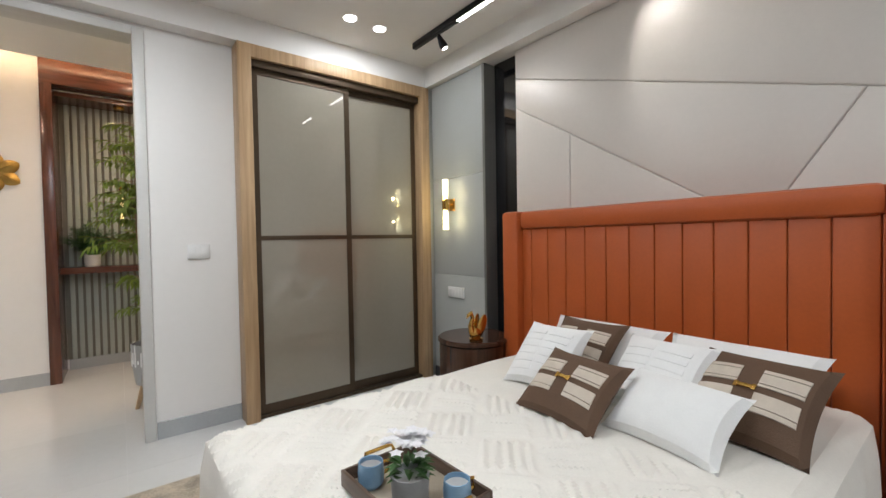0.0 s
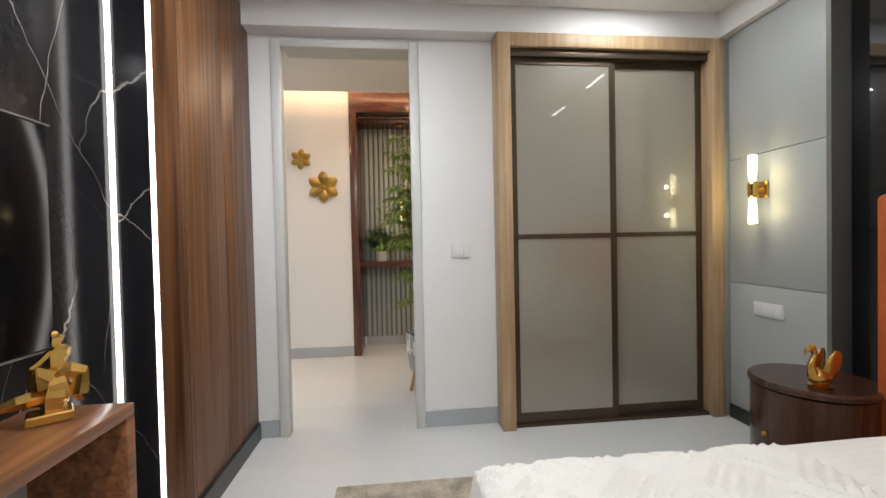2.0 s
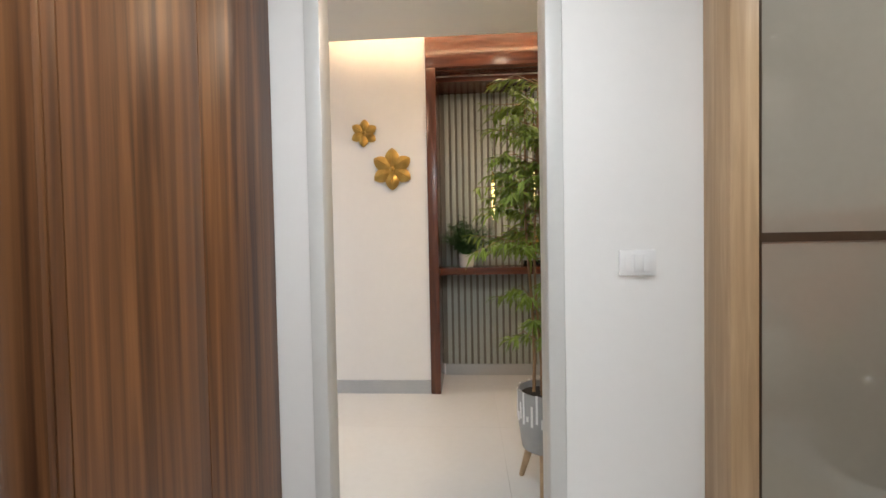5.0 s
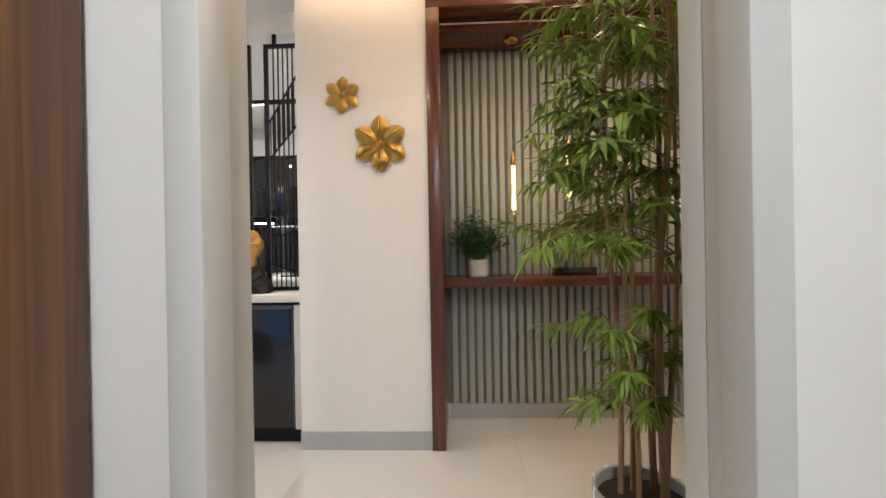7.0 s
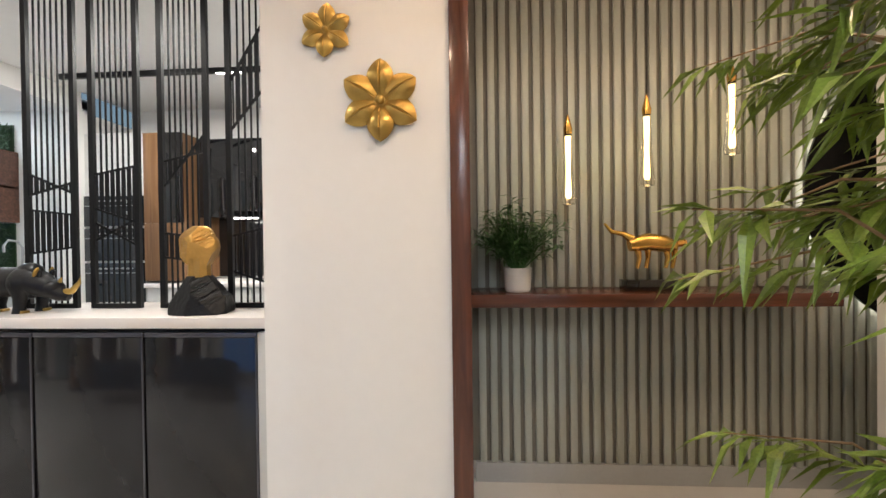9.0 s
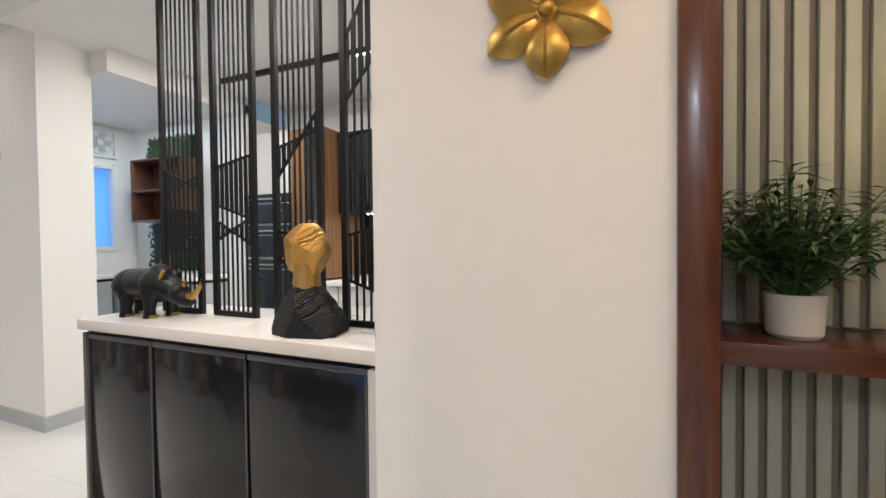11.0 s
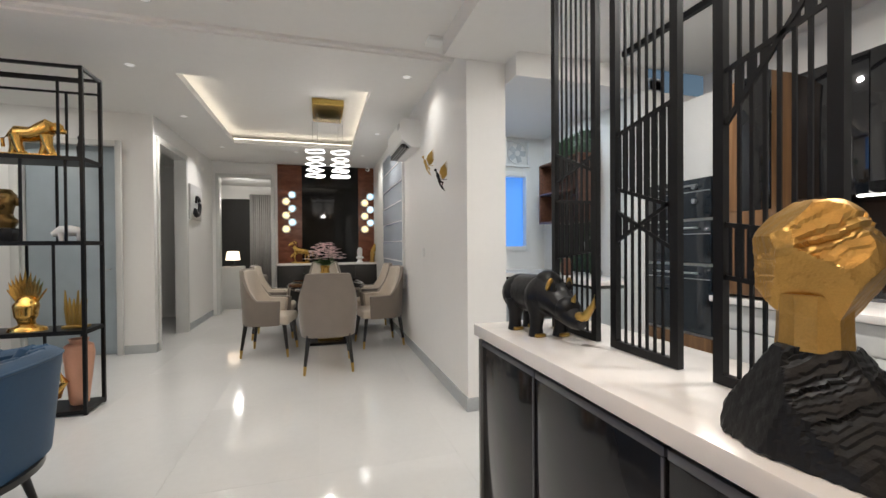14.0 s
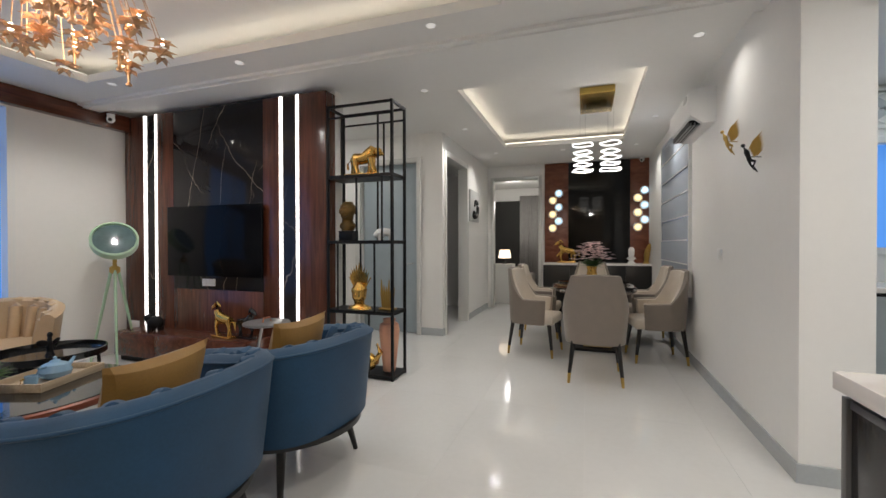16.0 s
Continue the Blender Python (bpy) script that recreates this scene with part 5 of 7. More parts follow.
# ---- kitchen ----
M_OVENBLUE = mat("dark_steel_glass", (0.012, 0.018, 0.026), 0.12, 0.2, 0.08, 6, coat=0.4)
M_STEEL = mat("brushed_steel", (0.45, 0.45, 0.45), 0.3, 1.0, 0.08, 10)
M_CABWHITE = mat("pale_cabinet", (0.62, 0.62, 0.61), 0.3, 0, 0.03, 4)
M_CABWOOD = wood("warm_cabinet_wood", (0.11, 0.052, 0.02), (0.23, 0.12, 0.052), 2.2, 0.4, (8, 8, 0.4))
ov = thing("oven_tower", "tall dark glass oven tower in the kitchen", "oven", (-3.35, 7.42, 0))
part("carcass", boxes((-0.29, 0.29, 0.02, 0.57, 0.0, 2.30)), M_CABWHITE, ov, "pale cabinet carcass")
for z0, z1 in ((0.62, 1.10), (1.12, 1.42), (1.44, 1.72)):
    d = part("oven", boxes((-0.285, 0.285, -0.005, 0.02, z0, z1), bev=0.004), M_OVENBLUE, ov)
    part("handle", tube(bmesh.new(), [(-0.2, -0.03, z1 - 0.05), (0.2, -0.03, z1 - 0.05)], 0.008, 8), M_STEEL, d, "steel bar handle")
    part("trim_line", boxes((-0.28, 0.28, -0.008, -0.0055, z1 - 0.095, z1 - 0.088)), M_STEEL, d)
for k in range(2):
    part("knob", tube(bmesh.new(), [(0.16 + 0.06 * 0, -0.006, 1.66 - k * 0.10), (0.16, -0.026, 1.66 - k * 0.10)], 0.018, 14), M_STEEL, ov, "steel knob")
part("drawer", boxes((-0.285, 0.285, -0.005, 0.02, 0.36, 0.60), bev=0.003), M_CABWOOD, ov, "wooden drawer front")
tallw = thing("tall_cabinet", "tall warm wood kitchen cabinet panel", "cabinet", (-2.87, 7.42, 0))
part("carcass", boxes((-0.183, 0.183, 0.021, 0.57, 0.93, 2.29)), M_CABWOOD, tallw)
part("door", boxes((-0.185, 0.185, 0.0, 0.02, 0.932, 1.46), bev=0.002), M_CABWOOD, tallw)
part("door", boxes((-0.185, -0.01, 0.0, 0.02, 1.464, 2.29), bev=0.002), M_CABWOOD, tallw)
part("glass_door", boxes((-0.008, 0.185, 0.0, 0.02, 1.464, 2.29), bev=0.002), M_BLACKGLOSS, tallw, "glossy black door")
upper = thing("wall_cabinet", "glossy black kitchen wall cabinets", "cabinet", (-2.2, 7.62, 0))
for k in range(5):
    x = -0.48 + k * 0.36
    z0 = 1.52 if k < 1 else 1.58
    part("door", boxes((x + 0.002, x + 0.358, 0.0, 0.37, z0, 2.27), bev=0.002), M_BLACKGLOSS, upper)
part("under_light", boxes((-0.2, 0.1, 0.05, 0.08, 1.508, 1.516)), M_DOWNLIGHT, upper, "lit strip")
lamp("under_cabinet_light", "AREA", (-2.0, 7.75, 1.50), 6, NEUTRAL, 0.8, size_y=0.05)
structure("panel_splashback", boxes((-2.68, -0.5, 7.97, 8.0, 0.93, 1.58)), M_BLACKGLOSS, "black glass splashback")
base = thing("base_cabinet", "white kitchen base units with drawers", "cabinet", (-1.6, 7.42, 0))
part("body", boxes((-1.45, 1.1, 0.02, 0.57, 0.10, 0.87)), M_CABWHITE, base)
for k in range(5):
    for z0, z1 in ((0.12, 0.47), (0.48, 0.70), (0.71, 0.86)):
        part("drawer_front", boxes((-1.44 + k * 0.5, -0.95 + k * 0.5, 0.0, 0.02, z0, z1), bev=0.002), M_CABWHITE, base)
solid("worktop", boxes((-3.06, -0.5, 7.39, 7.98, 0.87, 0.91), (-5.62, -3.83, 7.02, 7.62, 0.91, 0.95), (-5.60, -5.02, 6.21, 7.02, 0.91, 0.95), bev=0.003), M_WHITESTONE, "white stone kitchen worktop", "worktop")
hob = thing("gas_hob", "black gas hob with cast pan supports", "hob", (-1.55, 7.62, 0.911))
part("glass_plate", boxes((-0.38, 0.38, -0.2, 0.2, 0.0, 0.01), bev=0.003), M_BLACKGLOSS, hob)
for k in range(3):
    part("burner", lathe(bmesh.new(), [(0.05, 0.01), (0.05, 0.025), (0.03, 0.032)], 18, -0.25 + k * 0.25, 0), M_BLACK, hob)
    part("pan_support", boxes((-0.34 + k * 0.25, -0.16 + k * 0.25, -0.006, 0.006, 0.03, 0.045), (-0.256 + k * 0.25, -0.244 + k * 0.25, -0.1, 0.1, 0.03, 0.045), (-0.34 + k * 0.25, -0.33 + k * 0.25, -0.006, 0.006, 0.01, 0.03), (-0.17 + k * 0.25, -0.16 + k * 0.25, -0.006, 0.006, 0.01, 0.03)), M_BLACK, hob)
ktl = thing("track_light", "long black track light on the kitchen ceiling", "ceiling light", (-2.2, 7.03, 2.68))
part("track", boxes((-1.25, 1.25, -0.016, 0.016, -0.04, 0.0)), M_BLACK, ktl)
part("lit_bar", boxes((0.1, 0.32, -0.012, 0.012, -0.044, -0.0405)), M_DOWNLIGHT, ktl)
ubase = thing("base_cabinet", "pale grey base units below the utility worktop", "cabinet", (-4.8, 7.05, 0))
part("body", boxes((-0.8, 0.95, 0.0, 0.55, 0.08, 0.88), bev=0.003), mat("pale_blue_grey_cabinet", (0.42, 0.46, 0.48), 0.35), ubase)
part("grip", boxes((-0.8, 0.95, 0.01, 0.04, 0.88, 0.909)), M_BLACK, ubase)
uw = thing("base_cabinet", "pale grey base units below the window", "cabinet", (-5.6, 6.22, 0))
part("body", boxes((0.0, 0.55, 0.0, 0.80, 0.08, 0.88), bev=0.003), bpy.data.materials["pale_blue_grey_cabinet"], uw)
part("grip", boxes((0.0, 0.53, 0.0, 0.80, 0.88, 0.909)), M_BLACK, uw)
ksh = thing("wall_shelf", "open brown wooden wall shelf with two bays", "shelf", (-4.80, 7.62, 0))
M_SHELFBROWN = wood("brown_shelf_wood", (0.07, 0.03, 0.018), (0.16, 0.07, 0.042), 3, 0.4, (0.5, 8, 8))
for r in ((-0.50, 0.30, -0.25, 0.0, 1.50, 1.52), (-0.50, 0.30, -0.25, 0.0, 1.83, 1.85), (-0.50, 0.30, -0.25, 0.0, 2.17, 2.19), (-0.50, -0.48, -0.25, 0.0, 1.52, 2.17), (0.28, 0.30, -0.25, 0.0, 1.52, 2.17), (-0.48, 0.28, -0.015, 0.0, 1.52, 2.17)):
    part("board", boxes(r, bev=0.002), M_SHELFBROWN, ksh)
gw = thing("green_wall", "panel of artificial green foliage behind the shelf", "plant", (-4.80, 7.60, 0))
bm = bmesh.new()
rnd = random.Random(3)
for k in range(1500):
    x, z = rnd.uniform(-0.48, 0.25), rnd.choice((rnd.uniform(0.97, 1.48), rnd.uniform(2.2, 2.45)))
    b = rnd.uniform(0, 6.28)
    leaf_quad(bm, (x, rnd.uniform(-0.05, 0.01), z), (math.cos(b), -0.5, math.sin(b)), (0, -1, 0.2), 0.055, 0.03, 0.3)
M_HEDGE = mat("dark_artificial_leaf", (0.022, 0.055, 0.018), 0.5, 0, 0.4, 30)
part("foliage", bm, M_HEDGE, gw)
part("backing", boxes((-0.49, 0.26, 0.005, 0.018, 0.955, 1.495), (-0.49, 0.26, 0.005, 0.018, 2.195, 2.46)), M_HEDGE, gw)
fau = thing("tap", "tall chrome kitchen tap", "tap", (-4.25, 7.42, 0.951))
part("spout", tube(bmesh.new(), [(0, 0, 0), (0, 0, 0.30), (0, -0.04, 0.36), (0, -0.12, 0.37), (0, -0.16, 0.32), (0, -0.16, 0.26)], 0.011, 10), M_STEEL, fau)
part("base", lathe(bmesh.new(), [(0.025, 0), (0.025, 0.05), (0.014, 0.06)], 16), M_STEEL, fau)
jug = solid("utensil_jar", lathe(bmesh.new(), [(0.045, 0), (0.06, 0.03), (0.055, 0.12), (0.035, 0.17), (0.03, 0.17)], 20), mat("brown_glaze", (0.12, 0.05, 0.03), 0.3), "small brown glazed jar on the worktop", "jar", loc=(-4.55, 7.25, 0.951))
win = structure("window_1", boxes((-5.70, -5.60, 6.55, 6.61, 1.18, 2.17), (-5.70, -5.60, 7.36, 7.42, 1.18, 2.17), (-5.70, -5.60, 6.61, 7.36, 1.18, 1.24), (-5.70, -5.60, 6.61, 7.36, 2.11, 2.17), (-5.70, -5.60, 6.96, 7.0, 1.24, 2.11), bev=0.004), M_WHITEPLASTIC, "white window frame with blue dusk pane")
M_DUSKPANE = glow("dusk_backdrop", (0.10, 0.30, 0.72), 0.9)
structure("backdrop_utility", boxes((-5.80, -5.78, 6.4, 7.6, 1.0, 2.4)), M_DUSKPANE)
fan = thing("exhaust_fan", "white square exhaust fan above the window", "fan", (-5.62, 7.24, 2.40))
part("frame", boxes((0.0, 0.03, -0.17, 0.17, -0.17, -0.14), (0.0, 0.03, -0.17, 0.17, 0.14, 0.17), (0.0, 0.03, -0.17, -0.14, -0.14, 0.14), (0.0, 0.03, 0.14, 0.17, -0.14, 0.14), (0.0, 0.006, -0.14, 0.14, -0.14, 0.14), bev=0.003), M_WHITEPLASTIC, fan)
bm = bmesh.new()
tube(bm, [(0.02, 0.13 * math.cos(k * math.pi / 16), 0.13 * math.sin(k * math.pi / 16)) for k in range(33)], 0.008, 6)
part("ring", bm, M_WHITEPLASTIC, fan)
for k in range(5):
    b = part("blade", boxes((0.010, 0.016, 0.02, 0.115, -0.032, 0.032), bev=0.002), mat("grey_blade", (0.5, 0.53, 0.55), 0.4), fan)
    b.matrix_basis = pose(0, 0, 0, k * 72, 0, 0)
part("hub", tube(bmesh.new(), [(0.006, 0, 0), (0.026, 0, 0)], 0.035, 16), M_WHITEPLASTIC, fan)

# ---- living room ----
M_STONESATIN = marble("black_marble_gloss", (0.016, 0.014, 0.014), (0.42, 0.34, 0.26), 1.0, 0.08, 0.011, 0.42)
M_VELVETBLUE = mat("petrol_blue_velvet", (0.012, 0.052, 0.112), 0.55, 0, 0.18, 6, 0.15, 250, sheen=0.1, spec=0.3)
M_OCHRE = mat("ochre_velvet", (0.27, 0.145, 0.03), 0.55, 0, 0.15, 8, 0.2, 250, sheen=0.12)
M_TAUPE = mat("taupe_fabric", (0.21, 0.175, 0.145), 0.6, 0, 0.06, 10, 0.2, 300, sheen=0.2)
M_CREAM = mat("cream_fabric", (0.55, 0.48, 0.40), 0.6, 0, 0.05, 10, 0.2, 300, sheen=0.2)
M_LEGBLACK = mat("black_leg", (0.010, 0.009, 0.008), 0.3, 0, 0.1, 8)
tvw = structure("panel_tv_wall", boxes((-4.80, -4.66, -0.38, 2.44, 0, 2.79)), M_MAHOG, "dark mahogany television wall")
for y0, y1 in ((-0.38, -0.07), (0.15, 0.40), (1.67, 1.875), (2.12, 2.44)):
    part("board", boxes((-4.66, -4.64, y0, y1, 0.0, 2.79), bev=0.002), M_MAHOG, tvw)
part("lower_board", boxes((-4.66, -4.64, 0.402, 1.668, 0.0, 0.78), bev=0.002), M_MAHOG, tvw)
part("stone_slab", boxes((-4.66, -4.642, 0.402, 1.668, 0.782, 2.79), bev=0.001), M_STONESATIN, tvw, "veined black stone slab")
for y0, y1 in ((-0.03, 0.11), (1.915, 2.08)):
    part("stone_strip", boxes((-4.66, -4.652, y0, y1, 0.2, 2.79)), M_STONESATIN, tvw)
for y in (-0.052, 0.128, 1.893, 2.098):
    structure("led_strip_living", boxes((-4.66, -4.637, y - 0.013, y + 0.013, 0.22, 2.79)), M_LED, "white light strip")
tv2 = thing("television", "large black flat television on the stone slab", "television", (-4.642, 1.04, 0.93))
part("screen", boxes((0.03, 0.06, -0.66, 0.66, 0.0, 0.77), bev=0.004), M_SCREEN, tv2)
part("bracket", boxes((0.0, 0.03, -0.15, 0.15, 0.2, 0.5)), M_BLACK, tv2)
wall_plate("socket", "white socket below the television", pose(-4.641, 0.93, 0.86, 0, 0, 90), 0.18, 0.08, 3, "socket")
wall_plate("socket", "white socket low on the wall", pose(-4.639, -0.22, 0.33, 0, 0, 90), 0.13, 0.09, 2, "socket")
con2 = thing("tv_console", "low dark mahogany drawer console", "console", (-4.64, 0.82, 0))
part("body", boxes((0.0, 0.33, -0.88, 0.95, 0.06, 0.325), bev=0.003), M_MAHOG_H, con2)
for k in range(3):
    part("drawer_front", boxes((0.331, 0.347, -0.875 + k * 0.607, -0.275 + k * 0.607, 0.07, 0.315), bev=0.002), M_MAHOG_H, con2)
part("plinth", boxes((0.0, 0.29, -0.86, 0.93, 0.0, 0.06)), M_BLACK, con2)


def horse(bm, s=1.0):
    """A rearing horse, side view along x."""
    def q(*p):
        return [Vector(v) * s for v in p]
    tube(bm, q((-0.10, 0, 0.16), (-0.03, 0, 0.165), (0.05, 0, 0.185), (0.085, 0, 0.23), (0.10, 0, 0.28)), [0.03 * s, 0.043 * s, 0.042 * s, 0.03 * s, 0.022 * s], 12)
    tube(bm, q((0.095, 0, 0.285), (0.13, 0, 0.27), (0.16, 0, 0.245)), [0.024 * s, 0.02 * s, 0.011 * s], 10)
    for x, y, kx in ((-0.09, 0.02, -0.02), (-0.08, -0.02, 0.02), (0.05, 0.02, 0.03), (0.06, -0.02, 0.07)):
        tube(bm, q((x, y, 0.16), (x + kx, y, 0.09), (x + kx * 0.3, y, 0.02)), [0.024 * s, 0.012 * s, 0.010 * s], 8)
    tube(bm, q((-0.12, 0, 0.18), (-0.16, 0, 0.15), (-0.165, 0, 0.08)), [0.012 * s, 0.016 * s, 0.004 * s], 8)
    tube(bm, q((0.03, 0, 0.22), (0.06, 0, 0.29), (0.09, 0, 0.315)), [0.008 * s, 0.012 * s, 0.006 * s], 6)
    box(bm, -0.12 * s, 0.12 * s, -0.04 * s, 0.04 * s, 0.0, 0.022 * s, 0.004)
    return bm


solid("horse_figurine", horse(bmesh.new(), 1.15), M_GOLD, "gold horse statuette on the low console", "figurine", loc=(-4.42, 1.36, 0.326), rz=-100)
solid("horse_figurine", horse(bmesh.new(), 1.0), M_BLACKGLOSS, "black horse statuette on the low console", "figurine", loc=(-4.47, 1.60, 0.326), rz=80)
bm = bmesh.new()
blob(bm, (0, 0, 0.09), (0.09, 0.06, 0.075)), blob(bm, (0.07, 0, 0.14), (0.045, 0.035, 0.045))
for x, y in ((-0.05, 0.03), (-0.05, -0.03), (0.05, 0.03), (0.05, -0.03)):
    tube(bm, [(x, y, 0.08), (x, y, 0)], 0.02, 8)
solid("bear_figurine", bm, M_BLACK, "small black bear figurine on the console", "figurine", loc=(-4.45, 0.36, 0.326), rz=-60)


def sweep_shell(bm, rx, ry, t, z0, top, a0=-120, a1=120, n=44, m=8, flare=0.06, tuft=0.0, inner=False):
    """A curved seat shell open to -y: plan an ellipse, top(t) its height; t runs -1..1 round the back."""
    cols = []
    for i in range(n + 1):
        u = -1 + 2 * i / n
        a = radians(90 + u * (a1 - a0) / 2)
        c, s = math.cos(a), math.sin(a)
        sq = 0.72
        dx, dy = math.copysign(abs(c) ** sq, c), math.copysign(abs(s) ** sq, s)
        h = top(u)
        col = []
        for j in range(m + 1):
            v = j / m
            z = z0 + (h - z0) * v
            k = 1 + flare * v
            b = tuft * abs(math.sin(u * math.pi * 6)) * (0.3 + 0.7 * v)
            col.append((dx * (rx - b) * k, dy * (ry - b) * k, z))
        for j in range(5):
            q = (j + 1) / 5
            w = t * q
            zz = h + 0.5 * t * math.sin(math.pi * q) * 0.6
            col.append((dx * (rx * (1 + flare) - w - (tuft * 0.7)), dy * (ry * (1 + flare) - w - tuft * 0.7), zz))
        for j in range(m, -1, -1):
            v = j / m
            b = tuft * abs(math.sin(u * math.pi * 6))
            col.append((dx * (rx * (1 + flare * v) - t - b), dy * (ry * (1 + flare * v) - t - b), z0 + (h - z0) * v * 0.995))
        cols.append([bm.verts.new(p) for p in col])
    for a, b in zip(cols, cols[1:]):
        for j in range(len(a) - 1):
            bm.faces.new((a[j], b[j], b[j + 1], a[j + 1]))
        bm.faces.new((a[-1], b[-1], b[0], a[0]))
    bm.faces.new(cols[0])
    bm.faces.new(cols[-1][::-1])
    return bm


def tub_chair(loc, rz, rx=0.42, ry=0.40, fabric=None, label="petrol blue velvet tub chair with channelled back and black legs", tip=None):
    ob = thing("armchair", label, "armchair", loc, rz, "living room tub chairs")
    f = fabric or M_VELVETBLUE
    part("back_shell", sweep_shell(bmesh.new(), rx, ry, 0.10, 0.30, lambda u: 0.76 - 0.10 * abs(u) ** 2.5, flare=0.10, tuft=0.0), f, ob)
    part("piping", tube(bmesh.new(), [(1.098 * rx * math.copysign(abs(math.cos(a)) ** 0.72, math.cos(a)), 1.098 * ry * math.copysign(abs(math.sin(a)) ** 0.72, math.sin(a)), 0.755 - 0.10 * abs(u) ** 2.5)
        for u in [i / 20 - 1 for i in range(41)] for a in [radians(90 + u * 120)]], 0.007, 6), f, ob)
    for k in range(11):
        u = -0.9 + 0.18 * k
        a = radians(90 + u * 120)
        c, s = math.cos(a), math.sin(a)
        dx, dy = math.copysign(abs(c) ** 0.72, c), math.copysign(abs(s) ** 0.72, s)
        h = 0.79 - 0.10 * abs(u) ** 2.5
        part("channel", tube(bmesh.new(), [(dx * (rx - 0.10), dy * (ry - 0.10), 0.42), (dx * (rx - 0.055), dy * (ry - 0.055), h - 0.08), (dx * (rx - 0.03), dy * (ry - 0.03), h - 0.03), (dx * (rx + 0.0), dy * (ry + 0.0), h - 0.012)], [0.045, 0.05, 0.042, 0.022], 14), f, ob)
    part("seat", boxes((-rx + 0.08, rx - 0.08, -ry, ry - 0.12, 0.30, 0.44), bev=0.04), f, ob)
    part("base_ring", lathe(bmesh.new(), [(rx * 0.93, 0.262), (rx * 1.0, 0.268), (rx * 1.0, 0.298), (rx * 0.93, 0.30)], 40), M_LEGBLACK, ob, "dark wooden base ring")
    for a in (40, 140, 220, 320):
        c, s = math.cos(radians(a)), math.sin(radians(a))
        part("leg", tube(bmesh.new(), [(c * rx * 0.80, s * ry * 0.80, 0.27), (c * rx * 0.98, s * ry * 0.98, 0.0)], [0.026, 0.014], 12), M_LEGBLACK, ob, "tapered black leg")
    return ob


tub_chair((-3.10, 3.23, 0), -4)
tub_chair((-2.30, 3.12, 0), 6, 0.46, 0.44)


def throw_cushion(loc, rz, tilt, w=0.46, h=0.42):
    ob = thing("cushion", "ochre velvet cushion lying in the tub chair", "cushion", group="ochre cushions")
    ob.matrix_world = pose(*loc, 0, 0, rz) @ pose(0, 0, 0, -tilt, 0, 0) @ pose(0, 0, h / 2, 0, 0, 0)
    part("cover", cushion_mesh(w, h, 0.15), M_OCHRE, ob)


throw_cushion((-3.12, 3.22, 0.45), 0, 14)
throw_cushion((-2.34, 3.14, 0.45), 8, 14, 0.5, 0.40)
tub_chair((-3.10, 0.13, 0), 150, 0.50, 0.45, mat("sand_leather", (0.50, 0.36, 0.22), 0.4, 0, 0.08, 8, 0.1, 200), "sand coloured tub sofa by the window")

# coffee tables and what stands on them
ct = thing("coffee_table", "oval coffee table with dark top and reddish wooden rim", "coffee table", (-2.62, 1.72, 0))
bm = lathe(bmesh.new(), [(0.56, 0.0), (0.57, 0.01), (0.57, 0.035), (0.56, 0.04)], 56)
part("rim", bm, wood("red_rim_wood", (0.12, 0.03, 0.015), (0.25, 0.07, 0.035), 3, 0.3, (1, 1, 6)), ct).matrix_basis = pose(0, 0, 0.38)
part("top", lathe(bmesh.new(), [(0.54, 0.0), (0.54, 0.006)], 56), M_BLACKGLOSS, ct).matrix_basis = pose(0, 0, 0.4205)
part("pedestal", lathe(bmesh.new(), [(0.25, 0.0), (0.25, 0.02), (0.08, 0.05), (0.08, 0.36), (0.2, 0.38)], 32), M_BLACK, ct)
rt = thing("side_table", "round black tray table beside the coffee table", "side table", (-3.12, 1.06, 0))
part("top", lathe(bmesh.new(), [(0.33, 0.44), (0.34, 0.445), (0.34, 0.49), (0.332, 0.49), (0.328, 0.455), (0.01, 0.455)], 48), M_BLACKGLOSS, rt)
for a in (30, 150, 270):
    part("leg", tube(bmesh.new(), [(0.28 * math.cos(radians(a)), 0.28 * math.sin(radians(a)), 0.44), (0.30 * math.cos(radians(a)), 0.30 * math.sin(radians(a)), 0)], 0.012, 10), M_BLACK, rt)
tr2 = thing("serving_tray", "pale wooden tray with cut handles on the table", "tray", (-2.78, 1.70, 0.4275), 20)
M_PALEWOOD = wood("pale_birch", (0.42, 0.33, 0.22), (0.58, 0.48, 0.35), 3, 0.5, (0.6, 8, 8))
part("base", boxes((-0.22, 0.22, -0.15, 0.15, 0, 0.01)), M_PALEWOOD, tr2)
for r in ((-0.22, 0.22, -0.16, -0.15, 0, 0.05), (-0.22, 0.22, 0.15, 0.16, 0, 0.05), (-0.23, -0.22, -0.16, 0.16, 0, 0.05), (0.22, 0.23, -0.16, 0.16, 0, 0.05)):
    part("side", boxes(r, bev=0.002), M_PALEWOOD, tr2)
tp = thing("teapot", "pale blue teapot on the tray", "teapot", (-2.80, 1.72, 0.438), 200)
part("body", lathe(bmesh.new(), [(0.04, 0), (0.075, 0.02), (0.085, 0.05), (0.065, 0.09), (0.03, 0.105)], 28), M_BLUECERAMIC, tp)
part("lid", lathe(bmesh.new(), [(0.03, 0.105), (0.022, 0.115), (0.008, 0.12), (0.010, 0.132), (0.003, 0.138)], 20), M_BLUECERAMIC, tp)
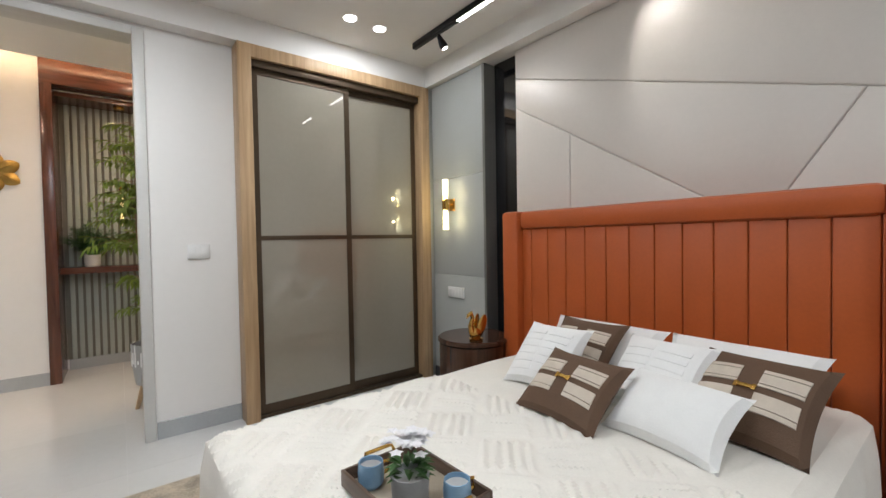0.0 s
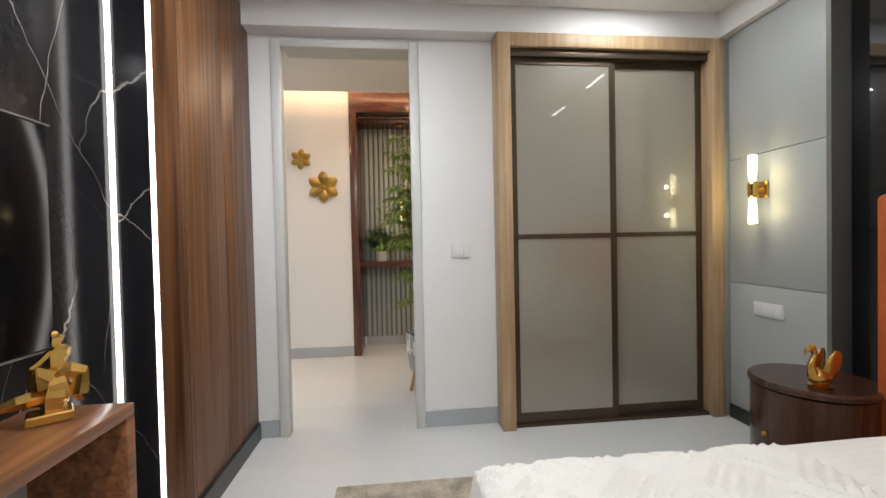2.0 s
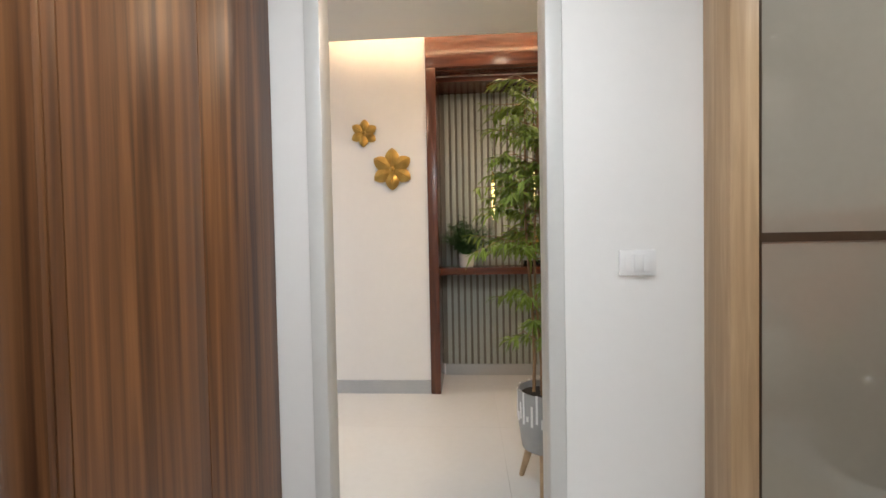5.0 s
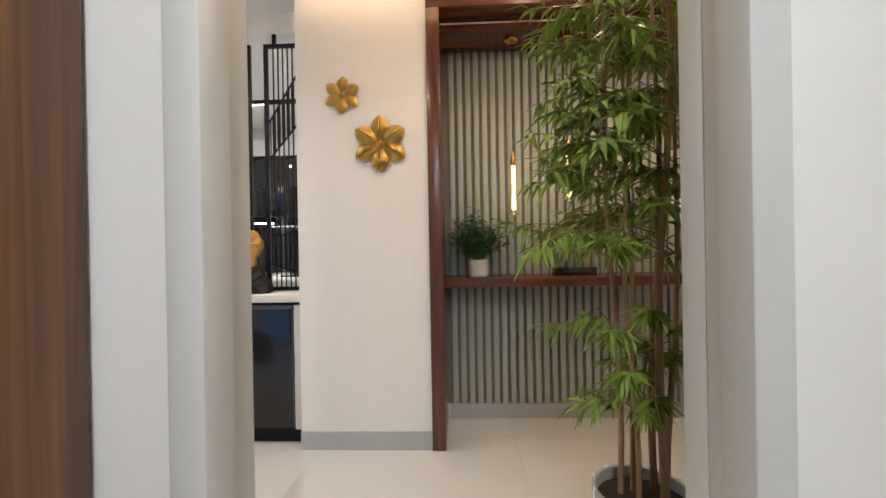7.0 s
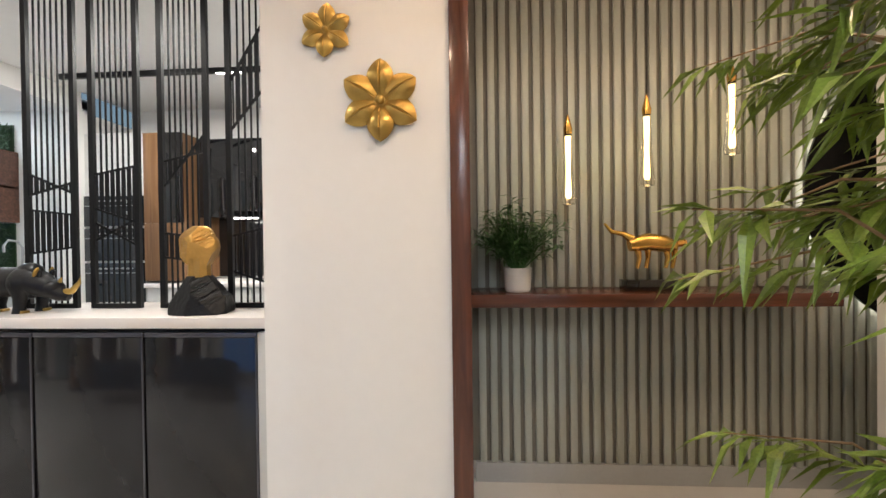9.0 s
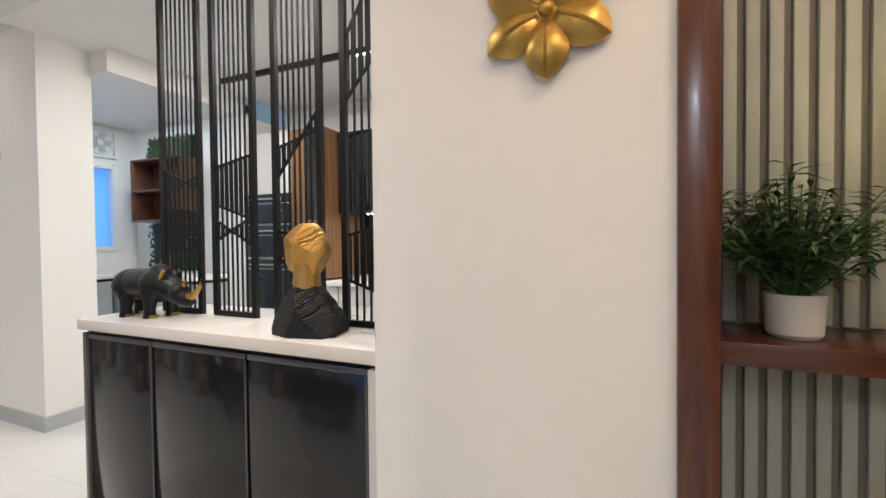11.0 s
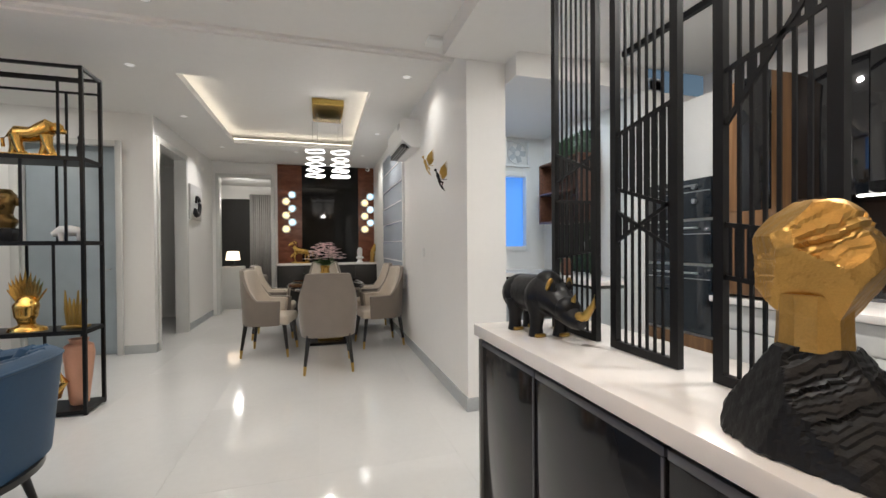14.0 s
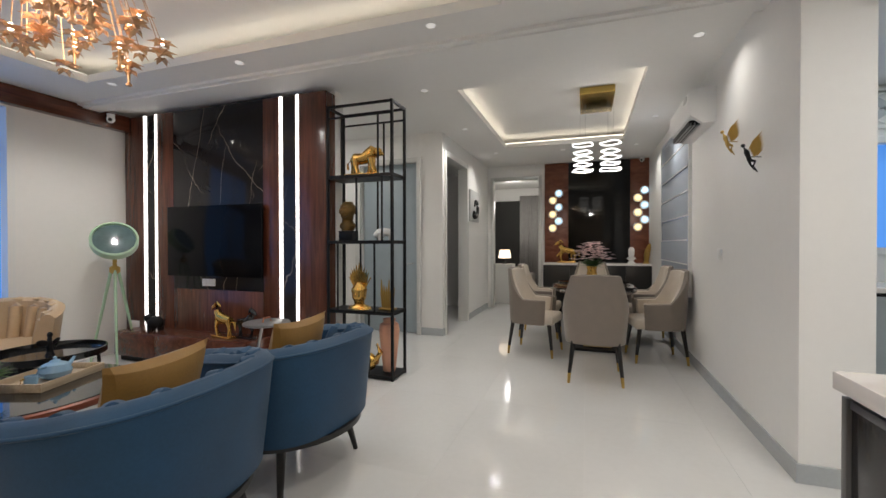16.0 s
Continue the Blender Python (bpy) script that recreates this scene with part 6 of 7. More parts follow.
part("spout", tube(bmesh.new(), [(0.07, 0, 0.04), (0.11, 0, 0.07), (0.14, 0, 0.10)], [0.018, 0.012, 0.008], 10), M_BLUECERAMIC, tp)
part("handle", tube(bmesh.new(), [(-0.06, 0, 0.09), (-0.11, 0, 0.09), (-0.115, 0, 0.05), (-0.075, 0, 0.03)], 0.008, 10), M_BLUECERAMIC, tp)
cup((-2.66, 1.76, 0.438))
pp = thing("potted_plant", "small leafy plant in a white pot on the table", "plant", (-2.44, 1.78, 0.4275))
part("pot", lathe(bmesh.new(), [(0.05, 0), (0.062, 0.02), (0.066, 0.09), (0.058, 0.09), (0.05, 0.07)], 24), M_CONCRETE, pp)
bm = bmesh.new()
rnd = random.Random(21)
for k in range(160):
    a = rnd.uniform(0, 6.28)
    leaf_quad(bm, (0.03 * math.cos(a), 0.03 * math.sin(a), 0.08 + rnd.uniform(0, 0.06)), (math.cos(a), math.sin(a), rnd.uniform(0.2, 1.8)), (0, 0, 1), rnd.uniform(0.05, 0.12), 0.018, 0.4)
part("foliage", bm, M_LEAF, pp)
bm = bmesh.new()
tube(bm, [(0, 0, 0), (0, 0, 0.03), (0.01, 0, 0.08), (0, 0, 0.13)], [0.03, 0.02, 0.022, 0.012], 10)
blob(bm, (0, 0, 0.15), (0.018, 0.018, 0.022))
blob(bm, (0.07, 0, 0.10), (0.07, 0.01, 0.025), pose(0, 0, 0, 0, -15, 0)), blob(bm, (-0.06, 0, 0.09), (0.05, 0.01, 0.02), pose(0, 0, 0, 0, 15, 0))
solid("winged_figurine", bm, M_BLACK, "small dark winged figurine on the tray table", "figurine", loc=(-3.10, 1.10, 0.456), rz=30)
st = thing("side_table", "small round grey metal table with a slanted stem", "side table", (-4.16, 2.14, 0))
M_GREYMETAL = mat("grey_painted_metal", (0.22, 0.22, 0.22), 0.35, 0.4)
part("top", lathe(bmesh.new(), [(0.19, 0.555), (0.20, 0.56), (0.20, 0.575), (0.19, 0.58)], 40), M_GREYMETAL, st)
part("stem", tube(bmesh.new(), [(0.03, -0.02, 0.555), (0.02, -0.16, 0.02)], 0.012, 12), M_STEEL, st)
part("foot", lathe(bmesh.new(), [(0.15, 0), (0.15, 0.012), (0.02, 0.022)], 32), M_GREYMETAL, st)
part("grip", tube(bmesh.new(), [(-0.05, 0, 0.58), (-0.04, 0, 0.615), (0.04, 0, 0.615), (0.05, 0, 0.58)], 0.008, 8), mat("copper", (0.6, 0.25, 0.14), 0.3, 1.0), st, "copper grip")

# tripod lamp-like disc
M_MINT = mat("mint_green_paint", (0.42, 0.60, 0.42), 0.4, 0, 0.05, 8)
tri = thing("tripod_clock", "mint green disc on a tripod by the wall", "tripod lamp", (-4.28, -0.02, 0))
for a in (60, 180, 300):
    part("leg", tube(bmesh.new(), [(0.03 * math.cos(radians(a)), 0.03 * math.sin(radians(a)), 1.02), (0.24 * math.cos(radians(a)), 0.24 * math.sin(radians(a)), 0.0)], [0.016, 0.011], 12), M_MINT, tri, "mint painted leg")
part("hub", lathe(bmesh.new(), [(0.03, 0.96), (0.05, 0.98), (0.05, 1.03), (0.02, 1.05), (0.02, 1.12)], 18), M_GOLDMATT, tri, "brass hub")
disc = bmesh.new()
lathe(disc, [(0.185, -0.05), (0.215, -0.04), (0.215, 0.05), (0.195, 0.055), (0.19, 0.02), (0.01, 0.02)], 44)
part("drum", disc, M_MINT, tri).matrix_basis = pose(0, 0, 1.32, 58, 0, 147)
part("glass_face", lathe(bmesh.new(), [(0.188, 0.03), (0.188, 0.034)], 40), mat("smoky_glass", (0.10, 0.15, 0.15), 0.06, 0, 0.2, 12, spec=0.3), tri).matrix_basis = pose(0, 0, 1.32, 58, 0, 147)

# south side: pelmet, pale panel and window
structure("trim_pelmet", boxes((-4.64, -0.95, -0.40, -0.30, 2.62, 2.795), bev=0.003), M_MAHOG_H, "mahogany pelmet")
structure("window_2", boxes((-3.62, -3.56, -0.50, -0.39, 0.3, 2.6), (-2.4, -2.34, -0.50, -0.39, 0.3, 2.6), (-1.4, -1.34, -0.50, -0.39, 0.3, 2.6), (-3.56, -2.4, -0.50, -0.39, 0.3, 0.36), (-2.34, -1.4, -0.50, -0.39, 0.3, 0.36)), M_WHITEPLASTIC, "tall window with blue dusk outside")
structure("backdrop_living", boxes((-3.7, -1.2, -0.62, -0.60, 0.2, 2.7)), M_DUSKPANE)

# display shelf
shelf = thing("display_shelf", "open black metal shelf unit with four tiers", "shelf unit", (-4.77, 2.815, 0))
for x in (-0.14, 0.14):
    for y in (-0.345, 0.345):
        part("post", boxes((x - 0.012, x + 0.012, y - 0.012, y + 0.012, 0.0, 2.62)), M_BLACK, shelf)
for z in (0.03, 0.63, 1.30, 1.93):
    part("shelf_board", boxes((-0.15, 0.15, -0.355, 0.355, z - 0.02, z + 0.012)), M_BLACK, shelf)
for x in (-0.14, 0.14):
    part("top_rail", boxes((x - 0.011, x + 0.011, -0.333, 0.333, 2.596, 2.618)), M_BLACK, shelf)
    part("top_rail", boxes((x - 0.008, x + 0.008, -0.333, 0.333, 2.49, 2.506)), M_BLACK, shelf)
for y in (-0.345, 0.345):
    part("top_rail", boxes((-0.128, 0.128, y - 0.011, y + 0.011, 2.596, 2.618)), M_BLACK, shelf)
for z0, z1, ys in ((1.942, 2.49, (-0.19, 0.12, 0.2)), (1.312, 1.91, (-0.03, 0.05, 0.24)), (0.642, 1.28, (-0.24, -0.15, 0.16)), (0.042, 0.61, (0.1, 0.2))):
    for i, y in enumerate(ys):
        part("upright", boxes((-0.146 if i % 2 else 0.134, -0.134 if i % 2 else 0.146, y - 0.008, y + 0.008, z0, z1)), M_BLACK, shelf)
bm = bmesh.new()
tube(bm, [(-0.13, 0, 0.15), (-0.09, 0, 0.17), (0.0, 0, 0.17), (0.07, 0, 0.20), (0.11, 0, 0.235), (0.14, 0, 0.23)], [0.03, 0.058, 0.056, 0.07, 0.062, 0.03], 7)
blob(bm, (0.15, 0, 0.225), (0.05, 0.042, 0.045), u=8, v=6)
blob(bm, (0.19, 0, 0.205), (0.025, 0.025, 0.022), u=7, v=5)
for x, y, d in ((-0.12, 0.035, -0.02), (-0.08, -0.035, 0.03), (0.07, 0.035, -0.03), (0.10, -0.035, 0.04)):
    tube(bm, [(x, y, 0.16), (x + d * 0.4, y, 0.08), (x + d, y, 0.025)], [0.042, 0.028, 0.024], 7)
    blob(bm, (x + d + 0.012, y, 0.028), (0.03, 0.02, 0.012), u=7, v=5)
tube(bm, [(-0.14, 0, 0.16), (-0.18, 0, 0.13), (-0.175, 0, 0.07)], [0.014, 0.010, 0.012], 6)
box(bm, -0.19, 0.19, -0.06, 0.06, 0, 0.020, 0.004)
solid("lion_figurine", bm, M_GOLD, "faceted gold big-cat figurine on the shelf", "figurine", loc=(-4.745, 2.80, 1.943), rz=90)
bm = bmesh.new()
strata(bm, [(0.0, 0, 0.05, 0.06), (0.05, 0, 0.055, 0.085), (0.10, 0, 0.040, 0.05), (0.13, 0.01, 0.050, 0.058), (0.19, 0.012, 0.068, 0.072), (0.24, 0.0, 0.066, 0.070), (0.285, -0.005, 0.035, 0.042)], 24, 0.012, 3, 0.03)
blob(bm, (0.060, 0, 0.155), (0.036, 0.042, 0.030))
blob(bm, (0.062, 0, 0.222), (0.018, 0.050, 0.012))
for s in (-1, 1):
    blob(bm, (0.0, s * 0.080, 0.195), (0.014, 0.024, 0.032))
    blob(bm, (0.066, s * 0.026, 0.203), (0.012, 0.016, 0.012))
solid("monkey_bust", bm, mat("dark_antique_gold", (0.16, 0.10, 0.035), 0.35, 0.9, 0.3, 15), "antique gold monkey bust on a black block", "figurine", loc=(-4.73, 2.63, 1.41), rz=0)
solid("bust_block", boxes((-0.06, 0.06, -0.075, 0.075, 0, 0.095), bev=0.003), M_BLACK, "black block under the monkey bust", "plinth", loc=(-4.74, 2.63, 1.3125))
bm = bmesh.new()
tube(bm, [(-0.08, 0, 0.07), (0.0, 0, 0.08), (0.06, 0, 0.075), (0.11, 0, 0.05)], [0.03, 0.042, 0.04, 0.018], 10)
for x, y in ((-0.06, 0.02), (-0.05, -0.02), (0.05, 0.02), (0.04, -0.02)):
    tube(bm, [(x, y, 0.06), (x, y, 0)], [0.02, 0.014], 8)
solid("rhino_figurine", bm, M_WHITEPLASTIC, "small white rhinoceros figurine on the shelf", "figurine", loc=(-4.76, 3.02, 1.3125), rz=-85)
bm = bmesh.new()
strata(bm, [(0.0, 0, 0.07, 0.12), (0.025, 0, 0.06, 0.11), (0.045, 0, 0.038, 0.05), (0.07, 0.01, 0.045, 0.048), (0.12, 0.012, 0.066, 0.064), (0.19, 0.01, 0.072, 0.072), (0.24, 0, 0.05, 0.055), (0.26, 0, 0.03, 0.035)], 24, 0.012, 5, 0.01)
blob(bm, (0.076, 0, 0.145), (0.014, 0.011, 0.024))
blob(bm, (0.066, 0, 0.108), (0.012, 0.020, 0.006))
for k in range(9):
    a = (k - 4) / 4
    leaf_quad(bm, (0.0, 0.05 * a, 0.22), (0.1, 0.38 * a, 1.0), (1, 0, 0), 0.25 - 0.09 * abs(a), 0.045, 0.05)
    tube(bm, [(-0.004, 0.05 * a, 0.20), (-0.004, 0.05 * a + 0.07 * a, 0.38 - 0.07 * abs(a))], [0.010, 0.005], 6)
solid("face_sculpture", bm, M_GOLD, "gold face sculpture with leafy crown on the shelf", "sculpture", loc=(-4.73, 2.76, 0.643))
bm = bmesh.new()
for k in range(6):
    tube(bm, [(0, -0.05 + 0.02 * k, 0.01), (0.01, -0.06 + 0.024 * k, 0.15), (0, -0.07 + 0.028 * k, 0.25 + 0.04 * math.cos(k * 2))], [0.014, 0.014, 0.004], 6)
box(bm, -0.04, 0.04, -0.08, 0.08, 0, 0.02, 0.004)
solid("coral_sculpture", bm, M_GOLDMATT, "gold coral-like sculpture on the shelf", "sculpture", loc=(-4.76, 3.05, 0.643))
solid("vase", lathe(bmesh.new(), [(0.05, 0), (0.06, 0.01), (0.085, 0.25), (0.10, 0.40), (0.09, 0.46), (0.055, 0.48), (0.065, 0.51), (0.055, 0.51), (0.04, 0.47)], 32), mat("terracotta_pink", (0.62, 0.33, 0.22), 0.45, 0, 0.06, 8), "tall terracotta pink vase on the lowest shelf", "vase", loc=(-4.79, 3.05, 0.043))
bm = bmesh.new()
blob(bm, (0, 0, 0.10), (0.06, 0.10, 0.09))
tube(bm, [(0, 0.08, 0.10), (0, 0.14, 0.20), (0, 0.10, 0.28)], [0.04, 0.025, 0.012], 10)
tube(bm, [(0, -0.07, 0.12), (0, -0.13, 0.22), (0, -0.10, 0.30)], [0.04, 0.03, 0.008], 10)
solid("bird_sculpture", bm, M_GOLD, "gold bird sculpture on the lowest shelf", "sculpture", loc=(-4.70, 2.86, 0.043))
bm = bmesh.new()
tube(bm, [(0, 0, 0), (0, 0, 0.03), (0.005, 0, 0.09), (0, 0, 0.15)], [0.03, 0.018, 0.02, 0.01], 8)
blob(bm, (0, 0, 0.17), (0.015, 0.015, 0.02))
solid("winged_figurine", bm, M_BLACK, "slim black figurine on the top tier", "figurine", loc=(-4.78, 3.08, 1.943))

# crystal chandelier
M_AMBERGLASS = mat("amber_gold_glass", (0.86, 0.55, 0.32), 0.2, 0.4, 0.2, 30)
M_BULB = glow("chandelier_bulb", (1, 0.80, 0.55), 18)
chd = thing("chandelier", "gold chandelier of blossom clusters with warm bulbs", "chandelier", (-2.42, 2.30, 0))
part("ceiling_plate", lathe(bmesh.new(), [(0.28, 2.965), (0.30, 2.975), (0.30, 2.998)], 40), M_GOLD, chd)
rnd = random.Random(8)
for k in range(58):
    a, r = rnd.uniform(0, 6.28), 0.55 * math.sqrt(rnd.random())
    x, y, z = r * math.cos(a), r * math.sin(a), rnd.uniform(2.28, 2.62) - 0.10 * (1 - r / 0.55)
    bm = bmesh.new()
    tube(bm, [(x * 0.6, y * 0.6, 2.965), (x, y, z)], 0.0025, 4)
    for q in range(6):
        t = q * 1.047 + a
        leaf_quad(bm, (x, y, z), (math.cos(t), math.sin(t), 0.25), (0, 0, 1), 0.075, 0.05, 0.2)
    for q in range(5):
        t = q * 1.257 + a
        leaf_quad(bm, (x, y, z - 0.02), (math.cos(t), math.sin(t), -0.5), (0, 0, 1), 0.05, 0.035, 0.2)
    part("blossom", bm, M_AMBERGLASS, chd)
    if k % 2 == 0:
        part("bulb", blob(bmesh.new(), (x, y, z + 0.015), (0.014, 0.014, 0.018), u=8, v=6), M_BULB, chd)
    if k % 4 == 0:
        part("drop", lathe(bmesh.new(), [(0.016, z - 0.12), (0.016, z - 0.11), (0.006, z - 0.10), (0.009, z)], 10, x, y), M_AMBERGLASS, chd)
lamp("chandelier_light", "POINT", (-2.42, 2.30, 2.42), 24, WARM, 0.3)


def cctv(loc, rz):
    ob = thing("security_camera", "small white dome security camera under the ceiling", "camera", loc, rz, "security cameras")
    part("mount", lathe(bmesh.new(), [(0.035, -0.02), (0.04, -0.01), (0.04, 0)], 20), M_WHITEPLASTIC, ob)
    part("body", blob(bmesh.new(), (0, 0, -0.055), (0.042, 0.042, 0.045)), M_WHITEPLASTIC, ob)
    part("lens", blob(bmesh.new(), (0.028, 0, -0.065), (0.018, 0.022, 0.022)), M_BLACKGLOSS, ob)


cctv((-4.40, -0.25, 2.76), 45)
cctv((-9.30, 5.80, 2.84), -30)


def downlight(x, y, z):
    d = thing("downlight", "small recessed ceiling spotlight", "ceiling light", (x, y, z), group="living downlights")
    part("ring", lathe(bmesh.new(), [(0.032, -0.001), (0.042, -0.004), (0.045, 0.0)], 24, caps=False), M_WHITEPLASTIC, d)
    part("diffuser", lathe(bmesh.new(), [(0.026, -0.0025), (0.032, -0.001)], 20), M_SPOTLENS, d)


# the fitting at (-2.0, 5.1) is added to go with the fill spot there
for x, y in ((-3.87, 3.83), (-3.90, 2.10), (-3.87, 0.6), (-2.0, 5.1)):
    downlight(x, y, 2.80)
for x, y in ((-4.72, 5.66), (-5.1, 3.3), (-8.2, 3.4), (-8.3, 5.6), (-6.6, 3.3), (-6.8, 5.66), (-8.3, 4.5)):
    downlight(x, y, 2.84)
sd = thing("smoke_detector", "white square sensor box on the ceiling", "sensor", (-3.88, 5.70, 2.80))
part("box", boxes((-0.06, 0.06, -0.06, 0.06, -0.035, 0.0), bev=0.008), M_WHITEPLASTIC, sd)

# ---- dining ----
table = thing("dining_table", "oval dark marble dining table on a stone and gold base", "dining table", (-6.78, 4.95, 0))
M_TABLESTONE = marble("grey_brown_marble", (0.10, 0.085, 0.075), (0.5, 0.45, 0.4), 2.0, 0.08, 0.03, 0.4)
bm = lathe(bmesh.new(), [(0.47, 0.715), (0.5, 0.725), (0.5, 0.745), (0.49, 0.752)], 64)
bmesh.ops.scale(bm, vec=(2.05, 1.0, 1.0), verts=bm.verts)
part("tabletop", bm, M_TABLESTONE, table)
part("pedestal", boxes((-0.45, 0.10, -0.16, 0.16, 0.03, 0.715), bev=0.01), M_TABLESTONE, table)
part("gold_pedestal", boxes((0.12, 0.30, -0.12, 0.20, 0.03, 0.715), bev=0.01), M_GOLDMATT, table, "gold pedestal")
part("foot", boxes((-0.55, 0.42, -0.24, 0.24, 0.0, 0.03), bev=0.004), M_BLACK, table)


def dining_chair_master():
    ob = thing("dining_chair", "taupe and cream upholstered dining chair with gold-tipped legs", "chair", (0, 0, 0), 0, "chairs round the table")

    def top(u):
        a = abs(u)
        return 0.99 - 0.03 * a if a < 0.32 else 0.98 - 0.34 * min(1, (a - 0.32) / 0.36) ** 0.8 if a < 0.68 else 0.64 - 0.02 * (a - 0.68)
    part("back_shell", sweep_shell(bmesh.new(), 0.27, 0.27, 0.035, 0.36, top, -125, 125, 56, 10, 0.10), M_TAUPE, ob, "taupe quilted outer shell")
    part("lining", sweep_shell(bmesh.new(), 0.235, 0.235, 0.03, 0.40, lambda u: top(u) - 0.012, -122, 122, 56, 10, 0.10), M_CREAM, ob, "cream inner lining")
    bm = bmesh.new()
    box(bm, -0.235, 0.235, -0.28, 0.20, 0.36, 0.47, 0.035, 3)
    part("seat", bm, M_CREAM, ob, "cream seat cushion")
    for x, y in ((-0.19, -0.22), (0.19, -0.22), (-0.19, 0.20), (0.19, 0.20)):
        k = 1.22
        l = part("leg", tube(bmesh.new(), [(x, y, 0.38), (x * k * 0.97, y * k * 0.97, 0.09)], [0.024, 0.016], 12), M_LEGBLACK, ob, "tapered black leg")
        part("leg_tip", tube(bmesh.new(), [(x * k * 0.97, y * k * 0.97, 0.091), (x * k, y * k, 0.0)], [0.0165, 0.012], 12), M_GOLDMATT, l, "gold leg tip")
    return ob


chair = dining_chair_master()
chair.matrix_world = pose(-5.36, 4.94, 0, 0, 0, -90)
for x, y, rz in ((-8.15, 4.95, 90), (-6.18, 4.28, 170), (-7.15, 4.24, 178), (-6.26, 5.60, 8), (-7.20, 5.62, 2)):
    copy_thing(chair, pose(x, y, 0, 0, 0, rz))

# place settings, flowers
for x, y in ((-6.25, 4.62), (-6.25, 5.28), (-7.1, 4.62), (-7.1, 5.28)):
    pl = thing("plate", "dark dinner plate set on the table", "plate", (x, y, 0.7525), group="place settings")
    part("dish", lathe(bmesh.new(), [(0.06, 0), (0.12, 0.012), (0.13, 0.018), (0.12, 0.016), (0.06, 0.006)], 28), M_BLACKGLOSS, pl)
vs = thing("flower_vase", "gold vase with a bunch of pink flowers on the table", "flowers", (-6.72, 4.93, 0.7525))
part("vase", lathe(bmesh.new(), [(0.04, 0), (0.055, 0.01), (0.06, 0.08), (0.045, 0.15), (0.055, 0.19), (0.045, 0.19)], 24), M_GOLD, vs)
vs.scale = (1.2, 1.2, 1.3)
rnd = random.Random(14)
bm, bl = bmesh.new(), bmesh.new()
for k in range(190):
    a, b = rnd.uniform(0, 6.28), rnd.uniform(0.05, 1.5)
    r = rnd.uniform(0.12, 0.24)
    c = Vector((r * math.sin(b) * math.cos(a), r * math.sin(b) * math.sin(a), 0.24 + r * math.cos(b) * 0.8))
    for q in range(5):
        t = q * 1.257 + a
        leaf_quad(bm, c, (math.cos(t), math.sin(t), 0.3), (0, 0, 1), 0.03, 0.026, 0.1)
for k in range(90):
    a = rnd.uniform(0, 6.28)
    leaf_quad(bl, (0.02 * math.cos(a), 0.02 * math.sin(a), 0.18), (math.cos(a), math.sin(a), rnd.uniform(0.3, 2)), (0, 0, 1), rnd.uniform(0.08, 0.15), 0.03, 0.3)
part("blossom", bm, mat("pink_petal", (0.88, 0.70, 0.70), 0.6, 0, 0.12, 30), vs, "soft pink blossoms")
part("foliage", bl, M_LEAFDARK, vs)

# end wall
endw = structure("panel_dining_wall", boxes((-9.46, -9.44, 4.10, 6.00, 0, 2.83)), M_MAHOG, "reddish wood panelling with a black mirror")
M_REDWOOD = wood("red_veneer", (0.11, 0.032, 0.016), (0.24, 0.08, 0.042), 2.0, 0.25, (6, 1.2, 3), 0.2)
part("board", boxes((-9.44, -9.42, 4.10, 4.54, 0, 2.83), bev=0.002), M_REDWOOD, endw)
part("board", boxes((-9.44, -9.42, 5.62, 6.00, 0, 2.83), bev=0.002), M_REDWOOD, endw)
part("dark_mirror", boxes((-9.44, -9.425, 4.542, 5.618, 0.0, 2.83)), mat("black_mirror", (0.008, 0.008, 0.008), 0.05, 0.0, spec=0.25), endw, "black mirror")
M_DISCW, M_DISCC = glow("warm_disc_light", (1, 0.72, 0.34), 2.2), glow("cool_disc_light", (0.50, 0.76, 1.0), 2.2)


def disc_lamp(y0, flip):
    ob = thing("wall_lamp", "column of six glowing round glass discs", "wall lamp", (-9.42, y0, 1.58), group="dining wall lamps")
    part("spine", boxes((0.0, 0.012, -0.015, 0.015, 0.0, 0.68)), M_GOLD, ob)
    for k in range(6):
        y, z = (-0.055 if k % 2 else 0.055) * flip, 0.01 + k * 0.132
        warm = (k % 2 == 0) if flip < 0 else (k >= 3)
        d = part("disc", tube(bmesh.new(), [(0.02, y, z), (0.045, y, z)], 0.05, 24), M_DISCW if warm else M_DISCC, ob, "glowing glass disc")
        part("rim", tube(bmesh.new(), [(0.012, y, z), (0.024, y, z)], 0.078, 28), mat("frosted_rim", (0.75, 0.75, 0.72), 0.3), d)


disc_lamp(4.31, -1)
disc_lamp(5.80, -1)
sb = thing("sideboard", "dark sideboard with white stone top", "sideboard", (-9.42, 5.06, 0))
part("body", boxes((0.0, 0.355, -0.95, 0.93, 0.06, 0.90)), M_LEGBLACK, sb)
for k in range(4):
    part("door", boxes((0.356, 0.372, -0.948 + k * 0.4695, -0.482 + k * 0.4695, 0.07, 0.89), bev=0.002), M_LEGBLACK, sb)
part("top", boxes((0.0, 0.38, -0.96, 0.94, 0.90, 0.935), bev=0.002), M_WHITESTONE, sb, "white stone top")
part("plinth", boxes((0.0, 0.33, -0.93, 0.91, 0.0, 0.06)), M_BLACK, sb)
solid("horse_figurine", horse(bmesh.new(), 1.35), M_GOLD, "gold galloping horse on the sideboard", "figurine", loc=(-9.20, 4.52, 0.936), rz=-90)
bm = bmesh.new()
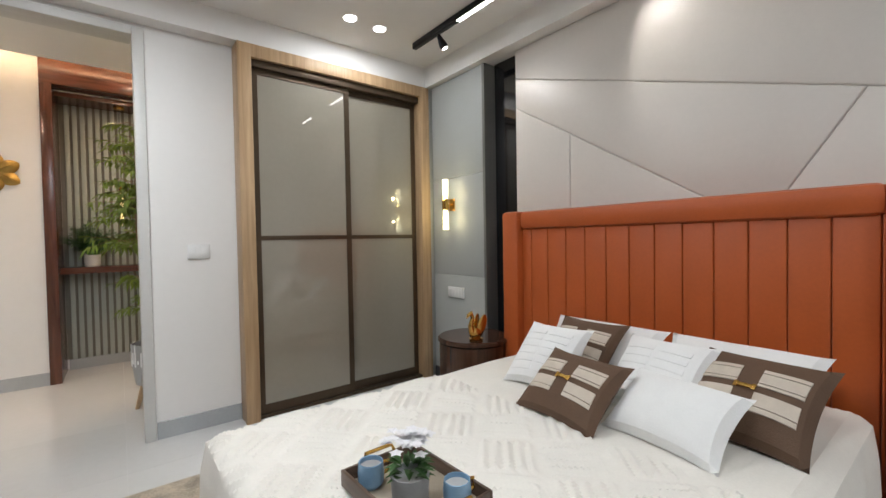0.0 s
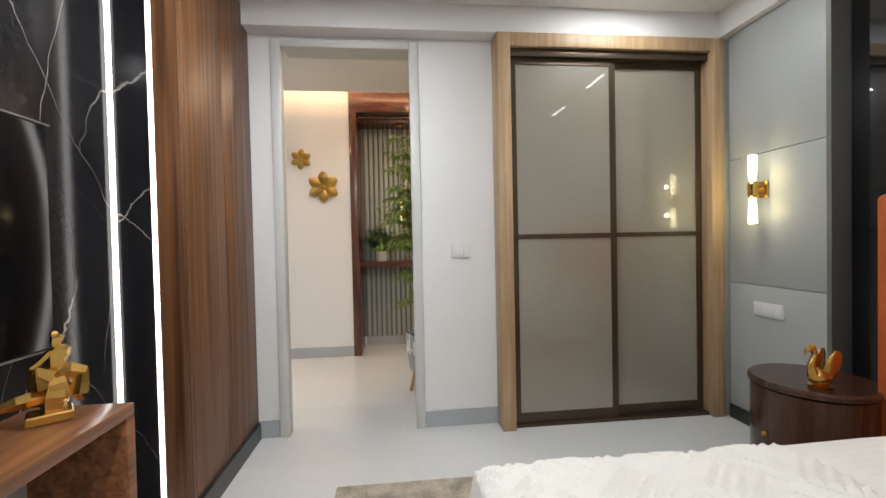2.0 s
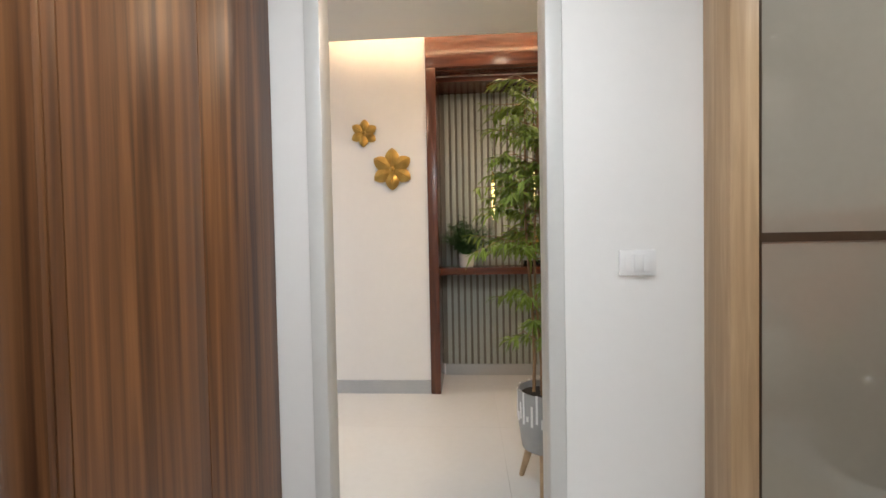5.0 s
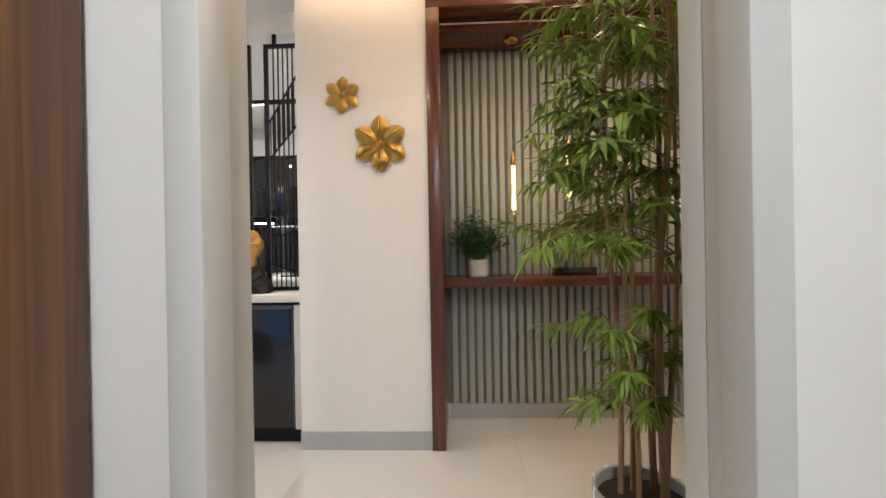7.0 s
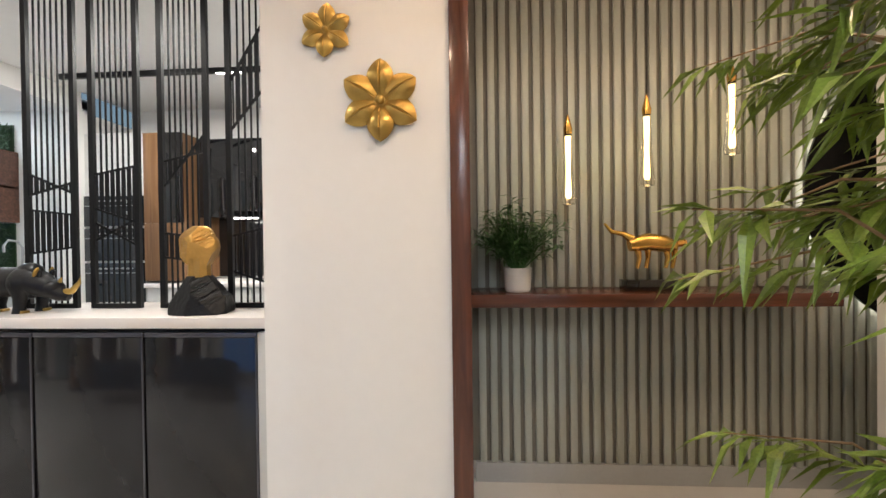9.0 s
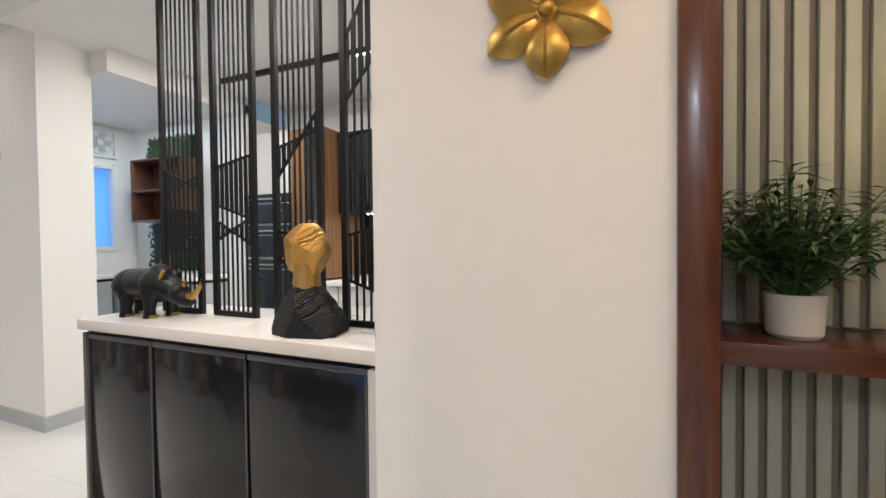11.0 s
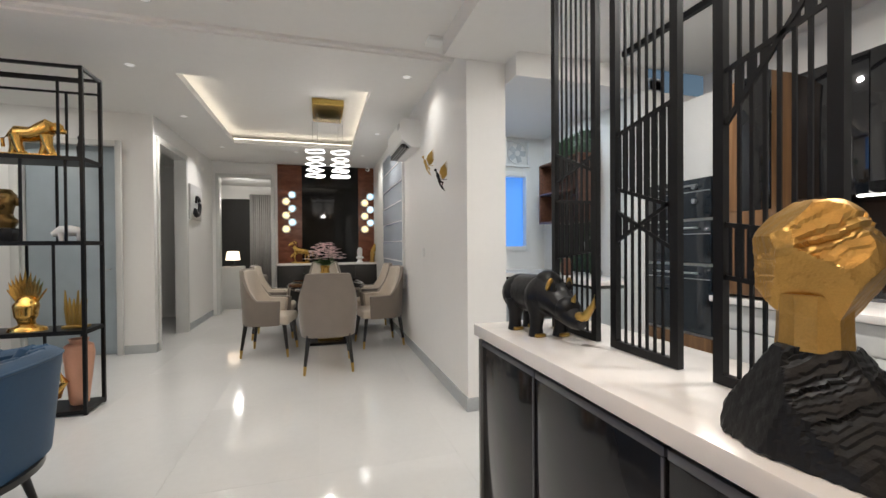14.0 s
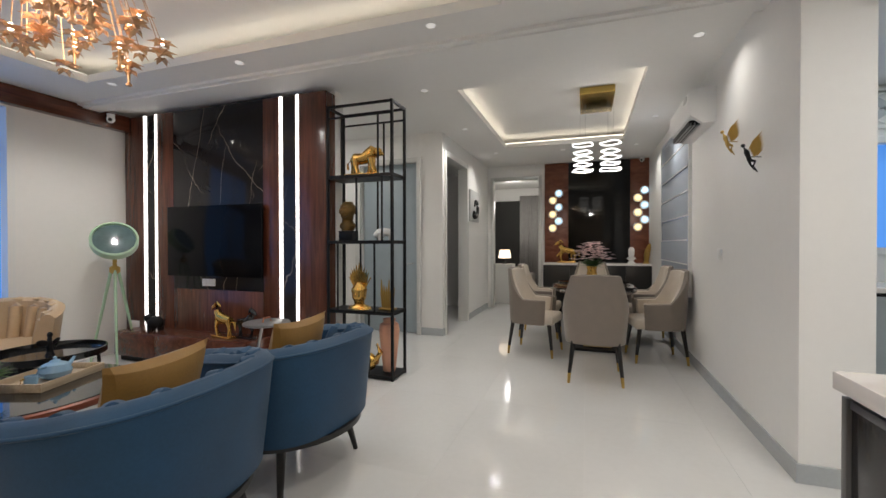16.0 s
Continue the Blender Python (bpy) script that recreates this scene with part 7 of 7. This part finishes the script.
strata(bm, [(0.0, 0, 0.05, 0.07), (0.05, 0, 0.03, 0.035), (0.09, 0, 0.05, 0.08), (0.13, 0, 0.03, 0.04), (0.16, 0, 0.045, 0.05), (0.25, 0, 0.045, 0.05), (0.29, 0, 0.02, 0.025)], 18, 0.014, 2, 0.02)
solid("white_bust", bm, M_WHITEPLASTIC, "small white classical bust on the sideboard", "figurine", loc=(-9.20, 5.62, 0.936))
bm = bmesh.new()
tube(bm, [(0, 0, 0), (0, 0, 0.04), (0, 0.01, 0.16), (0, 0, 0.26)], [0.06, 0.035, 0.05, 0.02], 8)
blob(bm, (0, 0.03, 0.24), (0.02, 0.04, 0.12), pose(0, 0, 0, -15, 0, 0))
solid("gold_bird", bm, M_GOLDMATT, "gold winged sculpture on the sideboard", "figurine", loc=(-9.20, 5.86, 0.936))

# hanging lamp above the table
hl = thing("hanging_lamp", "gold plate with two columns of glowing wavy rings", "chandelier", (-6.40, 4.97, 0))
part("ceiling_plate", boxes((-0.38, 0.36, -0.18, 0.19, 2.94, 3.018), bev=0.004), mat("brushed_gold_plate", (0.45, 0.32, 0.10), 0.25, 1.0), hl)
M_RING = glow("glowing_ring", (1, 0.97, 0.93), 2.6)
for y in (-0.15, 0.16):
    for s in (-0.03, 0.03):
        part("wire", tube(bmesh.new(), [(0, y + s, 2.16), (0, y + s, 2.94)], 0.0015, 4), M_STEEL, hl)
    for k in range(5):
        z = 2.46 - 0.072 * k - (0.02 if k > 0 else 0)
        r = 0.115 - 0.012 * (k % 2)
        ph = k * 0.9 + y * 4
        part("ring", tube(bmesh.new(), [(r * math.cos(t) * (1 + 0.1 * math.sin(3 * t + ph)), y + r * math.sin(t), z + 0.005 * math.sin(3 * t + ph)) for t in [2 * math.pi * i / 40 for i in range(41)]], 0.008, 8), M_RING, hl)
lamp("ring_light", "POINT", (-6.4, 4.97, 2.05), 14, NEUTRAL, 0.03)

# air conditioner, birds, switch, blind
ac = thing("air_conditioner", "white wall-mounted air conditioner", "air conditioner", (-5.75, 5.93, 2.34))
bm = bmesh.new()
prof = [(0.0, 0.0), (-0.10, -0.005), (-0.20, 0.07), (-0.225, 0.16), (-0.215, 0.27), (-0.19, 0.30), (0.0, 0.30)]
ends = [[bm.verts.new((x, y, z)) for y, z in prof] for x in (-0.42, 0.42)]
for i in range(len(prof)):
    j = (i + 1) % len(prof)
    bm.faces.new((ends[0][i], ends[0][j], ends[1][j], ends[1][i]))
bm.faces.new(ends[0][::-1]), bm.faces.new(ends[1])
part("housing", bm, M_WHITEPLASTIC, ac)
part("outlet", boxes((-0.36, 0.36, -0.185, -0.10, 0.008, 0.05)), M_BLACK, ac).matrix_basis = pose(0, -0.012, -0.012)
for k in range(3):
    part("louvre", boxes((-0.36, 0.36, -0.19 + k * 0.03, -0.178 + k * 0.03, -0.012, 0.02)), mat("grey_louvre", (0.3, 0.3, 0.3), 0.4), ac)
part("display", boxes((0.28, 0.38, -0.228, -0.216, 0.20, 0.25)), mat("grey_label", (0.5, 0.5, 0.5), 0.4), ac)


def wall_bird(x, z, body, label):
    """A slim flying figure standing off the wall, its wing reaching back to it."""
    ob = thing("wall_sculpture", label, "wall decoration", (x, 5.862, z), 58, "winged wall sculptures")
    ob.scale = (0.60, 0.60, 0.72)
    bm = bmesh.new()
    tube(bm, [(-0.058, 0, 0.075), (-0.045, 0, 0.045), (-0.028, 0, 0.0), (-0.018, 0, -0.030)], [0.012, 0.026, 0.020, 0.024], 10)
    tube(bm, [(-0.018, 0.008, -0.03), (0.030, 0.01, -0.045), (0.012, 0.01, -0.085), (0.045, 0.008, -0.135), (0.056, 0.004, -0.140)], [0.017, 0.012, 0.010, 0.006, 0.004], 8)
    tube(bm, [(-0.022, -0.01, -0.03), (-0.004, -0.012, -0.075), (0.030, -0.01, -0.125)], [0.016, 0.010, 0.005], 8)
    tube(bm, [(-0.062, 0, 0.07), (-0.070, 0, 0.095)], 0.007, 6)
    blob(bm, (-0.078, 0, 0.108), (0.021, 0.016, 0.017))
    part("body", bm, body, ob)
    bm = bmesh.new()
    for k in range(8):
        leaf_quad(bm, (-0.030 + 0.006 * k, 0.004 - 0.001 * k, 0.065 - 0.010 * k), (0.62 + 0.05 * k, 0.05, 0.80 - 0.02 * k), (0, -1, 0), 0.195 - 0.012 * k, 0.034, 0.06)
    ext = bmesh.ops.extrude_face_region(bm, geom=bm.faces[:])
    bmesh.ops.translate(bm, verts=[e for e in ext["geom"] if isinstance(e, bmesh.types.BMVert)], vec=(0, 0.005, 0))
    part("wing", bm, M_GOLDMATT, ob, "gold feathered wing")
    part("wall_pin", tube(bmesh.new(), [(-0.02, 0, 0.0), (0.062, 0.098, 0.0)], 0.004, 8), body, ob)


wall_bird(-4.74, 2.03, M_GOLDMATT, "gold winged figure fixed to the wall")
wall_bird(-4.30, 1.83, M_BLACK, "dark winged figure with a gold wing")
wall_plate("light_switch", "white switch on the dining wall", pose(-5.20, 5.929, 1.185), 0.10, 0.09, 2)
blind = thing("roman_blind", "blue-grey roman blind closed over the window", "blind", (-7.10, 5.925, 0))
M_BLIND = mat("blue_grey_blind", (0.36, 0.40, 0.46), 0.75, 0, 0.06, 20, 0.25, 300)
for k in range(7):
    z0 = 0.78 + k * 0.268
    part("fold", boxes((-0.84, 0.84, -0.018 - 0.008 * (k % 2), 0.0, z0, z0 + 0.262), bev=0.005), M_BLIND, blind)
    part("rod", boxes((-0.84, 0.84, -0.034, -0.026, z0 - 0.004, z0 + 0.010)), M_WHITEPLASTIC, blind, "pale rod")
structure("trim_window_frame", boxes((-7.99, -7.945, 5.90, 5.93, 0.70, 2.70), (-6.255, -6.21, 5.90, 5.93, 0.70, 2.70), (-7.945, -6.255, 5.90, 5.93, 2.66, 2.70)), M_WHITEPLASTIC)
structure("backdrop_dining", boxes((-8.1, -6.1, 6.24, 6.26, 0.6, 2.8)), M_DUSKPANE)
pic = thing("framed_picture", "pale framed relief of a dark swirl", "picture", (-8.30, 2.97, 1.95))
part("frame", boxes((-0.30, 0.30, 0.0, 0.03, -0.27, 0.27), bev=0.004), mat("pale_grey_frame", (0.5, 0.5, 0.5), 0.4), pic)
bm = bmesh.new()
tube(bm, [((0.04 + 0.0105 * i) * math.cos(i * 0.35), 0.034, (0.04 + 0.0105 * i) * math.sin(i * 0.35)) for i in range(17)], [0.02 + 0.002 * i for i in range(17)], 8)
part("swirl", bm, M_BLACK, pic, "dark swirl relief")

# doors and rooms behind
pd = structure("door_passage", boxes((-6.72, -6.68, 1.705, 2.595, 0.005, 2.44), bev=0.003), mat("blue_grey_door", (0.36, 0.42, 0.46), 0.4), "closed blue-grey door")
part("door_handle", tube(bmesh.new(), [(-6.68, 2.50, 1.0), (-6.64, 2.50, 1.0), (-6.63, 2.40, 1.0)], 0.009, 8), M_STEEL, pd)
cab = thing("dark_cabinet", "tall dark cabinet in the side room", "cabinet", (-8.6, 1.6, 0))
part("body", boxes((-0.8, 0.9, -0.5, -0.1, 0.0, 0.95), bev=0.004), M_BLACK, cab)
part("top", boxes((-0.82, 0.92, -0.52, -0.08, 0.95, 0.98), bev=0.002), M_WHITESTONE, cab)
part("upper", boxes((-0.8, 0.9, -0.5, -0.2, 1.5, 2.5), bev=0.004), M_MAHOG, cab)
bl2 = thing("ball_lamp", "small chrome ball lamp in the side room", "lamp", (-8.0, 1.32, 0.981))
part("stem", tube(bmesh.new(), [(0, 0, 0), (0, 0, 0.45)], 0.008, 8), M_STEEL, bl2)
part("ball", blob(bmesh.new(), (0, 0, 0.5), (0.07, 0.07, 0.07)), M_STEEL, bl2)
M_CURTAIN = mat("grey_curtain", (0.34, 0.33, 0.32), 0.85, 0, 0.1, 10, 0.2, 200)


def curtain(y0, y1, x):
    bm = bmesh.new()
    n = 40
    lo = [bm.verts.new((x + 0.04 * math.sin(i * 1.9), y0 + (y1 - y0) * i / n, 0.05)) for i in range(n + 1)]
    hi = [bm.verts.new((x + 0.035 * math.sin(i * 1.9), y0 + (y1 - y0) * i / n, 2.6)) for i in range(n + 1)]
    for i in range(n):
        bm.faces.new((lo[i], lo[i + 1], hi[i + 1], hi[i]))
    ob = solid("curtain", bm, M_CURTAIN, "grey pleated curtain in the far bedroom", "curtain")
    md = ob.modifiers.new("thick", "SOLIDIFY")
    md.thickness = 0.006


curtain(3.15, 3.75, -12.6)
curtain(1.9, 2.3, -12.6)
structure("window_3", boxes((-12.9, -12.86, 1.6, 4.2, 0.5, 2.5)), M_BLACKGLOSS, "dark night window")
fb = thing("far_bed", "bed with pale cover in the far bedroom", "bed", (-11.4, 3.0, 0))
part("mattress", boxes((-0.9, 0.8, -0.9, 0.6, 0.25, 0.55), bev=0.05), M_TAUPE, fb)
part("base", boxes((-0.88, 0.78, -0.88, 0.58, 0.0, 0.25)), M_BROWNCLOTH, fb)
fn = thing("nightstand", "pale bedside cabinet in the far bedroom", "nightstand", (-10.35, 3.15, 0))
part("body", boxes((-0.2, 0.2, -0.2, 0.2, 0.0, 0.85), bev=0.004), M_CABWHITE, fn)
tlp = thing("table_lamp", "table lamp with a lit cream shade", "lamp", (-10.35, 3.15, 0.851))
part("base", lathe(bmesh.new(), [(0.06, 0), (0.06, 0.015), (0.012, 0.03), (0.012, 0.14)], 20), M_BLACK, tlp)
part("shade", lathe(bmesh.new(), [(0.14, 0.13), (0.11, 0.31)], 28, caps=False), glow("lit_shade", (1, 0.82, 0.62), 2.2), tlp, "lit cream shade")
structure("led_cove_far_room", boxes((-12.6, -10.2, 4.2, 4.25, 2.78, 2.81), (-10.25, -10.2, 2.0, 4.2, 2.78, 2.81)), M_LEDWARM)

# ---- floor tiles, last ----
floor_ob = bpy.data.objects["floor"]
TW, TL = 1.2, 0.8
tile_bm = bmesh.new()
box(tile_bm, 0.0004, TW - 0.0004, 0.0004, TL - 0.0004, -0.012, 0.0)
tile_me = finish(tile_bm, "tile")
tile_me.materials.append(M_FLOOR)
for i in range(-11, 3):
    for j in range(-3, 11):
        x, y = i * TW + 0.35, j * TL + 0.05
        t = new("tile", tile_me)
        t.location = (x, y, 0)
        t.parent = floor_ob
